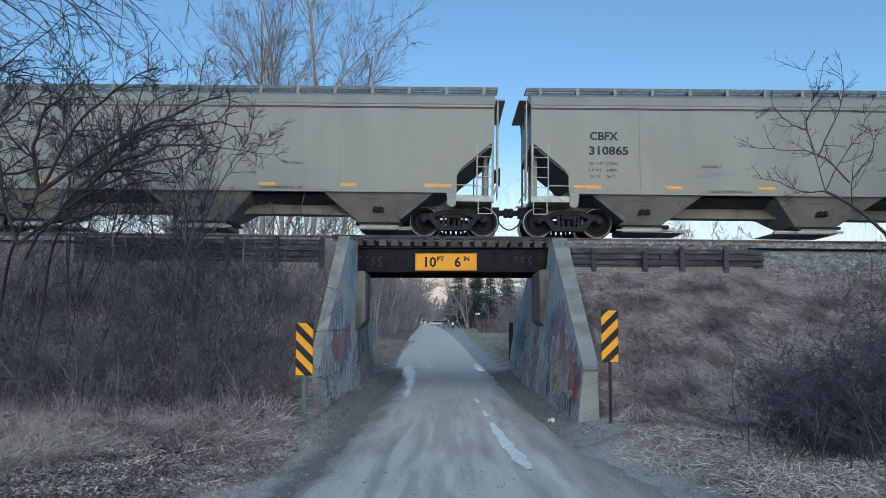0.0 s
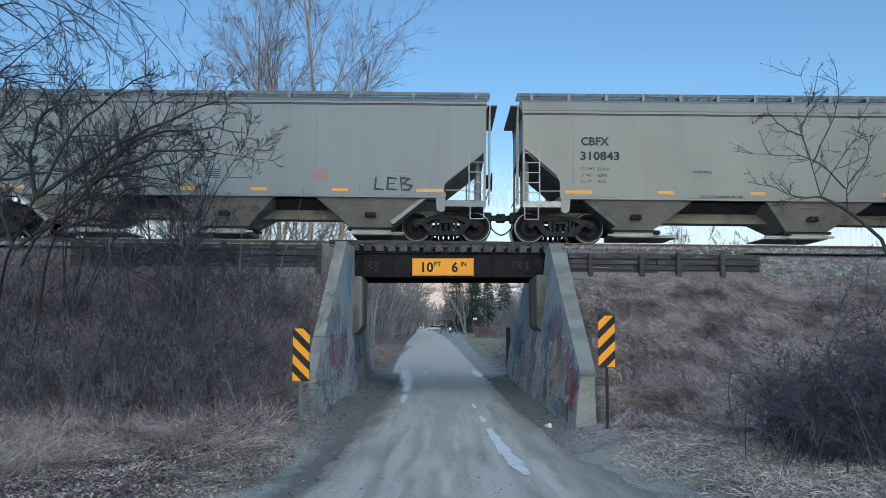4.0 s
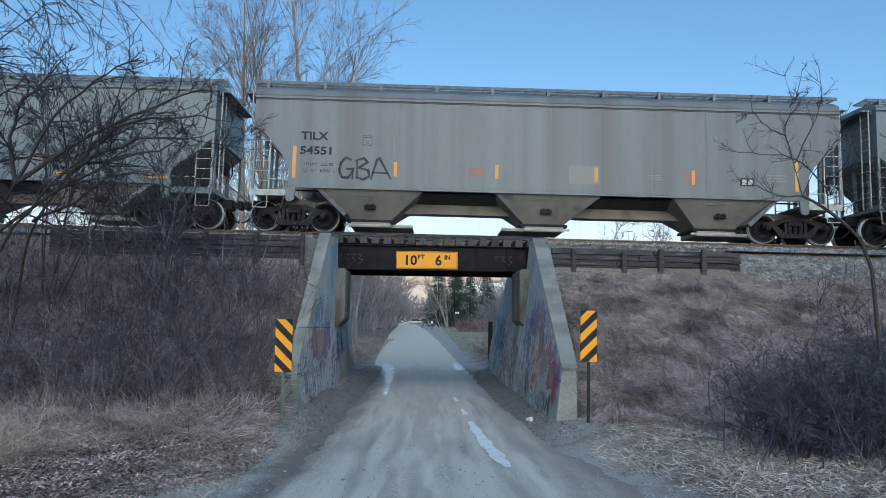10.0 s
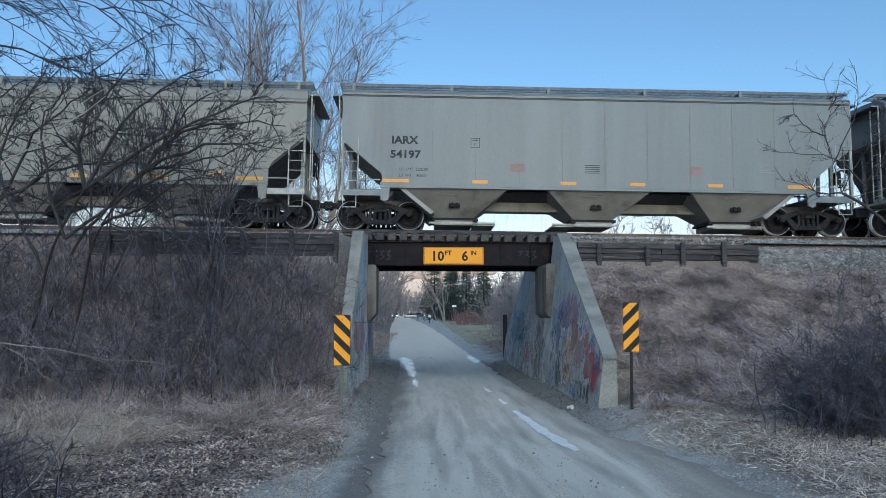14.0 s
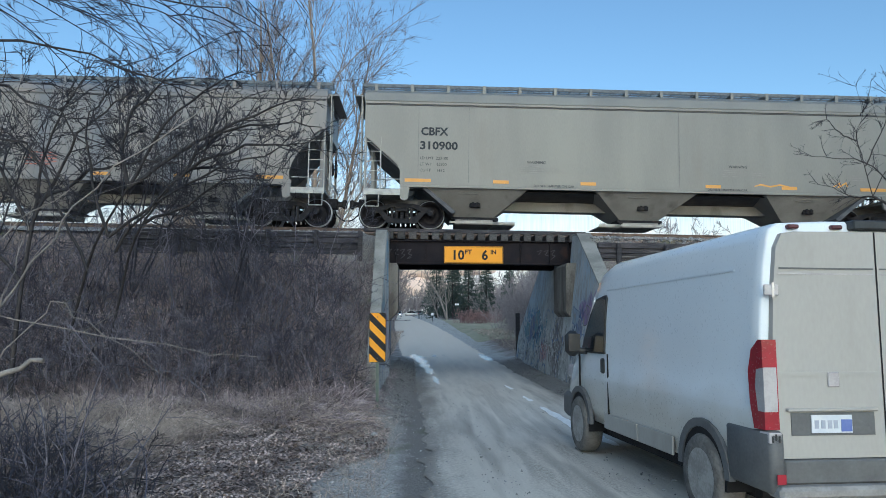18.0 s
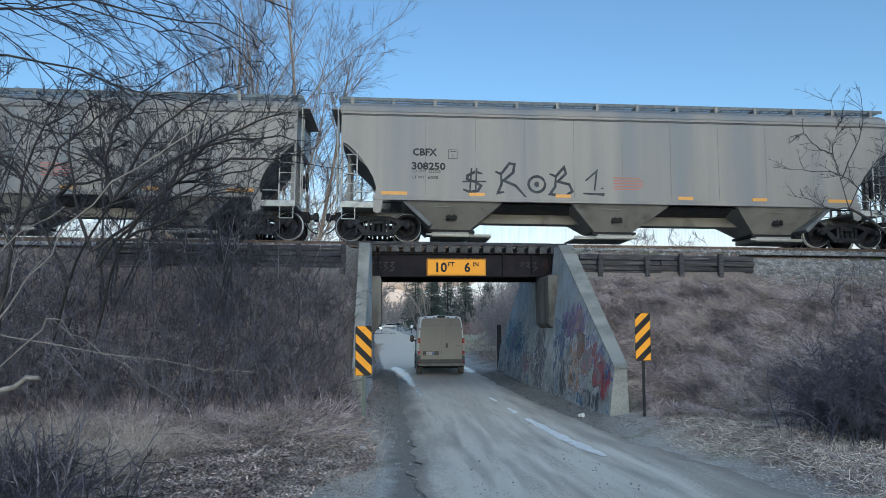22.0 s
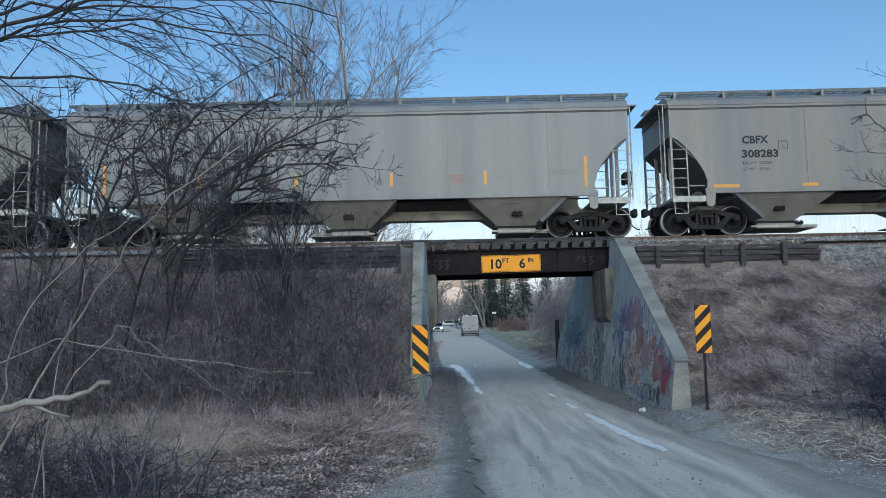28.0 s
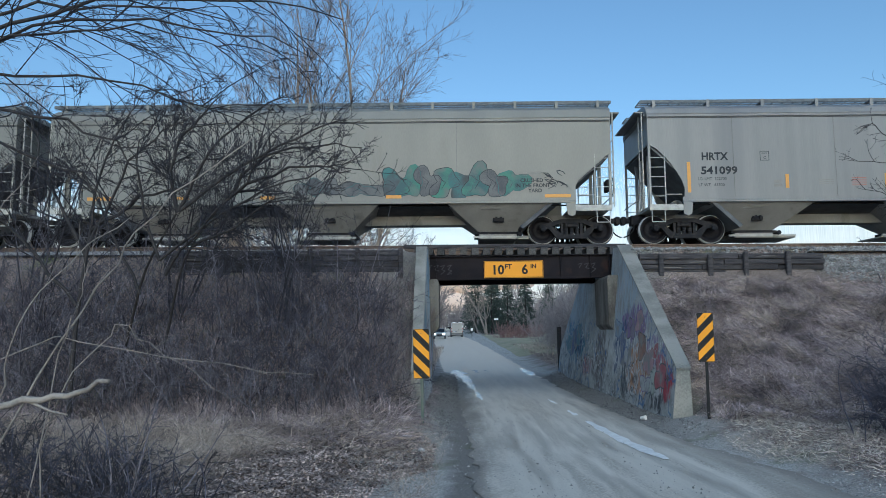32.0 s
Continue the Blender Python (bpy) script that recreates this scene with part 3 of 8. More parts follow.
def abutment(s, name, label, near, crest, batter, base, thick, pedestal, GRAFFITI):
    """One side of the underpass: s is -1 to the west, 1 to the east. near and crest: (y, height) where the sloping wing begins and ends."""
    top = thing(name, label, "abutment", "bridge abutments", "structure")

    def inner(y, z):
        return float(np.interp(y, [near[0], 0.0, 9.8], base)) + batter * z

    def depth(y):
        return float(np.interp(y, [near[0], -1.0], thick))

    def ring(y, z):
        return [(s * inner(y, -0.7), y, -0.7), (s * inner(y, z), y, z), (s * (inner(y, z) + depth(y)), y, z), (s * (inner(y, z) + depth(y) + 0.03), y, -0.7)]

    def bare_sides(ob):
        """Only the face towards the road is painted over."""
        ob.data.materials.append(CONCRETE)
        for p in ob.data.polygons:
            p.material_index = 0 if p.normal.x * -s > 0.7 else 1

    bare_sides(part("wing_wall", Shape().loft([ring(near[0] - 0.05, near[1] - 0.06), ring(near[0], near[1]), ring(crest[0], crest[1]), ring(-0.35, 4.16)]), GRAFFITI, top))
    part("breast_wall", Shape().loft([ring(yy, 3.29) for yy in (-0.346, 3.35)]), GRAFFITI, top)
    part("wing_wall", Shape().loft([ring(3.354, 4.14), ring(4.75, 4.1), ring(9.75, 0.95), ring(9.8, 0.9)]), GRAFFITI, top)
    part("back_wall", Shape().box(*sorted((s * 3.06, s * 3.5)), -0.34, 3.34, 3.295, 4.06, 0.02), CONCRETE, top)
    px, py = pedestal
    rings = []
    for z, x in ((1.62, px + 0.22), (1.84, px + 0.02), (1.90, px), (3.20, px), (3.27, px + 0.04)):
        rings.append([(x * s, py, z), (3.05 * s, py, z), (3.05 * s, 0.62, z), (x * s, 0.62, z)])
    part("bearing_pedestal", Shape().loft(rings), STAINED_SHADE, top, "smooth bare concrete bearing pedestal")
    part("bearing_pedestal", Shape().box(*sorted((s * (px + 0.42), s * 3.05)), 2.45, 3.345, 1.7, 3.28, 0.03), STAINED_SHADE, top)
    lip = []
    for y, z in ((near[0] - 0.06, near[1] - 0.03), (near[0], near[1] + 0.02), (crest[0], crest[1] + 0.01), (-0.36, 4.17)):
        a, b = inner(y, z) - 0.012, inner(y, z) + depth(y) + 0.012
        lip.append([(s * a, y, z + 0.002), (s * a, y, z + 0.04), (s * b, y, z + 0.04), (s * b, y, z + 0.002)])
    part("coping", Shape().loft(lip), CONCRETE, top, "chipped pale concrete coping")
    return top


west_wall = abutment(-1, "abutment_west", "concrete bridge abutment with a sloping wing wall and graffiti", (-6.2, 0.91), (-1.95, 4.06), 0.012, (2.52, 2.50, 3.15), (0.20, 0.30), (2.27, -0.75), GRAFFITI_W)
east_wall = abutment(1, "abutment_east", "battered concrete bridge abutment with blue and red graffiti", (-7.2, 0.97), (-0.95, 4.12), 0.12, (2.50, 2.47, 2.62), (0.27, 0.40), (2.56, -1.30), GRAFFITI_E)


SPRAY_PAINTS = {k: paint("spray_" + k, tuple(0.66 * v + 0.10 for v in c), tuple(0.5 * v + 0.05 for v in c), 5, 0.7, spread=0.25, dirt=(0.24, 0.235, 0.225), dirt_scale=3.2, dirt_at=0.47) for k, c in (
    ("blue", (0.05, 0.11, 0.30)), ("teal", (0.05, 0.23, 0.30)), ("sky", (0.26, 0.38, 0.52)), ("violet", (0.22, 0.12, 0.32)), ("red", (0.42, 0.06, 0.08)), ("rust", (0.36, 0.15, 0.08)), ("pink", (0.50, 0.27, 0.30)), ("white", (0.55, 0.56, 0.56)), ("ink", (0.03, 0.033, 0.045)))}


def wall_graffiti(owner, s, base_y, base, batter, shapes, scrawls):
    """Sprayed letters on a wall face: fat outlined letters (colour, edge, y, z, width, height, seed) and scrawls (colour, y, z, width, height, seed)."""
    def at(y, z, lift):
        return (s * (float(np.interp(y, base_y, base)) + batter * z - lift), y, z)

    def ribbon(sh, pts, r, lift):
        left, right = mitred(pts, r)
        n = len(left)
        sh.add([at(p, q, lift) for p, q in left] + [at(p, q, lift) for p, q in right], [(i, i + 1, n + i + 1, n + i) for i in range(n - 1)])

    for k, (fill, edge, y, z, w, h, seed) in enumerate(shapes):
        rng = random.Random(seed)
        ph = [rng.uniform(0, 6.28) for _ in range(4)]
        rim = []
        for i in range(40):
            a = 2 * math.pi * i / 40
            q = 1 + 0.22 * math.sin(2 * a + ph[0]) + 0.14 * math.sin(3 * a + ph[1]) + 0.09 * math.sin(5 * a + ph[2])
            ca, sa = math.cos(a), math.sin(a)
            rim.append((y + w * q * math.copysign(abs(ca) ** 0.7, ca), z + h * q * math.copysign(abs(sa) ** 0.7, sa)))
        lift = 0.004 + 0.0012 * (k % 4)
        body = Shape().add([at(y, z, lift)] + [at(p, q, lift) for p, q in rim], [(0, i + 1, (i + 1) % 40 + 1) for i in range(40)])
        letter = part("painted_letter", body, SPRAY_PAINTS[fill], owner, "fat sprayed letter")
        line = Shape()
        ribbon(line, rim + rim[:1], 0.013, lift + 0.003)
        ribbon(line, [(y - w * 0.5, z + h * 0.45), (y + w * 0.1, z + h * 0.1), (y - w * 0.2, z - h * 0.5)], 0.012, lift + 0.003)
        ribbon(line, [(y + w * 0.15, z + h * 0.6), (y + w * 0.5, z - h * 0.1)], 0.010, lift + 0.003)
        part("letter_outline", line, SPRAY_PAINTS[edge], letter, "sprayed outline")
    for k, (ink, y, z, w, h, seed) in enumerate(scrawls):
        rng = random.Random(seed)
        line = Shape()
        n = max(3, int(w / 0.16))
        for j in range(n):
            cy = y - w / 2 + w * (j + 0.5) / n
            pts = [(cy + rng.uniform(-0.5, 0.5) * w / n, z + h * (0.5 if m % 2 else -0.5) * rng.uniform(0.5, 1.0)) for m in range(rng.choice((3, 4, 5)))]
            ribbon(line, pts, 0.012 if h < 0.4 else 0.017, 0.010 + 0.0008 * (j % 6))
        part("painted_scrawl", line, SPRAY_PAINTS[ink], owner, "thin sprayed scrawl")


wall_graffiti(east_wall, 1, (-7.2, 0.0, 9.8), (2.50, 2.47, 2.62), 0.12,
              (("sky", "blue", -1.9, 1.75, 0.34, 0.26, 1), ("blue", "white", -2.6, 1.25, 0.30, 0.40, 2), ("violet", "ink", -3.3, 1.75, 0.34, 0.30, 3), ("white", "blue", -3.2, 1.05, 0.30, 0.28, 4), ("pink", "violet", -4.1, 1.95, 0.36, 0.22, 5), ("rust", "ink", -4.5, 1.35, 0.40, 0.26, 6),
               ("pink", "rust", -5.2, 1.0, 0.34, 0.30, 7), ("white", "violet", -5.0, 0.5, 0.34, 0.2, 8), ("red", "ink", -6.2, 0.72, 0.36, 0.26, 9), ("red", "white", -5.7, 1.25, 0.22, 0.16, 10), ("teal", "ink", 4.9, 1.45, 0.55, 0.42, 11), ("blue", "sky", 5.9, 1.25, 0.55, 0.50, 12), ("teal", "white", 7.0, 1.2, 0.5, 0.36, 13)),
              (("ink", -2.3, 0.62, 0.9, 0.5, 21), ("blue", -3.0, 2.25, 1.2, 0.35, 22), ("ink", -6.3, 0.28, 1.2, 0.22, 23), ("white", -4.4, 0.75, 1.2, 0.3, 24), ("rust", -4.6, 1.75, 0.9, 0.3, 25), ("white", 5.4, 0.75, 1.8, 0.3, 26), ("ink", -5.0, 1.5, 0.8, 0.25, 27), ("violet", -3.7, 1.4, 0.7, 0.35, 28)))
wall_graffiti(west_wall, -1, (-6.2, 0.0, 9.8), (2.52, 2.50, 2.72), 0.012,
              (("violet", "ink", -2.4, 1.35, 0.5, 0.42, 31), ("pink", "violet", -3.4, 1.25, 0.45, 0.36, 32), ("red", "ink", -4.2, 1.3, 0.34, 0.3, 33), ("white", "violet", -4.9, 0.95, 0.4, 0.3, 34), ("blue", "sky", 0.4, 1.2, 0.5, 0.4, 35), ("teal", "ink", 1.6, 1.25, 0.5, 0.36, 36)),
              (("violet", -2.8, 0.75, 1.4, 0.4, 41), ("ink", -3.9, 0.7, 1.2, 0.3, 42), ("blue", -1.6, 2.1, 0.8, 0.7, 43), ("white", -5.2, 0.5, 0.8, 0.3, 44)))


def tilt(x, y, z):
    return pose(x, y, z - GRADE * x, 0, math.degrees(math.atan(GRADE)), 0)


def girder(y, label):
    g = thing("plate_girder", label, "girder", "bridge girders", at=pose(0, y, 0, 0, 0, 0))
    part("web", Shape().box(-2.98, 3.0, 0.10, 0.125, 3.35, 3.99), STEEL, g)
    part("bottom_flange", Shape().box(-2.98, 3.0, 0.0, 0.26, 3.30, 3.345, 0.006), STEEL, g)
    part("top_flange", Shape().box(-2.98, 3.0, 0.0, 0.26, 3.995, 4.03, 0.006), STEEL, g)
    for x in (-2.9, -2.35, -1.45, 1.45, 2.35, 2.92):
        part("stiffener", Shape().box(x - 0.012, x + 0.012, 0.02, 0.097, 3.347, 3.993), STEEL, g)
    return g


near_girder = girder(0.0, "dark rusted riveted steel plate girder with faint chalk marks")
girder(2.65, "dark rusted steel plate girder on the far side of the track")
CHALK = paint("faint_chalk", (0.06, 0.056, 0.06), (0.035, 0.033, 0.036), 8, 0.9)
for x0, text in ((-2.25, "WES"), (2.25, "VS")):
    sh = Shape()
    for k in range(len(text) + 1):
        cx = x0 + (k - len(text) / 2) * 0.2
        pts = [(cx - 0.08, 0.094, 3.72), (cx + 0.06, 0.094, 3.76), (cx - 0.04, 0.094, 3.62), (cx + 0.07, 0.094, 3.58), (cx - 0.07, 0.094, 3.47), (cx + 0.06, 0.094, 3.50)]
        sh.line(pts[:3 + k % 4], 0.014, 4)
    part("chalk_scrawl", sh, CHALK, near_girder, "faint grey chalk scrawl")

sign = thing("clearance_sign", "yellow clearance sign reading 10 ft 6 in on the girder", "sign", at=pose(0, -0.045, 3.33))
part("plate", Shape().box(-0.9, 0.9, 0.0, 0.02, 0.0, 0.515, 0.004), YELLOW, sign)
edge = Shape()
for x0, x1, z0, z1 in ((-0.885, 0.885, 0.012, 0.024), (-0.885, 0.885, 0.491, 0.503), (-0.885, -0.873, 0.024, 0.491), (0.873, 0.885, 0.024, 0.491)):
    edge.box(x0, x1, -0.003, 0.002, z0, z1)
part("border", edge, BLACK, sign)
for text, size, x, z, w in (("10", 0.40, -0.68, 0.115, 0.33), ("FT", 0.185, -0.27, 0.285, 0.21), ("6", 0.40, 0.24, 0.115, 0.19), ("IN", 0.185, 0.51, 0.285, 0.165)):
    lettering("lettering", text, size, BLACK, sign, (x, 0.0, z), w, bold=0.012 if size > 0.3 else 0.006)

# bridge ties, guard timber, rails
deck = thing("bridge_deck", "open timber railway deck of weathered ties", "bridge deck", kind="structure", at=tilt(0, 0, 0))
tie_me = Shape().box(-0.11, 0.11, 0, 3.0, 4.035, 4.25, 0.008).mesh("tie", TIE)
for k in range(18):
    t = part("tie", tie_me, None, deck)
    t.location = (-2.95 + k * 0.35, -0.04 + 0.02 * math.sin(k * 5.1), 0.0)
part("guard_timber", Shape().box(-3.4, 3.4, -0.02, 0.16, 4.253, 4.36, 0.01), TIMBER, deck)
part("guard_timber", Shape().box(-3.4, 3.4, 2.80, 2.98, 4.253, 4.36, 0.01), TIMBER, deck)


def rail_outline(y):
    return [(y - 0.07, 4.252), (y + 0.07, 4.252), (y + 0.07, 4.268), (y + 0.012, 4.285), (y + 0.012, 4.375), (y + 0.036, 4.385), (y + 0.036, 4.42), (y - 0.036, 4.42), (y - 0.036, 4.385), (y - 0.012, 4.375), (y - 0.012, 4.285), (y - 0.07, 4.268)]


for y in (TRACK_Y - 0.755, TRACK_Y + 0.755):
    r = tagged(part("rail", Shape().prism(rail_outline(y), -160, 160, "x"), RAIL), "brown steel railway rail with a worn head", "rail", "rails", "structure")
    r.matrix_world = tilt(0, 0, 0)

BALLAST = paint("ballast_stone", (0.36, 0.355, 0.35), (0.17, 0.168, 0.165), 9, 0.9, bump=0.8, fine=45, spread=0.1)
for s in (-1, 1):
    x0, x1 = (3.45, 160) if s > 0 else (-160, -3.45)
    o = [(-0.75, 4.02), (-0.2, 4.19), (3.2, 4.19), (3.8, 4.0)]
    b = tagged(part("ballast_bed", Shape().prism(o, x0, x1, "x"), BALLAST), "grey crushed stone ballast under the track", "ballast", "ballast beds", "structure")
    b.matrix_world = tilt(0, 0, 0)
    for k in range(60):
        t = tagged(new("track_tie", tie_me), "weathered wooden railway tie in the ballast", "railway tie", "track ties", "structure")
        x = s * (3.75 + 0.55 * k)
        t.matrix_world = tilt(x, 0.2, -0.03) @ Matrix.Diagonal((1, 0.867, 1, 1))

# timber walls that hold the ballast
PALE_SPLIT = paint("split_timber", (0.17, 0.16, 0.155), (0.085, 0.08, 0.078), 6, 0.9, stretch=(0.6, 5, 6))


def timber_wall(x0, x1, name_label, seed, z_top):
    rng = random.Random(seed)
    w = thing("timber_retaining_wall", name_label, "retaining wall", "retaining walls", "structure", at=tilt(0, 0, 0))
    for row in range(5):
        x = x0
        z = z_top - 0.78 + row * 0.155
        while x < x1 - 0.3:
            e = min(x1, x + rng.uniform(1.6, 2.9))
            y = -1.90 + rng.uniform(-0.035, 0.035)
            part("timber", Shape().box(x + 0.004, e - rng.uniform(0.004, 0.03), y, y + 0.16, z + rng.uniform(-0.004, 0.012), z + rng.uniform(0.138, 0.153), rng.uniform(0.006, 0.02)), TIMBER, w)
            if rng.random() < 0.45:
                c = x + (e - x) * rng.uniform(0.2, 0.8)
                part("splinter", Shape().prism([(c - 0.3, z + 0.05), (c + 0.3, z + 0.06), (c + 0.24, z + 0.075), (c - 0.1, z + 0.085)], y - 0.012, y + 0.01), PALE_SPLIT, w, "pale split in the timber")
            x = e
    x = x0 + 0.5
    while x < x1:
        part("stake", Shape().box(x, x + 0.13, -2.06, -1.942, z_top - 1.1, z_top + rng.uniform(-0.08, 0.04), 0.02), TIMBER, w)
        x += rng.uniform(0.95, 1.6)


timber_wall(3.30, 8.40, "low wall of rotting dark timbers with short stakes", 3, 3.86)
timber_wall(-10.0, -3.30, "low wall of rotting timbers half hidden by brush", 4, 4.0)


# ---- object markers ----
def marker(x, y, z_low, slope, label, post_down, lean, pole):
    m = thing("object_marker", label, "sign", "object markers", at=pose(x, y, 0, 0, lean, 0))
    w, h = 0.305, 0.914
    o = []
    c = 0.035
    for cx, cz, a0 in ((w / 2 - c, z_low + h - c, 0), (-w / 2 + c, z_low + h - c, 90), (-w / 2 + c, z_low + c, 180), (w / 2 - c, z_low + c, 270)):
        for k in range(4):
            a = radians(a0 + 30 * k)
            o.append((cx + c * math.cos(a), cz + c * math.sin(a)))
    part("panel", Shape().prism(o, 0, 0.004), BLACK, m)
    lo, hi, bot, cap = -w / 2 + 0.006, w / 2 - 0.006, z_low + 0.008, z_low + h - 0.008

    def clip(poly, keep, value, axis):
        out = []
        for (xa, za), (xb, zb) in zip(poly, poly[1:] + poly[:1]):
            a, b = (xa, za)[axis], (xb, zb)[axis]
            ina, inb = (a - value) * keep >= 0, (b - value) * keep >= 0
            if ina:
                out.append((xa, za))
            if ina != inb:
                f = (value - a) / (b - a)
                out.append((xa + (xb - xa) * f, za + (zb - za) * f))
        return out

    for k in range(-1, 4):
        z0 = z_low + 0.02 + k * 0.305
        za, zb = (z0, z0 + 0.293) if slope > 0 else (z0 + 0.293, z0)
        quad = [(lo, za), (hi, zb), (hi, zb + 0.155), (lo, za + 0.155)]
        quad = clip(clip(quad, 1, bot, 1), -1, cap, 1)
        if len(quad) > 2 and max(q[1] for q in quad) - min(q[1] for q in quad) > 0.02:
            part("stripe", Shape().prism(quad, -0.003, 0.001), YELLOW, m, "yellow reflective diagonal stripe")
    part("post", Shape().box(-0.028, 0.028, 0.006, 0.012, post_down, z_low + h - 0.06).box(-0.012, 0.012, 0.013, 0.035, post_down, z_low + h - 0.06), pole, m)
    for zz in (z_low + 0.08, z_low + h - 0.08):
        part("bolt", Shape().disc((0, -0.004, zz), "y", ((-0.006, 0.009), (0.0, 0.011)), 8), RAIL, m)
    return m


marker(2.90, -8.15, 1.13, 1, "yellow and black striped object marker on a thin dark post", -0.3, 0.6, BLACK)
marker(-2.40, -8.32, 0.90, -1, "yellow and black striped object marker on a green post", -0.3, -0.4, POST)

# ---- the train ----
WHEEL_R = 0.457
CAR_WARM = paint("car_paint_warm_grey", (0.196, 0.194, 0.176), (0.157, 0.155, 0.144), 1.1, 0.42, stretch=(1, 1, 0.22), spread=0.2, dirt=(0.147, 0.13, 0.114), dirt_scale=0.8, dirt_at=0.62)
CAR_COOL = paint("car_paint_cool_grey", (0.157, 0.177, 0.191), (0.126, 0.143, 0.157), 1.1, 0.44, stretch=(1.4, 1, 0.10), spread=0.2, dirt=(0.113, 0.12, 0.133), dirt_scale=1.0, dirt_at=0.60)
CAR_STEEL = paint("car_paint_weathered", (0.144, 0.155, 0.167), (0.106, 0.113, 0.126), 1.2, 0.46, stretch=(1.6, 1, 0.07), spread=0.16, dirt=(0.102, 0.0963, 0.104), dirt_scale=0.5, dirt_at=0.50)
CAR_PALE = paint("car_paint_pale_grey", (0.211, 0.21, 0.211), (0.17, 0.172, 0.178), 1.2, 0.44, stretch=(1.5, 1, 0.07), spread=0.16, dirt=(0.147, 0.149, 0.16), dirt_scale=0.5, dirt_at=0.50)
CAR_TAN = paint("car_paint_tan_grey", (0.213, 0.196, 0.181), (0.176, 0.166, 0.157), 1.1, 0.46, stretch=(1.5, 1, 0.08), spread=0.18, dirt=(0.135, 0.141, 0.157), dirt_scale=0.45, dirt_at=0.48)
HOPPER_DIRT = paint("dusty_hopper", (0.316, 0.303, 0.289), (0.221, 0.21, 0.2), 1.6, 0.75, stretch=(1, 1, 0.5), spread=0.2, dirt=(0.0711, 0.0646, 0.0638), dirt_scale=1.2, dirt_at=0.60)
TRUCK = paint("grimy_iron", (0.0161, 0.0165, 0.0203), (0.031, 0.0284, 0.0292), 6, 0.8, bump=0.3, spec=0.2)
WHEEL = paint("rusty_wheel", (0.0167, 0.0142, 0.017), (0.0098, 0.00945, 0.0126), 7, 0.65, bump=0.2, spec=0.2)
TREAD = paint("bright_tread", (0.495, 0.495, 0.495), (0.39, 0.39, 0.39), 7, 0.4, 0.4)
GALV = paint("galvanised_bar", (0.425, 0.416, 0.391), (0.306, 0.297, 0.281), 6, 0.55)
GRATE = paint("walkway_grating", (0.14, 0.155, 0.17), (0.09, 0.10, 0.11), 9, 0.7)
# dark base colour carries the shade under and behind the car ends
DARK = paint("shaded_end_sheet", (0.060, 0.062, 0.070), (0.095, 0.095, 0.10), 3, 0.8)
END_GREY = paint("grey_end_sheet", (0.13, 0.135, 0.14), (0.095, 0.098, 0.10), 3, 0.8)
INK = paint("stencil_ink", (0.028, 0.031, 0.038), (0.045, 0.05, 0.058), 5, 0.7, spec=0.08)
FADED = paint("faded_stencil", (0.17, 0.165, 0.16), (0.22, 0.21, 0.20), 5, 0.7)
RED_INK = paint("red_stencil", (0.36, 0.10, 0.07), (0.30, 0.12, 0.09), 5, 0.7)
REFLECT = paint("amber_reflector", (0.62, 0.30, 0.045), (0.50, 0.25, 0.05), 5, 0.5, spread=0.3)
SPRAY = paint("black_spray", (0.035, 0.038, 0.045), (0.055, 0.06, 0.07), 6, 0.55, spec=0.08)
TEAL = paint("teal_spray", (0.035, 0.13, 0.135), (0.055, 0.075, 0.09), 1.6, 0.6, dirt=(0.04, 0.045, 0.05), dirt_scale=2.0, dirt_at=0.47)
SPRAY_GREEN = paint("green_spray", (0.05, 0.17, 0.13), (0.035, 0.09, 0.10), 1.6, 0.6, dirt=(0.10, 0.12, 0.12), dirt_scale=2.0, dirt_at=0.5)
SMOKE = paint("dark_spray", (0.05, 0.055, 0.065), (0.11, 0.115, 0.12), 1.6, 0.6)


SEAM = paint("seam_grime", (0.17, 0.165, 0.16), (0.12, 0.117, 0.115), 2, 0.7, stretch=(1, 1, 0.5))


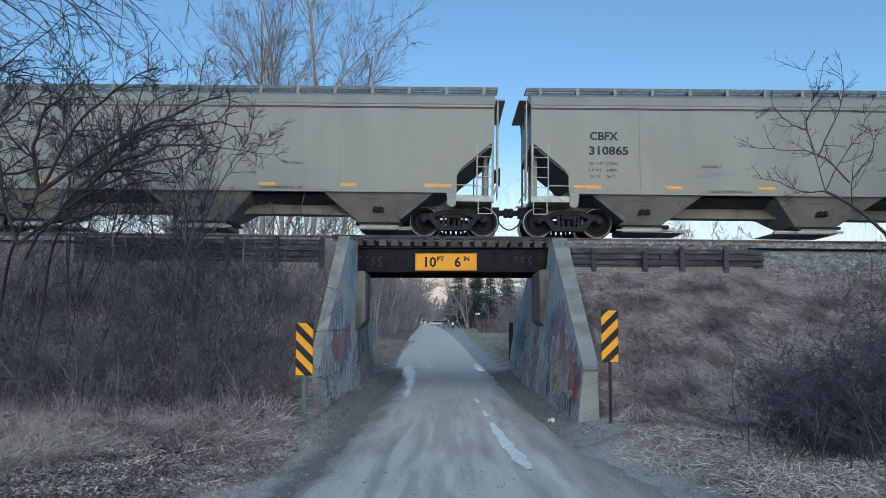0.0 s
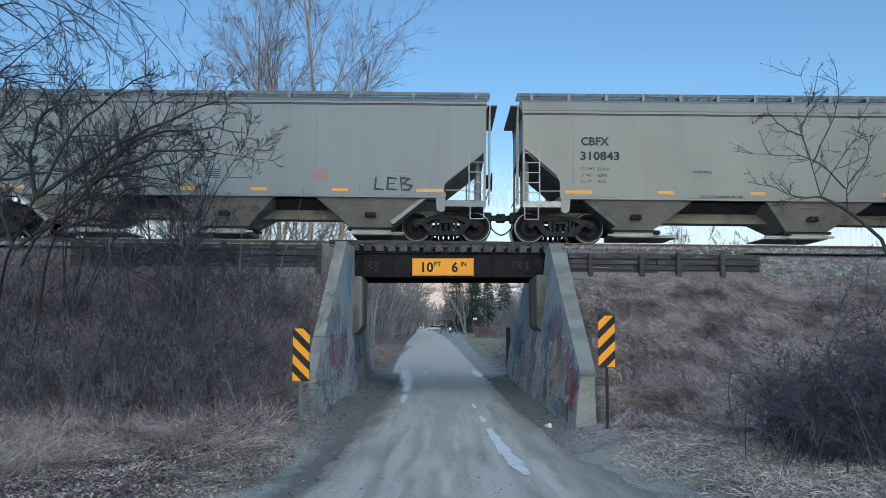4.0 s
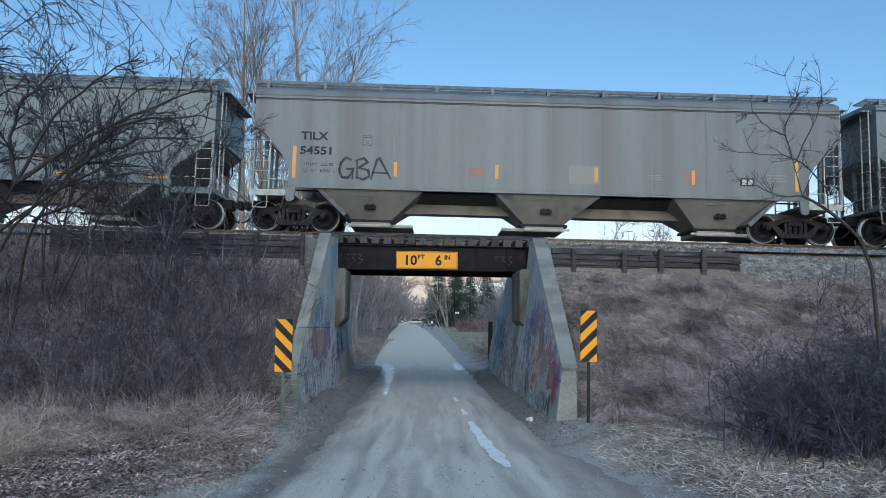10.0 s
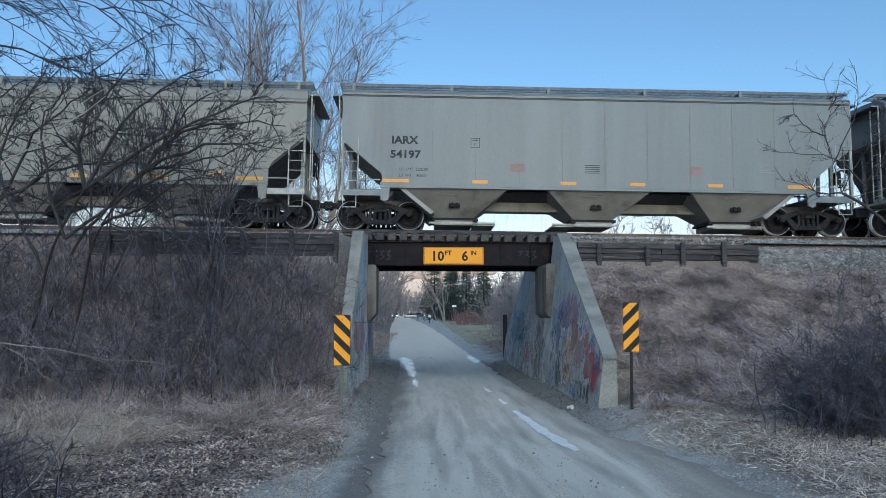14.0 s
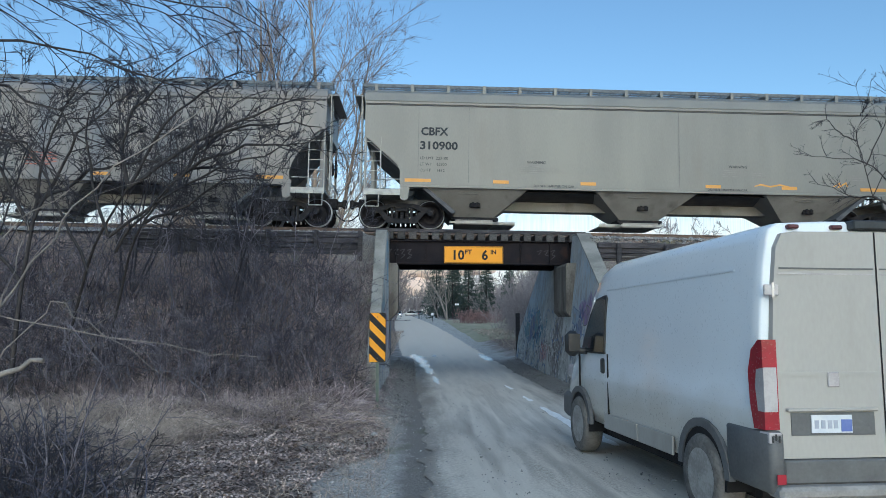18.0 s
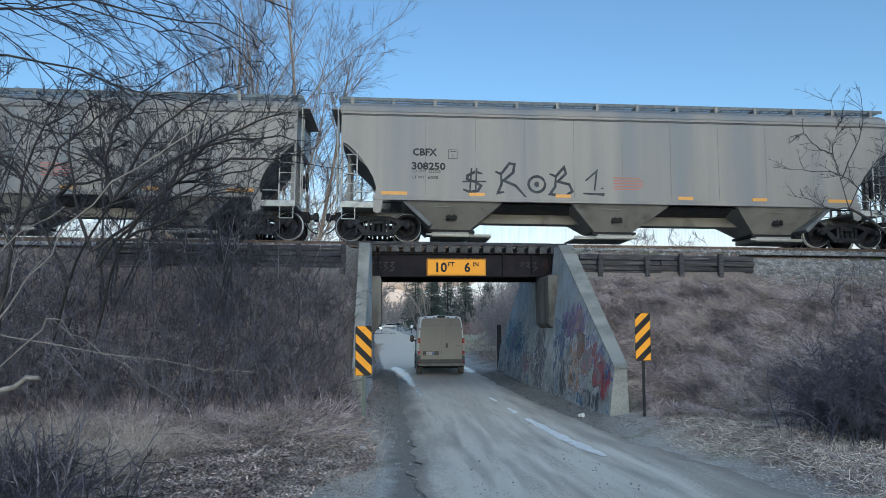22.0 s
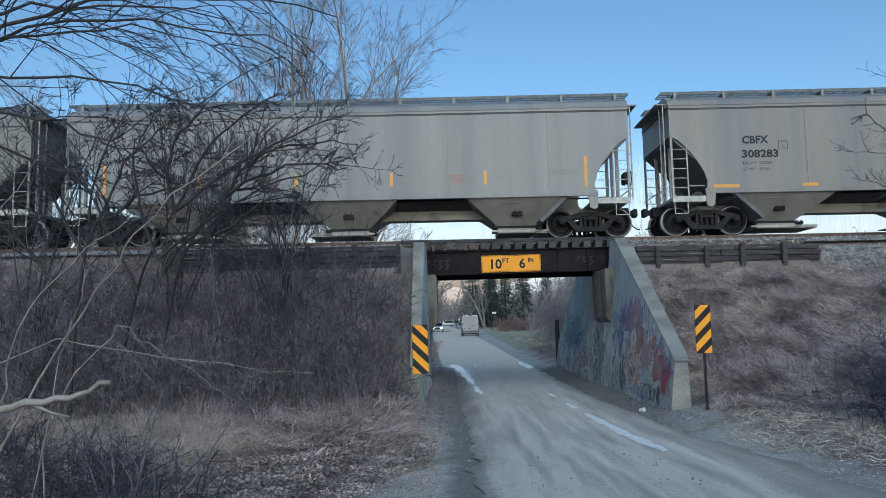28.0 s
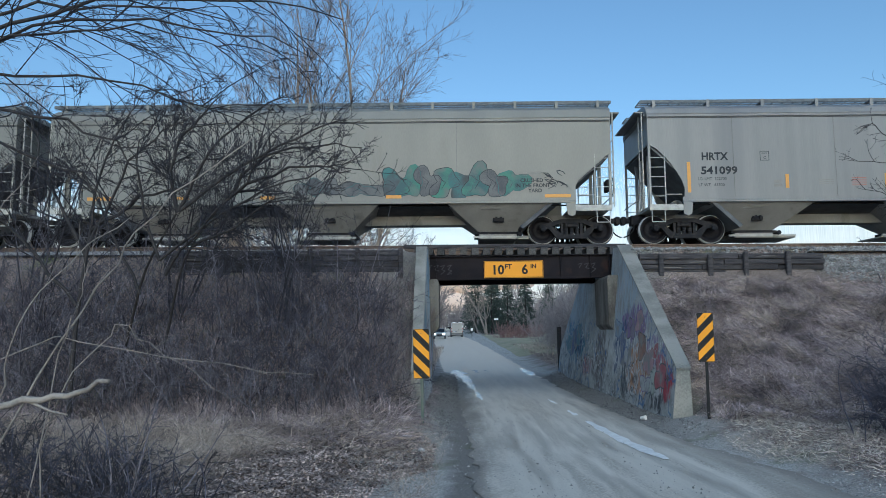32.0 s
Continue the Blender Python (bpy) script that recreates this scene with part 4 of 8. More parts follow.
def truck_meshes():
    """Side frame, bolster, wheelset, spring: made once and shared."""
    out = {}
    f = Shape()
    # an open frame: top chord, bottom chord, columns, jaws
    f.prism([(-1.0, 0.44), (-0.99, 0.57), (-0.80, 0.64), (-0.34, 0.77), (0.34, 0.77), (0.80, 0.64), (0.99, 0.57), (1.0, 0.44), (0.74, 0.47), (0.32, 0.65), (-0.32, 0.65), (-0.74, 0.47)], -0.09, 0.09)
    f.prism([(-0.74, 0.502), (-0.60, 0.545), (-0.30, 0.29), (-0.36, 0.16), (-0.46, 0.16)], -0.085, 0.085)
    f.prism([(0.74, 0.502), (0.60, 0.545), (0.30, 0.29), (0.36, 0.16), (0.46, 0.16)], -0.085, 0.085)
    f.prism([(-0.358, 0.16), (-0.298, 0.285), (0.298, 0.285), (0.358, 0.16)], -0.12, 0.12)
    f.prism([(-0.34, 0.29), (-0.26, 0.29), (-0.26, 0.637), (-0.34, 0.637)], -0.08, 0.08)
    f.prism([(0.26, 0.29), (0.34, 0.29), (0.34, 0.637), (0.26, 0.637)], -0.08, 0.08)
    out["side_frame"] = f.mesh("side_frame", TRUCK)
    sp = Shape()
    for x in (-0.17, 0.0, 0.17):
        sp.disc((x, -0.04, 0.29), "z", ((0.0, 0.065), (0.03, 0.07), (0.06, 0.055), (0.09, 0.07), (0.12, 0.055), (0.15, 0.07), (0.18, 0.055), (0.21, 0.065)), 10)
    out["springs"] = sp.mesh("spring_nest", TRUCK)
    bo = Shape().box(-0.22, 0.22, -1.1, 1.1, 0.50, 0.66, 0.03).box(-0.14, 0.14, -1.16, 1.16, 0.515, 0.62, 0.02)
    out["bolster"] = bo.mesh("bolster", TRUCK)
    w = Shape()
    for s in (-1, 1):
        prof = [(-0.075, 0.30), (-0.072, 0.424), (-0.06, 0.452), (0.05, 0.457), (0.055, 0.487), (0.085, 0.482), (0.085, 0.40), (0.03, 0.36), (0.02, 0.20), (0.06, 0.12), (0.06, 0.08)]
        inner = [(-0.075, 0.30), (-0.03, 0.36), (-0.015, 0.20), (-0.06, 0.13), (-0.09, 0.08)]
        pr = inner[::-1] + prof[1:]
        w.disc((0, s * 0.755, 0), "y", [(d * -s if s > 0 else d, r) for d, r in pr], 28)
    w.disc((0, 0, 0), "y", ((-1.12, 0.07), (-0.85, 0.08), (0.85, 0.08), (1.12, 0.07)), 12)
    me = w.mesh("wheelset", [WHEEL, TREAD], True)
    for p in me.polygons:
        r = math.hypot(p.center.x, p.center.z)
        if (abs(p.normal.y) < 0.75 and r > 0.43) or 0.432 < r < 0.455:
            p.material_index = 1
    out["wheelset"] = me
    bx = Shape().disc((0, -0.1, 0), "y", ((-0.13, 0.06), (-0.11, 0.09), (0.10, 0.095)), 12).box(-0.11, 0.11, -0.10, 0.10, 0.03, 0.13, 0.02)
    out["axle_box"] = bx.mesh("axle_box", TRUCK)
    return out


TRUCK_MESH = truck_meshes()
WHEELSETS = []          # (object, place in its car)


EAVE = {"diag": 3.84, "wide": 4.10, "curve": 3.93}


def car_side(L, cut):
    """Outline (x, z) of one side sheet, ends cut away over the trucks."""
    h = L / 2
    if cut == "diag":
        end = [(0.0, 2.72), (0.10, 2.70), (1.00, 1.92), (1.10, 1.72), (1.10, 1.20)]
    elif cut == "wide":
        end = [(0.0, 2.66), (1.20, 1.66), (1.24, 1.5), (1.18, 1.20)]
    else:
        end = [(0.0, 3.02), (0.25, 2.88), (0.55, 2.58), (0.80, 2.25), (1.0, 1.9), (1.09, 1.6), (1.07, 1.38), (1.0, 1.20)]
    left = [(-h + x, z) for x, z in end]
    right = [(h - x, z) for x, z in reversed(end)]
    return [(-h, EAVE[cut])] + left + right + [(h, EAVE[cut])], end


def ladder(x0, x1, y, z0, z1, n, depth=0.0):
    s = Shape()
    for x in (x0, x1):
        s.rod((x, y, z0), (x, y, z1), 0.022, 6)
    for k in range(n):
        z = z0 + (k + 0.5) * (z1 - z0) / n
        s.rod((x0, y, z), (x1, y, z), 0.014, 5)
    return s


def strokes(name, lines, r, material, parent, label, lift=0.0):
    """Flat spray-painted lines on the near side of a car: one ribbon a line."""
    s = Shape()
    for k, pts in enumerate(lines):
        if len(pts) < 2:
            continue
        y = -1.556 - lift - 0.0012 * (k % 8)
        left, right = mitred(pts, r)
        n = len(left)
        s.add([(x, y, z) for x, z in left] + [(x, y, z) for x, z in right], [(i, i + 1, n + i + 1, n + i) for i in range(n - 1)])
    return part(name, s, material, parent, label)


def bars(name, x, z, widths, h, gap, material, parent):
    """Rows of writing too small to read, a bar each."""
    for k, w in enumerate(widths):
        if w > 0:
            part(name, Shape().box(x, x + w, -1.556, -1.552, z - k * (h + gap), z - k * (h + gap) + h), material, parent, "unreadable stencilled line")


def hopper_car(L, cut, body_paint, label, marks, texts, seams, reflect, brackets, extra=None):
    car = thing("covered_hopper_car", label, "freight car", "hopper cars of the train")
    h = L / 2
    side, end = car_side(L, cut)
    ex, ev = end[-1][0], EAVE[cut]
    # side sheets
    for s in (-1, 1):
        part("side_sheet", Shape().prism(side, s * 1.55, s * 1.50), body_paint, car)
    # end walls above the platforms, with a bent corner towards the side
    for s in (-1, 1):
        part("end_sheet", Shape().box(*sorted((s * h - s * 0.004, s * (h - 0.05))), -1.497, 1.497, end[0][1], ev), body_paint, car)
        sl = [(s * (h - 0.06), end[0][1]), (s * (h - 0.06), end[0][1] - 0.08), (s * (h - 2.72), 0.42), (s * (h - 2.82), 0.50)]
        # diag cars: the shade on the slope is put into its dark colour
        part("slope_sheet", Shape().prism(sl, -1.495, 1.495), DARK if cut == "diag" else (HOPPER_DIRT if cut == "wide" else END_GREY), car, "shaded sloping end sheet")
    # roof, eaves
    roof = [(-1.55, ev + 0.002), (-1.57, ev + 0.06), (-1.50, max(4.16, ev + 0.13)), (-1.2, 4.33), (-0.5, 4.38)]
    roof += [(-x, z) for x, z in reversed(roof)]
    part("roof", Shape().prism(roof, -h - 0.02, h + 0.02, "x"), body_paint, car)
    part("eave_rail", Shape().box(-h - 0.01, h + 0.01, -1.585, -1.552, ev - 0.04, ev + 0.02).box(-h - 0.01, h + 0.01, 1.552, 1.585, ev - 0.04, ev + 0.02), body_paint, car)
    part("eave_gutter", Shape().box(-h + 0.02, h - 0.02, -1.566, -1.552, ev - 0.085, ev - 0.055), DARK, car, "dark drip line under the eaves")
    # side sill
    for s in (-1, 1):
        y0, y1 = sorted((s * 1.552, s * 1.60))
        part("side_sill", Shape().box(-h + ex, h - ex, y0, y1, 1.20, 1.26, 0.008).box(-h + ex, h - ex, y0 + 0.01, y1 - 0.01, 1.265, 1.36), body_paint, car)
    # hatch trough and running boards
    part("hatch_cover", Shape().box(-h + 0.7, h - 0.7, -0.32, 0.32, 4.385, 4.45, 0.02), body_paint, car)
    top = 4.46
    for s in (-1, 1):
        y0, y1 = sorted((s * 0.62, s * 1.22))
        g = Shape()
        n = int(L / 0.32)
        for k in range(4):
            yy = y0 + (y1 - y0) * k / 3
            g.box(-h - 0.12, h + 0.12, yy - 0.012, yy + 0.012, top, top + 0.05)
        for k in range(n + 1):
            xx = -h - 0.12 + (L + 0.24) * k / n
            g.box(xx - 0.008, xx + 0.008, y0 + 0.012, y1 - 0.012, top + 0.012, top + 0.038)
        part("running_board", g, GRATE, car, "grey-blue steel walkway grating")
    part("walkway_edge", Shape().box(-h - 0.12, h + 0.12, -1.262, -1.235, top - 0.04, top + 0.055), GRATE, car)
    nb = max(2, int(round((L - 0.6) / brackets)))
    for k in range(nb + 1):
        x = -h + 0.3 + (L - 0.6) * k / nb
        part("walkway_bracket", Shape().box(x - 0.045, x + 0.045, -1.30, -1.263, max(4.06, ev + 0.16), top + 0.05).box(x - 0.03, x + 0.03, -1.262, -0.6, top - 0.06, top - 0.005), body_paint, car)
    for s in (-1, 1):
        part("end_walkway", Shape().box(*sorted((s * (h + 0.02), s * (h + 0.34))), -1.35, 1.35, 4.07, 4.11).box(*sorted((s * (h + 0.02), s * (h + 0.05))), -1.35, 1.35, 3.98, 4.07), body_paint, car)
    # hoppers
    pitch = (L - 2 * 3.45) / 2
    for k in (-1, 0, 1):
        cx = k * pitch
        bay = part("hopper_bay", Shape().loft([[(cx - 0.62, -0.62, 0.44), (cx + 0.62, -0.62, 0.44), (cx + 0.62, 0.62, 0.44), (cx - 0.62, 0.62, 0.44)],
                                               [(cx - 1.58, -1.50, 1.205), (cx + 1.58, -1.50, 1.205), (cx + 1.58, 1.50, 1.205), (cx - 1.58, 1.50, 1.205)]]), HOPPER_DIRT, car, "dusty grey sloping hopper")
        part("hopper_flange", Shape().box(cx - 0.72, cx + 0.72, -0.70, 0.70, 0.36, 0.435), TRUCK, bay)
        d = 1 if (k + int(L * 7)) % 2 else -1
        part("outlet_gate", Shape().box(cx - 0.60, cx + 0.60, -0.72, 0.72, 0.20, 0.355, 0.015), HOPPER_DIRT, bay)
        part("gate_track", Shape().box(*sorted((cx - d * 0.78, cx + d * 1.30)), -0.74, -0.66, 0.24, 0.30).box(*sorted((cx + d * 0.62, cx + d * 1.30)), -0.70, 0.70, 0.20, 0.235), GALV, bay)
        part("gate_crank", Shape().rod((cx + d * 0.68, -0.95, 0.33), (cx + d * 0.68, 0.9, 0.33), 0.035, 6).disc((cx + d * 0.68, -0.95, 0.33), "y", ((-0.03, 0.07), (0.03, 0.07)), 8), TRUCK, bay)
        zc = 0.78
        yc = -0.62 - 0.88 * (zc - 0.44) / 0.765 - 0.012
        part("vibrator_bracket", Shape().box(cx - 0.17, cx + 0.17, yc - 0.05, yc + 0.06, zc - 0.08, zc + 0.08, 0.015).box(cx - 0.10, cx - 0.04, yc - 0.10, yc, zc - 0.05, zc + 0.07).box(cx + 0.04, cx + 0.10, yc - 0.10, yc, zc - 0.05, zc + 0.07), TRUCK, bay)
        zs = 1.05
        ys = -0.62 - 0.88 * (zs - 0.44) / 0.765 - 0.012
        part("stencil", Shape().box(cx - 0.55, cx + 0.05, ys - 0.03, ys + 0.02, zs, zs + 0.018), FADED, bay, "unreadable stencilled line")
        part("stencil", Shape().box(cx - 0.45, cx + 0.15, ys - 0.06, ys - 0.0, zs + 0.05, zs + 0.068), FADED, bay, "unreadable stencilled line")
    part("center_sill", Shape().box(-h + 0.2, h - 0.2, -0.25, 0.25, 0.72, 1.02), HOPPER_DIRT, car, "rusty brown centre sill")
    # closes the floor; shadow between the hoppers is painted in as dark grey
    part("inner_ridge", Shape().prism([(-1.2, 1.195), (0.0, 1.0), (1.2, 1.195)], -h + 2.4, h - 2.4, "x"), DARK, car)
    # ends: platform, ladders, braces, brake wheel, coupler
    for s in (-1, 1):
        a, b = sorted((s * h, s * (h - ex - 0.15)))
        part("end_platform", Shape().box(a, b, -1.5, 1.5, 1.02, 1.10).box(a, b, -1.555, -1.502, 0.96, 1.14), GALV if cut != "wide" else body_paint, car)
        part("bolster_bracket", Shape().prism([(s * (h - ex - 0.02), 1.20), (s * (h - ex - 0.02), 0.84), (s * (h - ex - 0.14), 0.78), (s * (h - ex - 0.26), 0.84), (s * (h - ex - 0.30), 1.20)], -1.60, -1.52), body_paint, car)
        part("ladder", ladder(s * (h - 0.03), s * (h - 0.5), -1.53, 0.95, 2.75, 6), GALV, car)
        part("ladder", ladder(s * (h - 0.03), s * (h - 0.5), 1.53, 0.95, 2.75, 6), GALV, car)
        for a in (-1, 1):
            part("corner_post", Shape().box(*sorted((s * h, s * (h - 0.07))), *sorted((a * 1.49, a * 1.548)), 1.10, end[0][1]), body_paint, car)
        lad = Shape()
        for yy in (-1.35, -0.95):
            lad.rod((s * (h + 0.12), yy, 1.1), (s * (h + 0.12), yy, 4.1), 0.022, 6)
        for k in range(9):
            lad.rod((s * (h + 0.12), -1.35, 1.25 + 0.33 * k), (s * (h + 0.12), -0.95, 1.25 + 0.33 * k), 0.014, 5)
        part("end_ladder", lad, GALV, car)
        part("stirrup_step", Shape().line([(s * (h - 0.06), -1.53, 0.98), (s * (h - 0.06), -1.55, 0.60), (s * (h - 0.46), -1.55, 0.60), (s * (h - 0.46), -1.53, 0.98)], 0.016, 5), GALV, car)
        part("handrail", Shape().line([(s * (h + 0.08), -1.45, 1.45), (s * (h + 0.08), 1.45, 1.45)], 0.016, 5).line([(s * (h - 0.5), -1.53, 1.45), (s * (h - ex), -1.53, 1.45)], 0.016, 5), GALV, car)
        br = Shape()
        for yy in (-0.75, 0.0, 0.75):
            br.box(*sorted((s * (h - 0.16), s * (h - 0.26))), yy - 0.04, yy + 0.04, 1.10, end[0][1] - 0.1)
        part("end_brace", br, body_paint, car)
        part("draft_sill", Shape().box(*sorted((s * (h - 0.25), s * (h + 0.25))), -0.2, 0.2, 0.70, 1.015, 0.02), TRUCK, car)
        cp = Shape().box(*sorted((s * (h + 0.25), s * (h + 0.42))), -0.08, 0.08, 0.78, 0.94, 0.015).box(*sorted((s * (h + 0.40), s * (h + 0.548))), -0.15, 0.15, 0.72, 0.99, 0.03)
        part("coupler", cp, TRUCK, car)
        part("air_hose", Shape().line([(s * (h + 0.18), -0.33, 0.72), (s * (h + 0.24), -0.34, 0.48), (s * (h + 0.36), -0.33, 0.36), (s * (h + 0.46), -0.32, 0.30), (s * (h + 0.545), -0.31, 0.28)], 0.022, 6), BLACK, car)
    bw = Shape().rod((h + 0.14, -0.55, 1.9), (h + 0.22, -0.55, 1.9), 0.03, 6)
    prev = None
    for k in range(17):
        a = 2 * math.pi * k / 16
        p = (h + 0.22, -0.55 + 0.28 * math.cos(a), 1.9 + 0.28 * math.sin(a))
        if prev:
            bw.rod(prev, p, 0.018, 5)
        if k % 4 == 0:
            bw.rod((h + 0.2, -0.55, 1.9), p, 0.012, 4)
        prev = p
    part("brake_wheel", bw, TRUCK, car)
    part("brake_housing", Shape().box(h + 0.0, h + 0.14, -0.75, -0.35, 1.72, 2.1, 0.03), TRUCK, car)
    part("air_reservoir", Shape().disc((-h + 1.35, 0.55, 1.38), "y", ((-0.5, 0.05), (-0.45, 0.19), (0.45, 0.19), (0.5, 0.05)), 14), GALV, car)
    part("brake_pipe", Shape().rod((-h + 0.3, -1.30, 1.17), (h - 0.3, -1.30, 1.17), 0.025, 6), TRUCK, car)
    # trucks
    for s in (-1, 1):
        tx = s * (h - 1.17)
        tr = part("truck", TRUCK_MESH["bolster"], None, car, "grimy two-axle truck")
        tr.location = (tx, 0, 0)
        for yy in (-1.0, 1.0):
            o = part("side_frame", TRUCK_MESH["side_frame"], None, tr)
            o.location = (0, yy, 0)
            o = part("spring_nest", TRUCK_MESH["springs"], None, tr)
            o.location = (0, yy, 0)
            for xx in (-0.889, 0.889):
                o = part("axle_box", TRUCK_MESH["axle_box"], None, tr)
                o.location = (xx, yy, WHEEL_R)
                o.rotation_euler = (0, 0, 0 if yy < 0 else math.pi)
        for xx in (-0.889, 0.889):
            w = part("wheelset", TRUCK_MESH["wheelset"], None, car, "rusty steel wheels with bright rims")
            WHEELSETS.append((w, tx + xx))
    # seams and rivet strips
    for x in seams:
        part("panel_seam", Shape().box(x - 0.009, x + 0.009, -1.556, -1.552, 1.37, ev - 0.09), SEAM, car)
    # reflectors
    kind, places = reflect
    for x in places:
        if kind == "flat":
            part("reflector", Shape().box(x - (0.40 if abs(x) > h - 2.6 else 0.24), x + (0.40 if abs(x) > h - 2.6 else 0.24), -1.566, -1.552, 1.375, 1.475), REFLECT, car, "amber reflective strip")
        else:
            big = abs(x) > h - 2.2
            part("reflector", Shape().box(x - 0.05, x + 0.05, -1.566, -1.552, 1.62 if not big else 1.50, 2.05 if not big else 2.45), REFLECT, car, "amber reflective strip")
    # stencils
    mx, mark, number, size, drop = marks
    if mark:
        lettering("reporting_mark", mark, size, INK, car, (mx, -1.553, 2.84 - drop), size * 0.61 * len(mark), bold=0.010)
        lettering("car_number", number, size, INK, car, (mx - 0.03, -1.553, 2.40 - drop), size * 0.56 * len(number), bold=0.010)
    for text, x, z, sz, ink in texts:
        lettering("stencil", text, sz, ink, car, (x, -1.553, z))
    if extra:
        extra(car, h)
    return car


def warn(h, xs, car):
    for x in xs:
        lettering("stencil", "WARNING", 0.12, INK, car, (x, -1.553, 2.02))
        bars("stencil", x - 0.22, 1.93, (0.62, 0.78, 0.78, 0.7), 0.018, 0.045, FADED, car)
        bars("stencil", x + 0.72, 1.86, (0.5, 0.5, 0.5), 0.018, 0.045, FADED, car)


def load_lines(x, a, b, c, drop=0.0):
    rows = [(a, x, 2.08 - drop, 0.125, INK), (b, x, 1.89 - drop, 0.125, INK)]
    return rows + ([(c, x, 1.70, 0.125, INK)] if c else [])


def even(lo, hi, n):
    return [lo + (hi - lo) * k / (n - 1) for k in range(n)]


L_LONG, L_SHORT = 17.5, 15.72


def extra_plain(car, h):
    warn(h, (-h + 6.4 - 1.4, h - 6.2), car)
    for x in (-h + 5.2, h - 6.9):
        lettering("stencil", "DO NOT HAMMER ON CAR", 0.10, INK, car, (x, -1.604, 1.285))
    bars("stencil", h - 2.3, 1.85, (0.35, 0.42, 0.42), 0.02, 0.05, FADED, car)


def extra_scrawl_orange(car, h):
    extra_plain(car, h)
    strokes("orange_scrawl", [[(h - 2.9, 1.5), (h - 2.7, 1.62), (h - 2.75, 1.48), (h - 2.5, 1.63), (h - 2.45, 1.5)], [(h - 5.4, 1.46), (h - 5.2, 1.52), (h - 4.9, 1.46), (h - 4.6, 1.52), (h - 4.3, 1.47)]], 0.025, REFLECT, car, "thin orange spray scribble")


def panel_c(car, x, z):
    s = Shape()
    for x0, x1, z0, z1 in ((-0.14, 0.14, 0.26, 0.275), (-0.14, 0.14, -0.02, -0.005), (-0.14, -0.125, -0.005, 0.26), (0.125, 0.14, -0.005, 0.26)):
        s.box(x + x0, x + x1, -1.556, -1.552, z + z0, z + z1)
    part("plate_box", s, INK, car)
    lettering("stencil", "C", 0.12, INK, car, (x - 0.04, -1.553, z + 0.03))
    bars("stencil", x - 0.09, z + 0.20, (0.18,), 0.02, 0.0, INK, car)


def leb(x, z, k=0.38):
    return [[(x, z + k), (x - 0.03, z + 0.02), (x + 0.24, z)], [(x + 0.62, z + 0.33), (x + 0.36, z + 0.36), (x + 0.34, z + 0.02), (x + 0.62, z)], [(x + 0.35, z + 0.18), (x + 0.56, z + 0.19)],
            [(x + 0.76, z), (x + 0.74, z + 0.36), (x + 0.98, z + 0.32), (x + 0.80, z + 0.19), (x + 1.06, z + 0.12), (x + 0.98, z), (x + 0.76, z)]]


def extra_leb(car, h):
    panel_c(car, -h + 4.05, 2.50)
    strokes("spray_tag", leb(h - 3.25, 1.44), 0.034, SPRAY, car, "grey spray-painted letters LEB")
    lettering("stencil", "HOPPERS 3", 0.09, FADED, car, (h - 2.9, -1.553, 2.02))
    bars("stencil", h - 2.9, 1.92, (0.6,), 0.03, 0.04, FADED, car)
    for x, mat in ((-0.2, INK), (3.0, RED_INK)):
        bars("stencil", x - 0.25, 1.98, (0.45,) * 5, 0.018, 0.04, mat, car)
    part("repair_patch", Shape().box(-3.1, -2.65, -1.556, -1.552, 1.72, 1.98), CAR_TAN, car, "small tan paint patch")
    strokes("scrawl_frame", [[(-3.1, 1.72), (-2.65, 1.74), (-2.66, 1.98), (-3.08, 1.97), (-3.1, 1.72), (-2.8, 1.9)]], 0.012, SPRAY, car, "thin black scribbled outline")


def extra_iarx(car, h):
    panel_c(car, -h + 4.05, 2.50)
    lettering("stencil", "HOPPERS 3", 0.09, FADED, car, (h - 2.9, -1.553, 2.02))
    bars("stencil", h - 2.9, 1.92, (0.6, 0.45), 0.03, 0.04, FADED, car)
    for x, mat in ((-0.2, INK), (3.0, RED_INK), (-2.5, RED_INK)):
        bars("stencil", x - 0.25, 1.98, (0.45,) * 5, 0.018, 0.04, mat, car)


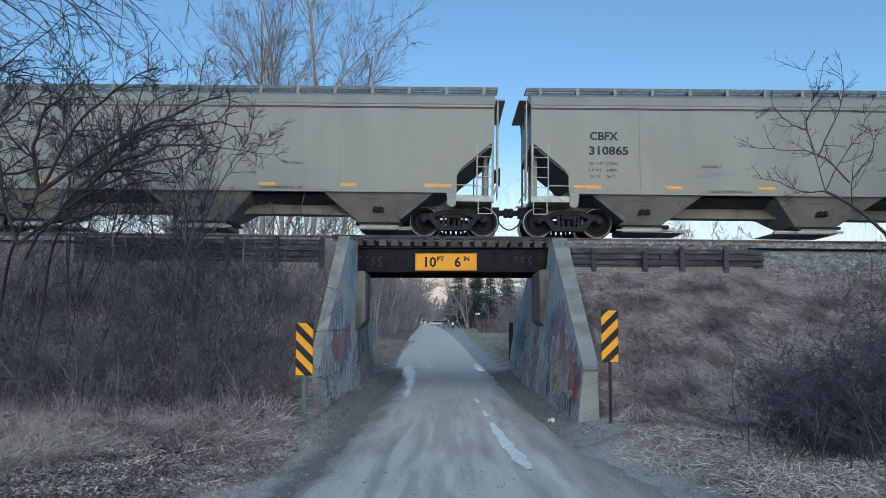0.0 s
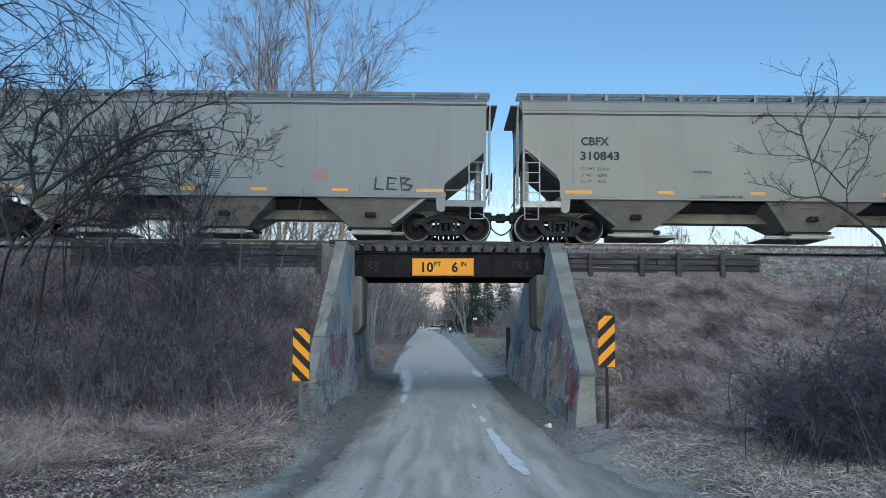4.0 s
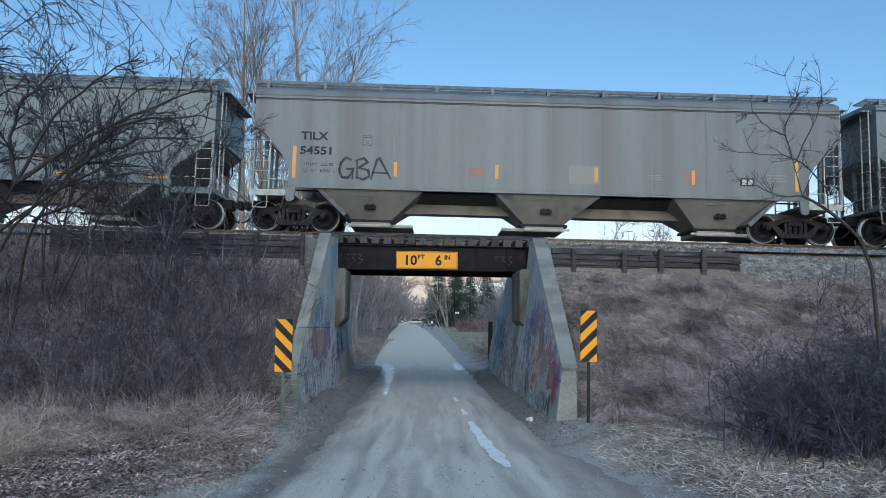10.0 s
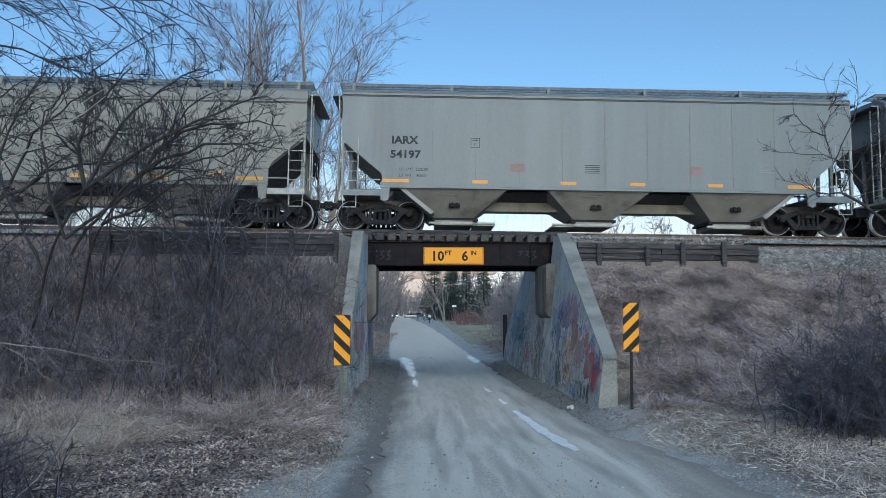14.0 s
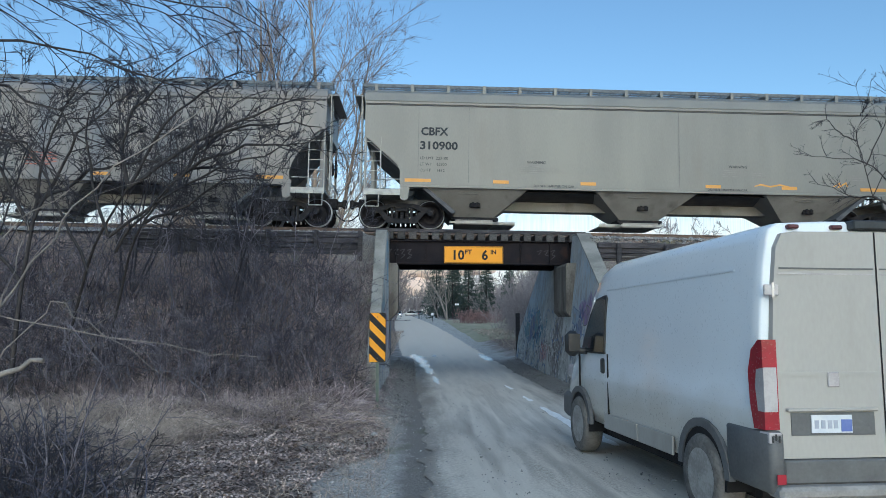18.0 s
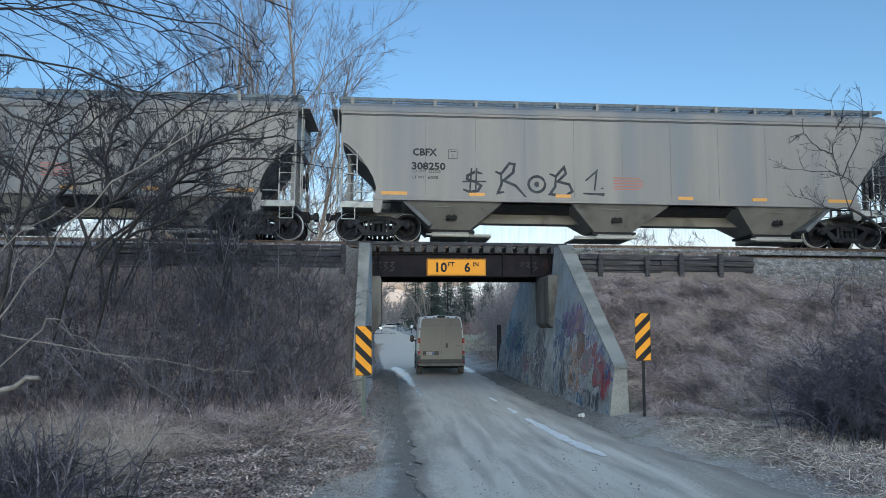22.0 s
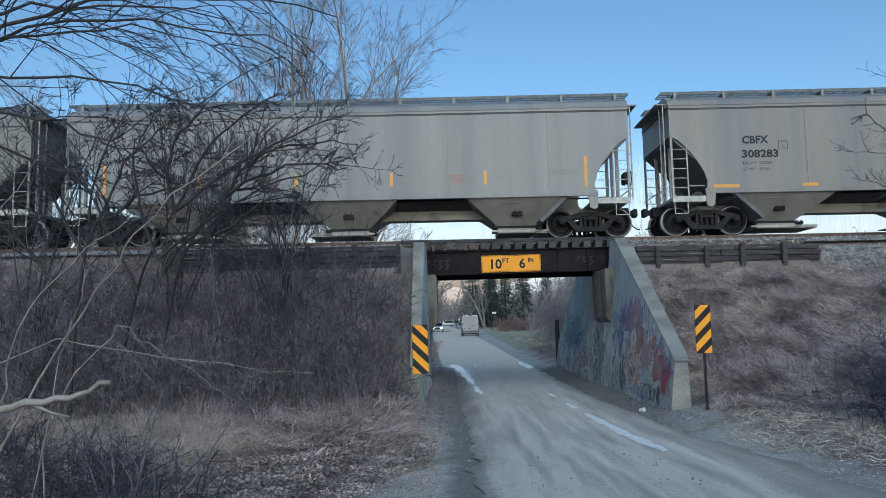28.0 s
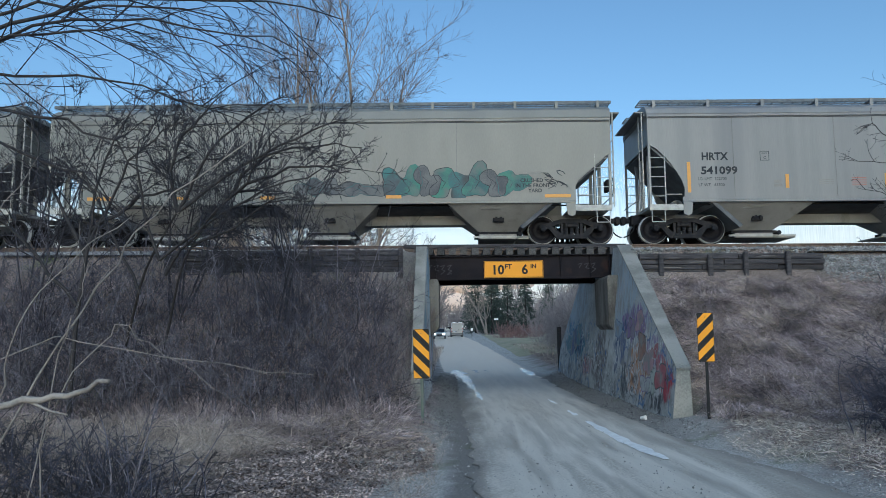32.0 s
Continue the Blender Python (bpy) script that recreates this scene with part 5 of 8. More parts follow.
def extra_gba(car, h):
    x, z = -h + 2.55, 1.50
    t = [[(x + 0.46, z + 0.62), (x + 0.24, z + 0.70), (x + 0.06, z + 0.54), (x + 0.0, z + 0.26), (x + 0.10, z + 0.06), (x + 0.34, z + 0.04), (x + 0.50, z + 0.22), (x + 0.52, z + 0.34), (x + 0.26, z + 0.33)], [(x + 0.52, z + 0.34), (x + 0.50, z + 0.02)],
         [(x + 0.66, z + 0.66), (x + 0.68, z + 0.02)], [(x + 0.58, z + 0.60), (x + 0.92, z + 0.70), (x + 1.06, z + 0.56), (x + 0.74, z + 0.38), (x + 1.10, z + 0.30), (x + 1.14, z + 0.10), (x + 0.90, z + 0.0), (x + 0.62, z + 0.08)],
         [(x + 1.20, z + 0.0), (x + 1.42, z + 0.66), (x + 1.52, z + 0.70), (x + 1.96, z + 0.02)], [(x + 1.22, z + 0.24), (x + 1.80, z + 0.22)], [(x - 0.20, z + 0.20), (x - 0.15, z + 0.20)], [(x + 2.14, z + 0.20), (x + 2.19, z + 0.20)]]
    t = [[(x + (p - x) * 0.78, z + (q - z) * 0.92) for p, q in line] for line in t]
    strokes("spray_tag", t, 0.038, SPRAY, car, "black spray-painted letters GBA")
    panel_c(car, -h + 3.35, 2.55)
    for k, x in enumerate((-3.4, -2.4, 2.9, 4.0)):
        bars("stencil", x, 1.92 if k % 2 else 1.86, (0.45,) * (5 if k % 2 else 3), 0.018, 0.04, RED_INK if k % 2 else FADED, car)
    part("repair_patch", Shape().box(0.6, 1.5, -1.555, -1.552, 1.55, 2.1), CAR_TAN, car, "pale repainted patch")
    part("notice_plate", Shape().box(h - 3.05, h - 2.62, -1.558, -1.552, 1.62, 1.86), INK, car, "black and white notice plate")
    part("notice_square", Shape().box(h - 2.99, h - 2.86, -1.561, -1.5585, 1.66, 1.82).box(h - 2.81, h - 2.68, -1.561, -1.5585, 1.66, 1.82), GALV, car)
    bars("stencil", h - 2.2, 1.95, (0.55, 0.5, 0.55), 0.03, 0.06, FADED, car)


def extra_roe(car, h):
    x, z = -h + 3.75, 1.42
    ring = [(x + 2.32 + 0.26 * math.cos(radians(q)), z + 0.36 + 0.25 * math.sin(radians(q))) for q in range(20, 381, 20)]
    dot = [(x + 2.32 + 0.045 * math.cos(radians(q)), z + 0.36 + 0.045 * math.sin(radians(q))) for q in range(0, 361, 45)]
    t = [[(x + 0.62, z + 0.66), (x + 0.40, z + 0.72), (x + 0.16, z + 0.60), (x + 0.14, z + 0.48), (x + 0.40, z + 0.40), (x + 0.58, z + 0.28), (x + 0.48, z + 0.12), (x + 0.22, z + 0.08), (x + 0.02, z + 0.16)],
         [(x + 0.28, z + 0.84), (x + 0.22, z - 0.06)], [(x + 0.44, z + 0.84), (x + 0.40, z - 0.06)], [(x + 0.0, z + 0.40), (x + 0.74, z + 0.42)],
         [(x + 1.02, z + 0.74), (x + 1.20, z + 0.66), (x + 1.46, z + 1.0), (x + 1.62, z + 0.98), (x + 1.58, z + 0.72), (x + 1.28, z + 0.46), (x + 1.66, z + 0.30), (x + 2.02, z - 0.10)], [(x + 1.20, z + 0.66), (x + 1.22, z + 0.36), (x + 1.10, z + 0.06), (x + 1.30, z + 0.10)],
         ring, dot,
         [(x + 2.72, z + 0.70), (x + 2.92, z + 0.62), (x + 3.18, z + 0.92), (x + 3.24, z + 0.72), (x + 2.98, z + 0.46), (x + 3.34, z + 0.38), (x + 3.44, z + 0.16), (x + 3.20, z + 0.0), (x + 2.74, z + 0.06), (x + 2.90, z + 0.30), (x + 2.92, z + 0.62)],
         [(x + 3.86, z + 0.50), (x + 4.22, z + 0.82), (x + 4.14, z + 0.20)], [(x + 3.78, z + 0.10), (x + 4.42, z + 0.08), (x + 4.40, z + 0.02)], [(x + 4.36, z + 0.26), (x + 4.42, z + 0.28)]]
    strokes("spray_tag", t, 0.042, SPRAY, car, "large black spray-painted tag with a dollar sign")
    panel_c(car, -h + 3.45, 2.55)
    bars("stencil", x + 4.75, 2.02, (0.85, 0.95, 0.95, 0.95, 0.8), 0.03, 0.06, RED_INK, car)
    bars("stencil", h - 2.6, 2.0, (0.35, 0.5, 0.4), 0.03, 0.06, FADED, car)


def extra_308(car, h):
    panel_c(car, -h + 3.45, 2.55)
    bars("stencil", 1.2, 2.12, (0.85, 0.95, 0.95, 0.95, 0.8), 0.03, 0.06, RED_INK, car)
    bars("stencil", h - 2.6, 2.0, (0.6, 0.7, 0.4), 0.03, 0.06, FADED, car)
    bars("stencil", h - 2.0, 1.8, (0.4, 0.4, 0.4), 0.03, 0.05, FADED, car)


def extra_hrtx(car, h):
    panel_c(car, -h + 3.55, 2.50)
    for k, x in enumerate((-3.6, -2.6, 1.6, 3.2, 4.6)):
        bars("stencil", x, 1.92 if k % 2 else 1.86, (0.45,) * (5 if k % 2 else 3), 0.018, 0.04, RED_INK if k % 2 else FADED, car)
    bars("stencil", h - 2.4, 2.0, (0.7, 0.7, 0.4), 0.03, 0.06, FADED, car)
    for x in (-h + 1.5 + 2.3, 0.9):
        bars("stencil", x, 1.78, (0.25, 0.25), 0.09, 0.03, FADED, car)


def extra_teal(car, h):
    rng = random.Random(8)
    x0 = h - 7.1
    for k in range(13):
        cx, far = x0 - 2.2 + k * 0.52, k < 5
        w, tall = rng.uniform(0.36, 0.5), rng.uniform(0.26, 0.36) * (0.8 if far else 1.25)
        cz = 1.42 + tall * 1.05
        ph = [rng.uniform(0, 6.28) for _ in range(3)]
        rim = []
        for j in range(28):
            a = 2 * math.pi * j / 28
            q = 1 + 0.24 * math.sin(2 * a + ph[0]) + 0.20 * math.sin(3 * a + ph[1]) + 0.12 * math.sin(5 * a + ph[2])
            rim.append((cx + w * q * math.cos(a), max(1.38, cz + tall * q * math.sin(a))))
        y = -1.556 - 0.0012 * (k % 4)
        fill = Shape().prism(rim[::-1], y, -1.5525)
        part("painted_letter", fill, SMOKE if far or k % 4 == 3 else (TEAL if k % 2 else SPRAY_GREEN), car, "smoky dark sprayed letter" if far else "teal sprayed letter")
        strokes("letter_outline", [rim + rim[:1], [(cx - w * 0.4, cz + tall * 0.4), (cx + w * 0.1, cz), (cx - w * 0.2, cz - tall * 0.5)]], 0.009, SPRAY if k % 3 else TEAL, car, "curved letter outline", lift=0.006)
    for row, text in enumerate(("CRUSHED", "IN THE FRONT", "YARD")):
        lettering("sprayed_words", text, 0.16, SPRAY, car, (h - 2.95 + (0.15, 0.0, 0.4)[row], -1.555, 1.86 - 0.16 * row), bold=0.004)
    tag = []
    for k in range(9):
        cx, cz = h - 1.75 + rng.uniform(-0.25, 0.3), 1.85 + rng.uniform(-0.25, 0.3)
        tag.append([(cx + 0.13 * math.cos(a * (1 + 0.2 * k)), cz + 0.13 * math.sin(a)) for a in (0.7 * j for j in range(6))])
    strokes("spray_tag", tag, 0.013, SPRAY, car, "tangled thin black tag")
    bars("stencil", h - 2.7, 2.15, (0.6, 0.4), 0.025, 0.05, FADED, car)


hl, hs = L_LONG / 2, L_SHORT / 2
flat5 = lambda h: ("flat", [-h + 1.65, -h + 4.2, -h + 6.9, h - 6.9 + 0.2, h - 4.3, h - 1.65])
tall6 = lambda h: ("tall", [-h + 1.22, -h + 4.2, -1.55, 1.4, h - 4.45, h - 1.35])
seam_b = [-hs + 2.75 + 1.32 * k for k in range(9)]
seam_c = [-hl + 2.6 + 1.55 * k for k in range(9)]
CARS = []
CARS.append(hopper_car(L_LONG, "diag", CAR_WARM, "light warm-grey covered hopper car with dark stencilled numbers", (-hl + 1.72, "CBFX", "310865", 0.345, 0.00), load_lines(-hl + 1.7, "LD LMT  223000", "LT WT    63000", "CU FT     5612"), [-hl + 3.2], flat5(hl), 1.16, extra_plain))
CARS.append(hopper_car(L_LONG, "diag", CAR_WARM, "light warm-grey covered hopper car with warning stencils", (-hl + 1.72, "CBFX", "310843", 0.345, 0.00), load_lines(-hl + 1.7, "LD LMT  223000", "LT WT    63000", "CU FT     5612"), [-hl + 1.5, 4.2], flat5(hl), 1.16, extra_plain))
CARS.append(hopper_car(L_SHORT, "wide", CAR_COOL, "pale cool-grey hopper car with panel seams and a spray tag", (-hs + 1.5, "IARX", "54160", 0.33, 0.27), load_lines(-hs + 1.75, "LD LMT. 225100", "LT WT    60900", "", 0.34), seam_b, flat5(hs), 1.9, extra_leb))
CARS.append(hopper_car(L_LONG, "curve", CAR_STEEL, "streaked grey hopper car with upright amber reflectors and black tag", (-hl + 1.40, "TILX", "54551", 0.33, 0.18), load_lines(-hl + 1.5, "LD LMT  222100", "LT WT   63900", "", 0.20), seam_c, tall6(hl), 1.62, extra_gba))
CARS.append(hopper_car(L_SHORT, "wide", CAR_COOL, "pale cool-grey hopper car with upright panel seams", (-hs + 1.5, "IARX", "54197", 0.33, 0.27), load_lines(-hs + 1.75, "LD LMT  220200", "LT WT    60800", "", 0.34), seam_b, flat5(hs), 3.0, extra_iarx))
CARS.append(hopper_car(L_LONG, "diag", CAR_WARM, "light warm-grey hopper car with an orange scribble near its sill", (-hl + 1.72, "CBFX", "310900", 0.345, 0.00), load_lines(-hl + 1.7, "LD LMT  223100", "LT WT    62900", "CU FT     5612"), [-hl + 1.65, -hl + 3.2, 1.0], flat5(hl), 1.16, extra_scrawl_orange))
CARS.append(hopper_car(L_LONG, "curve", CAR_TAN, "stained tan-grey hopper car with a large black spray tag", (-hl + 2.2, "CBFX", "308250", 0.31, 0.22), load_lines(-hl + 2.2, "LD LMT  222500", "LT WT   63500", ""), seam_c, ("flat", flat5(hl)[1]), 1.3, extra_roe))
CARS.append(hopper_car(L_LONG, "curve", CAR_TAN, "stained tan-grey hopper car with faded red stencils", (-hl + 2.2, "CBFX", "308283", 0.33, 0.10), load_lines(-hl + 2.2, "LD LMT  222700", "LT WT   63300", ""), seam_c[1:5], ("flat", flat5(hl)[1]), 1.5, extra_308))
CARS.append(hopper_car(L_LONG, "curve", CAR_PALE, "pale grey hopper car with upright amber reflectors", (-hl + 1.62, "HRTX", "541099", 0.33, 0.33), load_lines(-hl + 1.5, "LD LMT  222700", "LT WT   63300", "", 0.20), seam_c[::2], tall6(hl), 1.62, extra_hrtx))
CARS.append(hopper_car(L_LONG, "diag", CAR_WARM, "light warm-grey hopper car with a teal spray mural", (-hl + 1.72, "", "", 0.33, 0.00), [], [4.0, -2.5], ("flat", flat5(hl)[1][:-2] + [hl - 1.65]), 1.3, extra_teal))
CARS.append(hopper_car(L_LONG, "diag", CAR_WARM, "light warm-grey covered hopper car at the end of view", (-hl + 1.72, "", "", 0.33, 0.00), [], [3.0], flat5(hl), 1.16, extra_plain))
# middle of each car, metres west of the first gap between cars
GAPS = [1.945, -16.654, -33.442, -52.12, -68.969, -87.51, -106.343, -125.199, -143.887, -162.5]
CAR_MID = [GAPS[0] + 9.3] + [(a + b) / 2 for a, b in zip(GAPS, GAPS[1:])] + [GAPS[-1] - 9.3]


def run(t):
    """How far the train has rolled at t seconds."""
    return 4.58374712 * t + 7.15004789e-3 * t ** 2 - 2.21221223e-4 * t ** 3 + 7.03442133e-7 * t ** 4


def train_motions():
    for car, mid in zip(CARS, CAR_MID):
        walk(car, [(t, tilt(mid + run(t), TRACK_Y, RAIL_Z)) for t in range(0, 33)])
    step = 0.1
    rows_t = [round(step * k, 2) for k in range(int(32 / step) + 1)]
    for w, x in WHEELSETS:
        walk(w, [(t, pose(x, 0, WHEEL_R, 0, math.degrees(run(t) / WHEEL_R) % 360, 0)) for t in rows_t])

# ---- plants ----
BARK = paint("grey_bark", (0.050, 0.044, 0.044), (0.028, 0.025, 0.027), 5, 0.9, bump=0.5, stretch=(3, 3, 0.5))
TWIG = paint("dark_twig", (0.0399, 0.037, 0.0471), (0.0228, 0.022, 0.0287), 3, 0.9, island=0.35)
BRUSH = paint("brush_stem", (0.176, 0.163, 0.189), (0.0688, 0.0632, 0.0784), 2, 0.9, island=0.6)
BRUSH_DARK = paint("dark_brush_stem", (0.082, 0.0788, 0.105), (0.0394, 0.0385, 0.0546), 2, 0.9, island=0.5)
PALE_STEM = paint("pale_stem", (0.26, 0.235, 0.215), (0.15, 0.135, 0.125), 3, 0.85, island=0.3)
POPLAR = paint("poplar_bark", (0.36, 0.285, 0.225), (0.25, 0.20, 0.165), 2, 0.9, bump=0.3, stretch=(2, 2, 0.4))
POPLAR_TWIG = paint("poplar_twig", (0.19, 0.14, 0.115), (0.125, 0.098, 0.085), 2, 0.9, island=0.3)
# lightened base colour stands in for haze over the distant trees
HAZED_TWIG = paint("hazed_twig", (0.308, 0.268, 0.261), (0.216, 0.192, 0.193), 0.4, 0.95, island=0.3)
RED_TWIG = paint("red_twig", (0.28, 0.175, 0.175), (0.21, 0.135, 0.135), 2, 0.9, island=0.35)
STRAW = paint("dead_grass", (0.47, 0.395, 0.335), (0.215, 0.175, 0.15), 1.2, 0.9, island=0.45)
PALE_STRAW = paint("bleached_grass", (0.60, 0.545, 0.485), (0.33, 0.295, 0.26), 1.2, 0.9, island=0.4)
STRAW_DARK = paint("dead_weeds", (0.39, 0.327, 0.334), (0.122, 0.0989, 0.104), 1.2, 0.9, island=0.7)
LEAF = paint("fallen_leaf", (0.44, 0.355, 0.315), (0.15, 0.115, 0.102), 2, 0.8, island=0.6)
NEEDLE = paint("conifer_needles", (0.045, 0.066, 0.058), (0.07, 0.09, 0.075), 2, 0.9, island=0.4)
BALLAST_STONE = paint("ballast_pebble", (0.30, 0.295, 0.29), (0.15, 0.147, 0.145), 4, 0.9, island=0.45)
CRUMB = paint("muddy_crumbs", (0.20, 0.19, 0.18), (0.09, 0.085, 0.08), 4, 0.95, island=0.5)
STONE = paint("loose_stone", (0.38, 0.37, 0.36), (0.19, 0.185, 0.18), 4, 0.9, island=0.45)


def quick_mesh(name, verts, quads, material):
    me = bpy.data.meshes.new(name)
    nv, nq, k = len(verts), len(quads), quads.shape[1]
    me.vertices.add(nv)
    me.vertices.foreach_set("co", np.asarray(verts, np.float32).ravel())
    me.loops.add(nq * k)
    me.loops.foreach_set("vertex_index", np.asarray(quads, np.int32).ravel())
    me.polygons.add(nq)
    me.polygons.foreach_set("loop_start", np.arange(0, nq * k, k, dtype=np.int32))
    me.materials.append(material)
    me.update(calc_edges=True)
    return me


def unit(v):
    return v / np.maximum(np.linalg.norm(v, axis=-1, keepdims=True), 1e-9)


def shoots(rng, start, way, length, radius, k=5, wander=0.12, up=0.05, tip=0.25):
    """Wandering, tapering shoots: points (m, k, 3) and radii (m, k)."""
    m = len(start)
    pts, rad = np.zeros((m, k, 3)), np.zeros((m, k))
    p, d = start.astype(float), unit(way.astype(float))
    bend = rng.normal(0, wander * 0.75, (m, 3))
    for i in range(k):
        pts[:, i], rad[:, i] = p, radius * (1 - (1 - tip) * i / (k - 1))
        d = unit(d + bend + rng.normal(0, wander * 0.6, (m, 3)) + np.array([0, 0, up]))
        p = p + d * (length / (k - 1))[:, None]
    return pts, rad


def offshoots(rng, pts, rad, n, lo=0.25, hi=0.98, angle=(25, 60), frac=(0.3, 0.6), thin=0.5, shorten=0.6):
    """Where n side shoots leave each shoot, and how they set out."""
    m, k, _ = pts.shape
    u = rng.uniform(lo, hi, (m, n)) * (k - 1)
    i = np.minimum(u.astype(int), k - 2)
    f = (u - i)[..., None]
    row = np.arange(m)[:, None]
    a, b = pts[row, i], pts[row, i + 1]
    start = (a + (b - a) * f).reshape(-1, 3)
    t = unit(b - a).reshape(-1, 3)
    side = unit(np.cross(t, unit(rng.normal(0, 1, t.shape))))
    ang = np.radians(rng.uniform(*angle, len(t)))[:, None]
    way = t * np.cos(ang) + side * np.sin(ang)
    total = np.linalg.norm(np.diff(pts, axis=1), axis=-1).sum(1)
    along = (u / (k - 1))
    length = (total[:, None] * rng.uniform(*frac, (m, n)) * (1 - shorten * along)).ravel()
    r = (rad[row, i] * thin).ravel()
    return start, way, length, r


def tubes(parts, sides=3):
    """Joins shoots into vertices and quads."""
    V, Q, n0 = [], [], 0
    for pts, rad in parts:
        m, k, _ = pts.shape
        t = unit(np.gradient(pts, axis=1))
        u = unit(np.cross(t, np.array([0.31, 0.17, 0.93])))
        w = np.cross(t, u)
        a = 2 * np.pi * np.arange(sides) / sides
        ring = pts[:, :, None] + rad[:, :, None, None] * (np.cos(a)[:, None] * u[:, :, None] + np.sin(a)[:, None] * w[:, :, None])
        V.append(ring.reshape(-1, 3))
        idx = np.arange(m * k * sides).reshape(m, k, sides)
        nx = np.roll(idx, -1, axis=2)
        q = np.stack([idx[:, :-1], nx[:, :-1], nx[:, 1:], idx[:, 1:]], -1).reshape(-1, 4)
        Q.append(q + n0)
        n0 += m * k * sides
    return np.concatenate(V), np.concatenate(Q)


def tube_part(name, parts, material, parent=None, label="", sides=3, kind=""):
    v, q = tubes(parts, sides)
    ob = new(name, quick_mesh(name, v, q, material))
    if parent is not None:
        ob.parent = parent
    return tagged(ob, label, kind=kind)


def bare_tree(name, label, x, y, height, spread, seed, bark, twig, stems=1, limbs=14, limb_angle=(30, 60), lo=0.25, twig_n=(7, 6), r0=None, z=None, lean=(0, 0), wander=0.05, group="", limb_len=(0.3, 0.55),
              twig_r=0.5, up=0.06, category="tree", last=0.0035, split=False, tips=0, fan=(20, 60), limb_r=0.55):
    rng = np.random.default_rng(seed)
    z = gz(x, y) if z is None else z
    t = thing(name, label, category, group)
    r0 = r0 or height * 0.012
    way = np.tile([lean[0], lean[1], 1.0], (stems, 1)) + rng.normal(0, spread, (stems, 3)) * (stems > 1) * np.array([1, 1, 0])
    start = np.tile([x, y, z - 0.15], (stems, 1)) + rng.normal(0, 0.10, (stems, 3)) * (stems > 1) * np.array([1, 1, 0])
    trunk = shoots(rng, start, way, rng.uniform(0.85, 1.0, stems) * height, np.full(stems, r0) * rng.uniform(0.7, 1, stems), 9, wander, 0.03, 0.15)
    for k in range(stems):
        tube_part("trunk", [(trunk[0][k:k + 1], trunk[1][k:k + 1])], bark, t, sides=7)
    s, w, l, r = offshoots(rng, *trunk, limbs, lo, 0.97, limb_angle, limb_len, limb_r, 0.55)
    limb = shoots(rng, s, w, l, np.maximum(r, 0.008), 9, wander * 1.3, up, 0.2)
    if split:
        for k in range(len(limb[0])):
            tube_part("limb", [(limb[0][k:k + 1], limb[1][k:k + 1])], bark, t, sides=5)
    else:
        tube_part("limb_work", [limb], bark, t, sides=4, kind="stuff")
    s, w, l, r = offshoots(rng, *limb, twig_n[0], 0.15, 1.0, fan, (0.30, 0.65), twig_r)
    tw = shoots(rng, s, w, l, np.maximum(r, last * 1.6), 6, wander * 1.7, up, 0.3)
    s, w, l, r = offshoots(rng, *tw, twig_n[1], 0.15, 1.0, fan, (0.30, 0.7), 0.6)
    fine = shoots(rng, s, w, l, np.maximum(r, last), 4, wander * 2.0, up, 0.5)
    pieces = [tw, fine]
    if tips:
        s, w, l, r = offshoots(rng, *fine, tips, 0.1, 1.0, fan, (0.45, 0.95), 0.8)
        pieces.append(shoots(rng, s, w, l, np.maximum(r, last * 0.8), 3, wander * 2.0, up, 0.5))
    tube_part("crown", pieces, twig, t, kind="stuff")
    return t


# tall poplars behind the line
for k, (x, y, hgt, ln) in enumerate(((-10.6, 24.5, 25, 0.07), (-9.6, 24.0, 27, 0.20), (-12.2, 25.5, 23, 0.0), (-13.6, 27.0, 19, -0.05), (-8.2, 27.0, 23, 0.12), (-15.6, 26.0, 17, -0.05), (-17.6, 27.5, 17, 0.02))):
    bare_tree("poplar", "tall bare poplar with tan bark behind the railway", x, y, hgt, 0.1, 40 + k, POPLAR, POPLAR_TWIG, 1, 26, (20, 42), 0.16, (8, 6), r0=0.27, lean=(ln, 0), wander=0.04, group="poplars", limb_len=(0.36, 0.60), up=0.035, last=0.0088, z=0.0, split=True, tips=2, fan=(18, 48), limb_r=0.32)
for k, (x, y, hgt) in enumerate(((-20, 30, 21), (-25, 34, 22), (-16.5, 30, 20), (-31, 36, 23), (-37, 40, 24), (-14.5, 34, 21))):
    bare_tree("bare_tree", "bare deciduous tree behind the railway", x, y, hgt, 0.1, 60 + k, HAZED_TWIG, HAZED_TWIG, 1, 24, (25, 55), 0.3, (8, 6), r0=0.16, wander=0.05, group="trees behind the line", limb_len=(0.24, 0.4), last=0.011, z=0.0, tips=2)

# the dark crooked trees over the thicket, and the one that hangs in from the edge
def spline(points, k=12):
    """A smooth run of k points through a few (x, y, z)."""
    p = np.array(points, float)
    u = np.linspace(0, len(p) - 1, k)
    i = np.clip(u.astype(int), 0, len(p) - 2)
    f = (u - i)[:, None]
    e = np.concatenate([2 * p[:1] - p[1:2], p, 2 * p[-1:] - p[-2:-1]])
    a, b, c, d = e[i], e[i + 1], e[i + 2], e[i + 3]
    return 0.5 * (2 * b + (c - a) * f + (2 * a - 5 * b + 4 * c - d) * f ** 2 + (3 * b - a - 3 * c + d) * f ** 3)


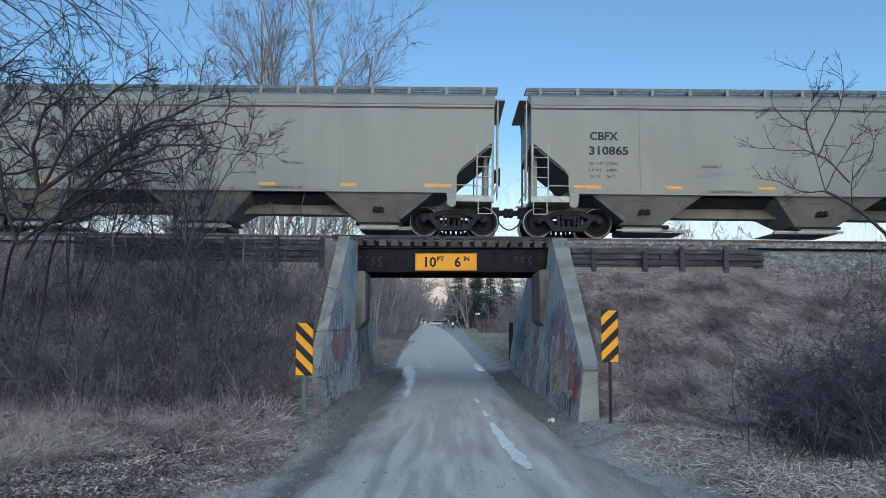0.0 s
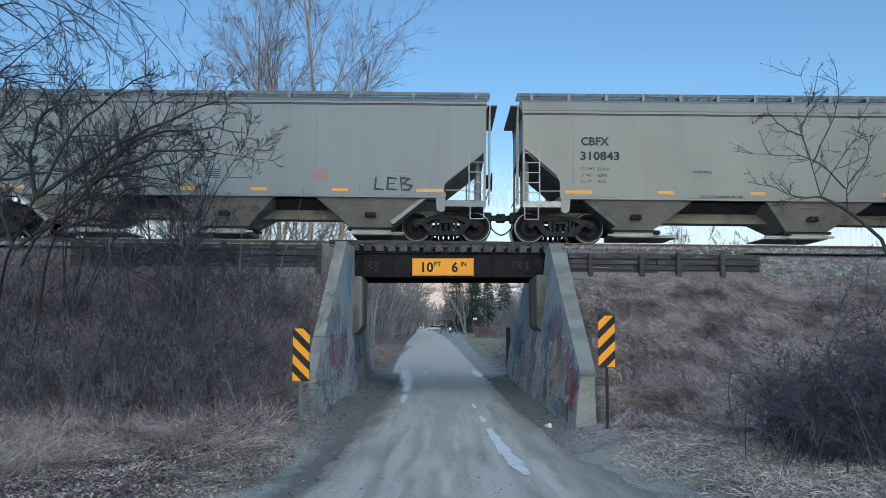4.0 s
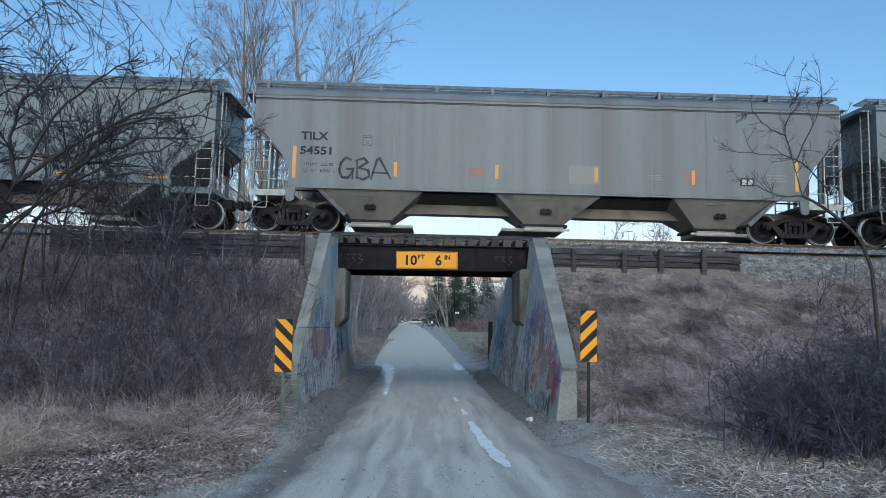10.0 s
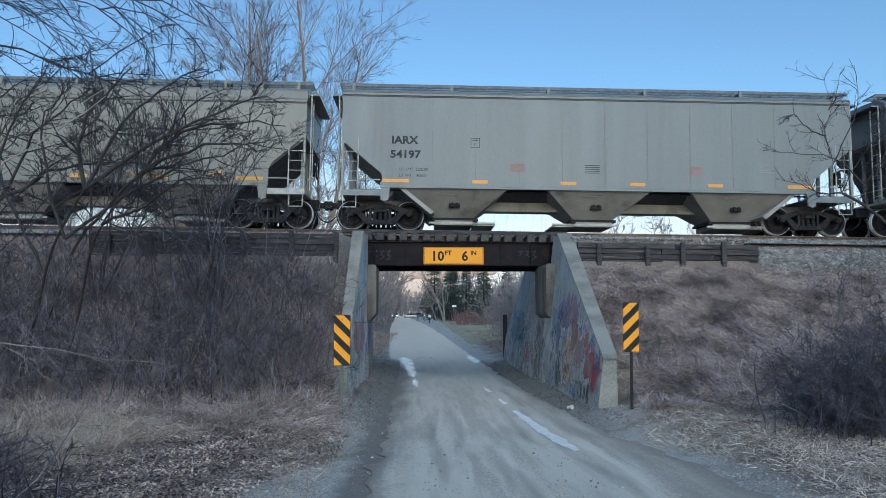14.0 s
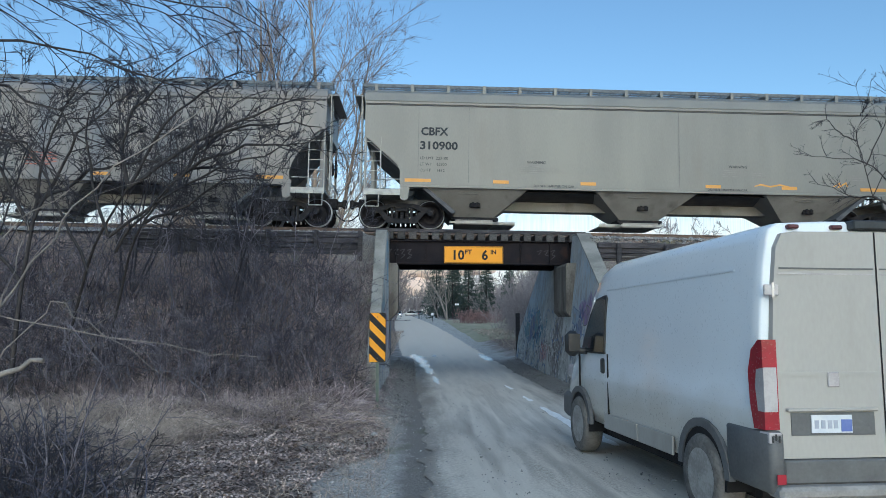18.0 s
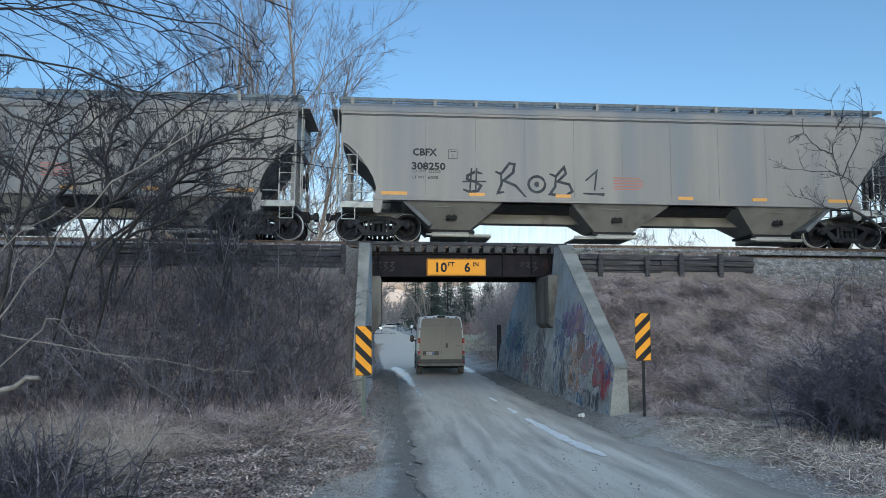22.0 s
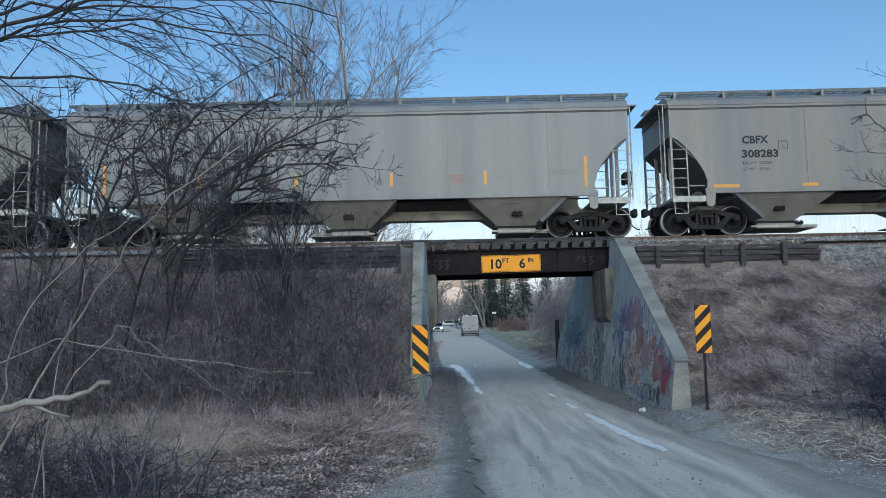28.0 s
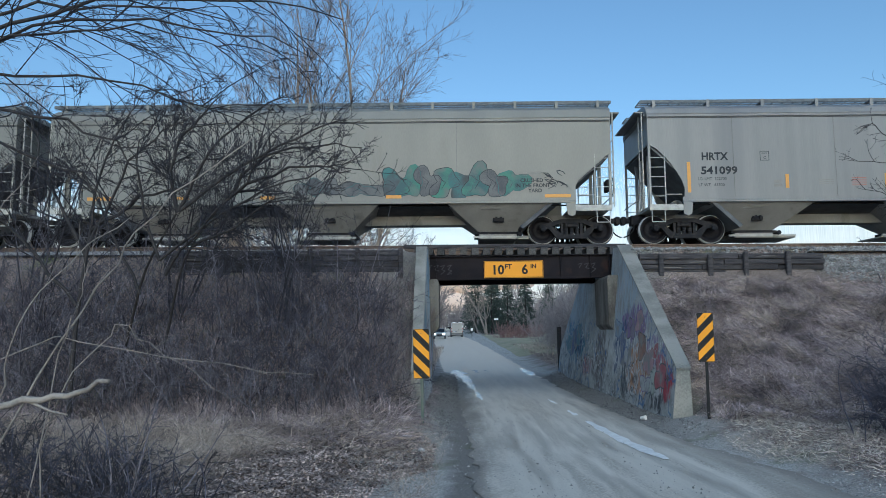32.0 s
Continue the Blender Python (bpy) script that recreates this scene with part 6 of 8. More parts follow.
def crooked_tree(label, seed, trunks, limbs, r_limb, counts, up, last, kink=0.05, fan=(28, 70), bend=0.18):
    """Trunks and limbs along given lines; the branching grows from the limbs in three orders."""
    rng = np.random.default_rng(seed)
    t = thing("crooked_tree", label, "tree", "crooked trees")
    for pts, r in trunks:
        line = spline(pts, 10)
        tube_part("trunk", [(line[None], np.linspace(r, r * 0.55, 10)[None])], BARK, t, sides=7)
    lines = np.stack([spline(q, 12) for q in limbs])
    lines[:, 1:] += np.cumsum(rng.normal(0, kink * 0.6, lines[:, 1:].shape), axis=1) * 0.5 + rng.normal(0, kink * 0.5, lines[:, 1:].shape)
    rad = np.linspace(1, 0.22, 12)[None] * (r_limb * rng.uniform(0.75, 1.2, len(limbs)))[:, None]
    for k in range(len(limbs)):
        tube_part("limb", [(lines[k:k + 1], rad[k:k + 1])], BARK, t, sides=5)
    s, w, l, r = offshoots(rng, lines, rad, counts[0], 0.12, 1.0, fan, (0.22, 0.5), 0.55, 0.45)
    a = shoots(rng, s, w, l, np.maximum(r, last * 2.2), 7, bend, up, 0.35)
    s, w, l, r = offshoots(rng, *a, counts[1], 0.12, 1.0, fan, (0.3, 0.65), 0.6)
    b = shoots(rng, s, w, l, np.maximum(r, last * 1.2), 5, bend * 1.1, up, 0.45)
    s, w, l, r = offshoots(rng, *b, counts[2], 0.1, 1.0, fan, (0.4, 0.9), 0.75)
    c = shoots(rng, s, w, l, np.maximum(r, last), 4, bend * 1.1, up, 0.6)
    tube_part("crown", [a, b, c], TWIG, t, kind="stuff")
    return t


crooked_tree("dark many-stemmed bare tree with a tangled spreading crown", 11,
             ((((-8.7, -7.3, 0.4), (-8.3, -7.5, 1.8), (-7.6, -8.4, 3.0), (-6.75, -9.1, 3.98)), 0.034), (((-7.9, -7.3, 0.4), (-7.5, -7.5, 1.9), (-6.9, -8.3, 3.2), (-6.0, -8.9, 4.15)), 0.03)),
             (((-7.05, -9.10, 3.10), (-5.92, -9.20, 3.89), (-4.58, -9.30, 4.50), (-3.30, -9.40, 4.89)), ((-6.75, -9.10, 3.97), (-5.77, -9.00, 4.76), (-4.58, -8.90, 5.37), (-3.75, -8.90, 5.67)), ((-6.75, -9.10, 3.97), (-6.22, -9.20, 4.93), (-5.40, -9.40, 5.63), (-4.72, -9.50, 5.89)),
              ((-6.00, -8.90, 4.15), (-5.33, -9.10, 4.50), (-4.27, -9.50, 4.63), (-3.52, -9.80, 4.41)), ((-6.00, -8.90, 4.15), (-5.33, -8.70, 5.02), (-4.42, -8.50, 5.28), (-3.52, -8.30, 5.24)), ((-6.52, -8.90, 3.37), (-5.70, -9.30, 3.63), (-4.95, -9.60, 4.06), (-4.12, -9.80, 4.02)),
              ((-6.75, -9.10, 3.97), (-6.83, -9.10, 4.84), (-6.45, -9.20, 5.54), (-5.92, -9.30, 5.98)), ((-7.05, -9.10, 3.10), (-7.42, -9.10, 4.24), (-7.50, -9.20, 5.11), (-7.12, -9.30, 5.71)), ((-7.39, -9.10, 2.50), (-8.02, -9.10, 3.71), (-8.47, -9.10, 4.58), (-9.07, -9.10, 5.11)), ((-6.97, -9.00, 2.84), (-6.22, -9.40, 3.63), (-5.33, -9.70, 4.50), (-4.88, -9.90, 5.11))),
             0.036, (11, 7, 2), 0.015, 0.0050, 0.045, (25, 62), 0.12)
crooked_tree("dark bare tree with drooping tangled twigs", 12,
             ((((-8.70, -8.90, 0.00), (-8.62, -8.90, 1.97), (-8.40, -8.90, 3.89)), 0.05),),
             (((-8.47, -8.90, 3.37), (-7.88, -9.00, 4.58), (-7.20, -9.10, 5.37), (-6.52, -9.20, 5.71)), ((-8.40, -8.90, 3.89), (-8.25, -8.90, 4.93), (-7.88, -8.90, 5.80), (-7.58, -8.90, 6.32)), ((-8.47, -8.90, 3.19), (-9.00, -8.90, 4.24), (-9.45, -8.90, 5.19), (-9.68, -8.90, 5.98)), ((-8.40, -8.90, 3.71), (-7.65, -8.70, 4.24), (-6.83, -8.60, 4.50), (-6.08, -8.50, 4.58)),
              ((-8.62, -8.90, 2.32), (-9.53, -9.00, 3.37), (-10.28, -9.10, 4.24), (-10.72, -9.10, 4.93))),
             0.036, (10, 7, 2), 0.0, 0.0050, 0.045, (25, 62), 0.12)
crooked_tree("bare tree with long dark boughs hanging over the verge", 13,
             ((((-10.60, -13.60, 0.20), (-10.30, -13.50, 2.20), (-9.60, -13.40, 3.90), (-8.60, -13.30, 4.90)), 0.13),),
             (((-8.60, -13.30, 4.90), (-6.94, -13.30, 5.00), (-5.52, -13.30, 4.75), (-4.33, -13.30, 4.20)), ((-8.60, -13.30, 4.90), (-6.94, -13.50, 5.50), (-5.16, -13.60, 5.50), (-3.50, -13.60, 5.15)), ((-8.60, -13.30, 4.90), (-7.06, -13.00, 5.90), (-5.04, -12.90, 6.10), (-3.14, -12.90, 5.75)), ((-9.00, -13.30, 4.50), (-7.41, -13.80, 4.50), (-5.99, -14.00, 4.15), (-5.04, -14.00, 3.50)),
              ((-8.60, -13.30, 4.90), (-7.18, -13.00, 6.30), (-5.28, -12.80, 6.70), (-3.62, -12.70, 6.50)), ((-8.80, -13.30, 4.70), (-7.18, -13.60, 5.20), (-5.63, -13.80, 5.25), (-4.21, -13.90, 4.90)), ((-8.60, -13.30, 4.90), (-7.89, -12.60, 6.20), (-6.47, -12.00, 6.60), (-4.80, -11.80, 6.30)), ((-9.60, -13.40, 3.90), (-8.13, -13.00, 4.20), (-6.70, -12.80, 3.90), (-5.87, -12.70, 3.30))),
             0.030, (11, 6, 2), -0.05, 0.0042, 0.08, (18, 52), 0.15)
bare_tree("sapling_clump", "clump of tall thin saplings on the bank", -5.9, -4.4, 5.6, 0.22, 14, TWIG, TWIG, 6, 10, (20, 50), 0.3, (7, 5), r0=0.03, wander=0.08, limb_len=(0.3, 0.5), up=0.05, last=0.0055, group="sapling clumps")
bare_tree("sapling_clump", "clump of tall thin saplings on the bank", -8.7, -4.0, 6.4, 0.22, 15, TWIG, TWIG, 6, 10, (20, 50), 0.3, (7, 5), r0=0.03, wander=0.08, limb_len=(0.3, 0.5), up=0.05, last=0.0055, group="sapling clumps")
bare_tree("sapling_clump", "clump of tall thin saplings on the bank", -12.0, -4.6, 6.8, 0.22, 16, TWIG, TWIG, 6, 10, (20, 50), 0.3, (7, 5), r0=0.03, wander=0.08, limb_len=(0.3, 0.5), up=0.05, last=0.0055, group="sapling clumps")
# small trees on the east slope
bare_tree("small_tree", "small bare tree on the embankment slope", 13.2, -2.6, 6.0, 0.20, 21, BARK, TWIG, 3, 15, (35, 75), 0.2, (8, 5), r0=0.06, wander=0.12, limb_len=(0.4, 0.7), last=0.0075, group="slope trees", split=True)
bare_tree("small_tree", "small bare tree on the embankment slope", 16.2, -3.6, 6.4, 0.2, 22, BARK, TWIG, 3, 14, (30, 70), 0.2, (8, 5), r0=0.06, wander=0.12, limb_len=(0.4, 0.65), last=0.0075, group="slope trees", split=True)
crooked_tree("small leaning bare tree beside the bramble", 23,
             ((((6.45, -10.9, 0.2), (6.30, -11.0, 1.5), (6.20, -11.0, 2.85), (5.67, -11.0, 3.42), (5.31, -11.0, 3.63)), 0.034),),
             (((5.67, -11.0, 3.42), (5.70, -11.0, 3.8), (5.95, -11.1, 4.2), (5.85, -11.2, 4.6)), ((5.31, -11.0, 3.63), (4.95, -11.0, 3.64), (4.6, -11.1, 3.76), (4.26, -11.1, 3.82)), ((5.31, -11.0, 3.63), (5.20, -11.0, 4.1), (5.08, -11.0, 4.6), (5.20, -11.0, 4.95), (5.08, -11.0, 5.45)),
              ((5.65, -11.0, 3.75), (5.25, -11.0, 4.15), (4.75, -10.9, 4.25), (4.17, -10.9, 4.30)), ((5.22, -11.0, 4.1), (5.45, -11.0, 4.55), (5.62, -11.0, 5.05), (5.60, -11.0, 5.35)), ((5.10, -11.0, 4.5), (4.85, -11.0, 4.6), (4.65, -11.0, 4.8), (4.5, -11.0, 4.75)), ((5.18, -11.0, 4.9), (5.30, -11.0, 5.1), (5.40, -11.0, 5.5)), ((5.31, -11.0, 3.63), (5.45, -11.1, 4.0), (5.75, -11.2, 4.45), (5.80, -11.2, 4.8))),
             0.0105, (9, 4, 1), 0.03, 0.0026, 0.012, (28, 60), 0.12)


def thicket(name, label, seed, places, height, lean, material, radius=0.009, side_n=7, fine_n=5, wander=0.12, kind="stuff", up=0.04, parent=None, last=0.0032):
    rng = np.random.default_rng(seed)
    xy = np.asarray(places)
    z = ground_z(xy[:, 0], xy[:, 1])
    m = len(xy)
    start = np.column_stack([xy, z - 0.05])
    way = np.column_stack([rng.normal(lean[0], 0.28, m), rng.normal(lean[1], 0.28, m), np.ones(m)])
    stem = shoots(rng, start, way, rng.uniform(0.45, 1.0, m) * height, rng.uniform(0.5, 1.3, m) * radius, 6, wander, up, 0.3)
    s, w, l, r = offshoots(rng, *stem, side_n, 0.2, 1.0, (18, 60), (0.22, 0.5), 0.6)
    a = shoots(rng, s, w, l, np.maximum(r, last * 1.3), 4, wander * 1.3, up, 0.4)
    s, w, l, r = offshoots(rng, *a, fine_n, 0.2, 1.0, (20, 60), (0.3, 0.6), 0.7)
    b = shoots(rng, s, w, l, np.maximum(r, last), 3, wander * 1.6, up, 0.5)
    v, q = tubes([stem, a, b])
    ob = new(name, quick_mesh(name, v, q, material))
    if parent is not None:
        ob.parent = parent
    return tagged(ob, label, "" if parent is not None else "brush", kind=kind)


def bush(g, name, label, group, seed, height, material, radius, side_n, fine_n, wander, up, last):
    """A bush of single canes with a tangle of finer growth round them."""
    t = thing(name, label, "bush", group)
    rng = np.random.default_rng(seed + 1000)
    few = g[:14]
    st = np.column_stack([few, ground_z(few[:, 0], few[:, 1]) - 0.05])
    wy = np.column_stack([rng.normal(0, 0.4, (len(few), 2)), np.ones(len(few))])
    c = shoots(rng, st, wy, rng.uniform(0.7, 1.1, len(few)) * height, np.full(len(few), radius * 1.3), 7, wander * 0.7, up, 0.3)
    for k in range(len(few)):
        tube_part("cane", [(c[0][k:k + 1], c[1][k:k + 1])], material, t, sides=5)
    ob = thicket("tangle", "", seed, g[14:], height, (0, 0), material, radius, side_n, fine_n, wander, "stuff", up, t, last)
    return t


def scatter(rng, n, x0, x1, y0, y1):
    return np.column_stack([rng.uniform(x0, x1, n), rng.uniform(y0, y1, n)])


rng = np.random.default_rng(77)
place = scatter(rng, 330, -15.5, -3.6, -7.6, -2.2)
thicket("brush_thicket", "dense dark bare brush on the embankment", 31, place, 2.7, (0.02, -0.18), BRUSH_DARK, 0.010, 8, 5, 0.19, last=0.0045)
place = scatter(rng, 230, -15.5, -3.4, -7.8, -3.6)
thicket("brush_canes", "long arching grey-brown canes in the brush", 39, place, 3.1, (0.16, -0.22), BRUSH, 0.014, 4, 2, 0.13, up=-0.02, last=0.0055)
place = scatter(rng, 200, -15.0, -4.6, -8.9, -6.8)
thicket("brush_thicket", "dense bare brush at the foot of the embankment", 32, place, 2.2, (0.05, -0.05), BRUSH, 0.011, 8, 5, 0.2, last=0.0045)
place = scatter(rng, 75, -12.5, -4.4, -8.0, -4.6)
thicket("tall_brush", "tall thin grey saplings in the thicket", 33, place[:46], 3.9, (0.08, -0.05), BRUSH, 0.019, 8, 5, 0.07, last=0.0055)
place = scatter(rng, 170, -4.8, -2.95, -8.0, -3.2)
thicket("low_brush", "low brown weeds beside the wing wall", 34, place, 1.5, (0.0, -0.1), BRUSH, 0.009, 6, 4, last=0.0045)
# bramble at the foot of the east slope
for k, (cx, cy, rr, n) in enumerate(((5.15, -11.2, 0.9, 130), (6.1, -10.9, 1.1, 170), (7.4, -10.6, 1.2, 170), (8.8, -9.6, 1.4, 130))):
    g = rng.normal(0, rr * 0.5, (n, 2)) + (cx, cy)
    bush(g, "bramble_bush", "dark tangled bare bramble bush", "brambles", 135 + k, (1.5, 1.75, 2.3, 2.5)[k], BRUSH_DARK, 0.010, 10, 7, 0.22, -0.06, 0.0042)
place = np.concatenate([scatter(rng, 140, 8.5, 17.0, -7.5, -2.8), scatter(rng, 40, 6.4, 10.0, -8.0, -6.0)])
thicket("slope_brush", "thin bare brush on the east slope", 38, place, 1.7, (0.0, -0.15), BRUSH, 0.010, 6, 4, last=0.006)

# pale whips close by on the west verge
whips = thing("pale_shrub", "pale arching bare stems of a roadside shrub", "bush")
r2 = np.random.default_rng(51)


def arc(points, k=18):
    """A smooth, slightly crooked shoot through a few points."""
    f = spline(points, k)
    f[1:-1] += r2.normal(0, 0.012, (k - 2, 3))
    return f[None]


STEMS = (((-5.7, -16.2, 0.2), (-5.4, -16.3, 1.31), (-5.26, -16.4, 1.8), (-4.88, -16.4, 2.33), (-4.45, -16.3, 2.7)),
         ((-5.8, -16.3, 0.2), (-5.16, -16.4, 1.32), (-4.64, -16.4, 2.13), (-4.33, -16.4, 2.61), (-3.83, -16.4, 3.02), (-3.42, -16.4, 3.34)),
         ((-6.4, -16.2, 0.25), (-5.9, -16.4, 1.3), (-5.07, -16.4, 1.71), (-4.85, -16.4, 1.77), (-4.0, -16.4, 1.6), (-3.48, -16.4, 1.53), (-3.0, -16.4, 1.48)),
         ((-5.2, -16.1, 0.2), (-5.0, -16.3, 1.2), (-4.5, -16.4, 1.83), (-4.26, -16.4, 1.75), (-3.56, -16.4, 1.28)),
         ((-5.3, -16.2, 0.2), (-4.9, -16.4, 1.6), (-4.75, -16.4, 2.18), (-4.66, -16.4, 2.5)),
         ((-6.1, -15.9, 0.25), (-5.75, -16.2, 1.5), (-5.62, -16.3, 2.5), (-5.2, -16.3, 3.2)))
stem_pts = np.concatenate([arc(q) for q in STEMS])
stem_rad = np.tile(np.linspace(0.0095, 0.0028, 18), (len(STEMS), 1)) * np.array([1.0, 1.15, 0.8, 0.75, 0.7, 1.0])[:, None]
for k in range(len(STEMS)):
    tube_part("stem", [(stem_pts[k:k + 1], stem_rad[k:k + 1])], PALE_STEM, whips, sides=6)
s, w, l, r = offshoots(r2, stem_pts, stem_rad, 4, 0.35, 0.95, (20, 50), (0.10, 0.25), 0.5)
a = shoots(r2, s, w, l, np.maximum(r, 0.003), 5, 0.1, 0.0, 0.4)
tube_part("fine_growth", [a], PALE_STEM, whips, kind="stuff")
whips.location.x = 0.2
branch = thing("broken_branch", "pale broken branch leaning out of the brush", "branch")
bp_ = arc(((-7.6, -16.0, 0.3), (-6.4, -16.2, 1.05), (-5.42, -16.4, 1.28), (-4.95, -16.4, 1.36), (-4.6, -16.4, 1.45)))
tube_part("bough", [(bp_, np.linspace(0.040, 0.017, 18)[None])], PALE_STEM, branch, sides=8)
tube_part("side_shoot", [(np.array([[[-5.2, -16.4, 1.31], [-5.0, -16.45, 1.24], [-4.85, -16.5, 1.22]]]), np.array([[0.012, 0.010, 0.007]]))], PALE_STEM, branch, sides=5)
branch.location.x = 0.28
low = thing("low_shrub", "low crooked bare shrub in the verge grass", "bush")
r6 = np.random.default_rng(52)
base = np.array([[-4.3, -17.8], [-4.15, -17.9], [-4.4, -17.6], [-4.0, -17.7], [-4.6, -17.3], [-4.2, -17.4]]) + (-0.45, 2.3)
st = np.column_stack([base, ground_z(base[:, 0], base[:, 1])])
wy = np.array([[0.2, 0, 1.0], [0.7, 0, 1.0], [-0.2, 0.1, 1.0], [0.9, 0.1, 0.8], [0.1, 0.1, 1.0], [0.4, 0.0, 0.9]])
ls = shoots(r6, st, wy, np.array([1.1, 1.25, 1.1, 1.1, 1.4, 1.3]), np.full(6, 0.011), 8, 0.16, 0.0, 0.3)
for k in range(6):
    tube_part("stem", [(ls[0][k:k + 1], ls[1][k:k + 1])], BRUSH, low, sides=5)
s, w, l, r = offshoots(r6, *ls, 9, 0.2, 1.0, (25, 65), (0.2, 0.5), 0.6)
a = shoots(r6, s, w, l, np.maximum(r, 0.003), 5, 0.15, 0.0, 0.4)
tube_part("fine_growth", [a], BRUSH, low, kind="stuff")


for k, (cx, cy, n) in enumerate(((-5.1, -15.0, 70), (-5.9, -14.2, 70), (-6.9, -13.6, 70), (-4.7, -15.7, 50))):
    g = np.random.default_rng(90 + k).normal(0, 0.42, (n, 2)) + (cx, cy)
    bush(g, "verge_bush", "low dark tangle of bare twigs on the verge", "verge bushes", 70 + k, 0.95, BRUSH_DARK if k % 2 else TWIG, 0.007, 7, 5, 0.22, -0.06, 0.0028)


def blades(name, label, seed, xy, length, width, flat, material, lean=(0, 0), category="grass", chaos=0.5):
    """Bent grass blades: two quads each."""
    rng = np.random.default_rng(seed)
    m = len(xy)
    z = ground_z(xy[:, 0], xy[:, 1])
    p0 = np.column_stack([xy, z - 0.01])
    d = np.column_stack([rng.normal(lean[0], chaos, m), rng.normal(lean[1], chaos, m), np.full(m, 1.0 - flat)])
    d = unit(d)
    L = (length * rng.uniform(0.5, 1.25, m))[:, None]
    p1 = p0 + d * L * 0.55
    d2 = unit(d + np.column_stack([rng.normal(lean[0] * 0.5, 0.25, m), rng.normal(lean[1] * 0.5, 0.25, m), np.full(m, -0.35)]))
    p2 = p1 + d2 * L * 0.45
    p2[:, 2] = np.maximum(p2[:, 2], ground_z(p2[:, 0], p2[:, 1]) + 0.01)
    side = unit(np.cross(d, rng.normal(0, 1, (m, 3)))) * (width * rng.uniform(0.6, 1.3, m))[:, None]
    v = np.stack([p0 - side, p0 + side, p1 + side * 0.8, p1 - side * 0.8, p2 + side * 0.15, p2 - side * 0.15], 1).reshape(-1, 3)
    b = np.arange(m)[:, None] * 6
    q = np.concatenate([b + np.array([0, 1, 2, 3]), b + np.array([3, 2, 4, 5])])
    return tagged(new(name, quick_mesh(name, v, q, material)), label, category, kind="stuff")


rng = np.random.default_rng(99)
def tussocks(name, label, seed, n, each, area, size, width, material, down=0.9):
    """Clumps of long dead grass combed down the slope: each clump's blades leave one root together."""
    r = np.random.default_rng(seed)
    c = scatter(r, n, *area)
    turn = r.normal(0.2, 0.75, n)
    m = n * each
    root = np.repeat(c, each, 0) + r.normal(0, 0.05, (m, 2))
    head = np.repeat(np.column_stack([np.sin(turn) * 0.8 + 0.25, -np.abs(np.cos(turn)) * down]), each, 0) + r.normal(0, 0.38, (m, 2))
    big = np.repeat(r.uniform(0.6, 1.3, n), each)
    L = (size * big * r.uniform(0.5, 1.2, m))[:, None]
    p0 = np.column_stack([root, ground_z(root[:, 0], root[:, 1]) - 0.01])
    lift = np.repeat(r.uniform(0.04, 0.20, n), each) * r.uniform(0.3, 1.2, m)
    mid = root + head * L * 0.5
    p1 = np.column_stack([mid, ground_z(mid[:, 0], mid[:, 1]) + lift * big])
    end = root + head * L * 1.05 + r.normal(0, 0.03, (m, 2))
    p2 = np.column_stack([end, ground_z(end[:, 0], end[:, 1]) + 0.015 + 0.05 * r.uniform(0, 1, m)])
    side = unit(np.cross(p2 - p0, r.normal(0, 1, (m, 3)))) * (width * r.uniform(0.6, 1.4, m))[:, None]
    v = np.stack([p0 - side, p0 + side, p1 + side * 0.85, p1 - side * 0.85, p2 + side * 0.2, p2 - side * 0.2], 1).reshape(-1, 3)
    b = np.arange(m)[:, None] * 6
    q = np.concatenate([b + np.array([0, 1, 2, 3]), b + np.array([3, 2, 4, 5])])
    return tagged(new(name, quick_mesh(name, v, q, material)), label, "grass", kind="stuff")


tussocks("dead_grass", "brown tussocks of dead grass combed down the east slope", 1, 2700, 24, (3.1, 17.0, -8.4, -2.3), 0.42, 0.0046, STRAW_DARK)
tussocks("dead_grass", "pale tussocks of dead grass on the east slope", 2, 1000, 22, (3.1, 15.0, -8.6, -2.2), 0.42, 0.0042, STRAW)
xy = scatter(rng, 14000, 3.1, 16.0, -8.4, -2.1)
blades("dead_grass", "matted dead grass on the east slope", 13, xy, 0.25, 0.006, 0.7, STRAW_DARK, (0.0, -0.35), chaos=1.0)
xy = np.concatenate([scatter(rng, 42000, 2.4, 11.0, -17.0, -7.5)])
blades("verge_grass", "short dead grass on the east verge", 3, xy[xy[:, 0] > 2.8 + 0.4 * np.sin(xy[:, 1] * 1.3) + rng.normal(0, 0.15, len(xy))], 0.16, 0.0042, 0.6, PALE_STRAW, chaos=0.9)
xy = scatter(rng, 15000, 3.2, 13.0, -17.0, -7.6)
blades("matted_grass", "brown matted dead grass on the east verge", 10, xy[xy[:, 0] > 3.5 + 0.4 * np.sin(xy[:, 1] * 1.1)], 0.24, 0.005, 0.75, STRAW_DARK, (0, -0.1), chaos=1.0)
xy = scatter(rng, 20000, -12.0, -2.0, -18.0, -7.2)
keep = (np.sin(xy[:, 0] * 1.9 + 0.6 * xy[:, 1]) + np.cos(xy[:, 1] * 1.4 - 0.7 * xy[:, 0]) + rng.normal(0, 0.6, len(xy)) + 2.2 * (xy[:, 0] > -3.1) - 0.9 * (xy[:, 1] < -13.5)) > 0.9
blades("dead_grass", "pale dead grass on the west verge", 4, xy[keep], 0.17, 0.0032, 0.45, STRAW)
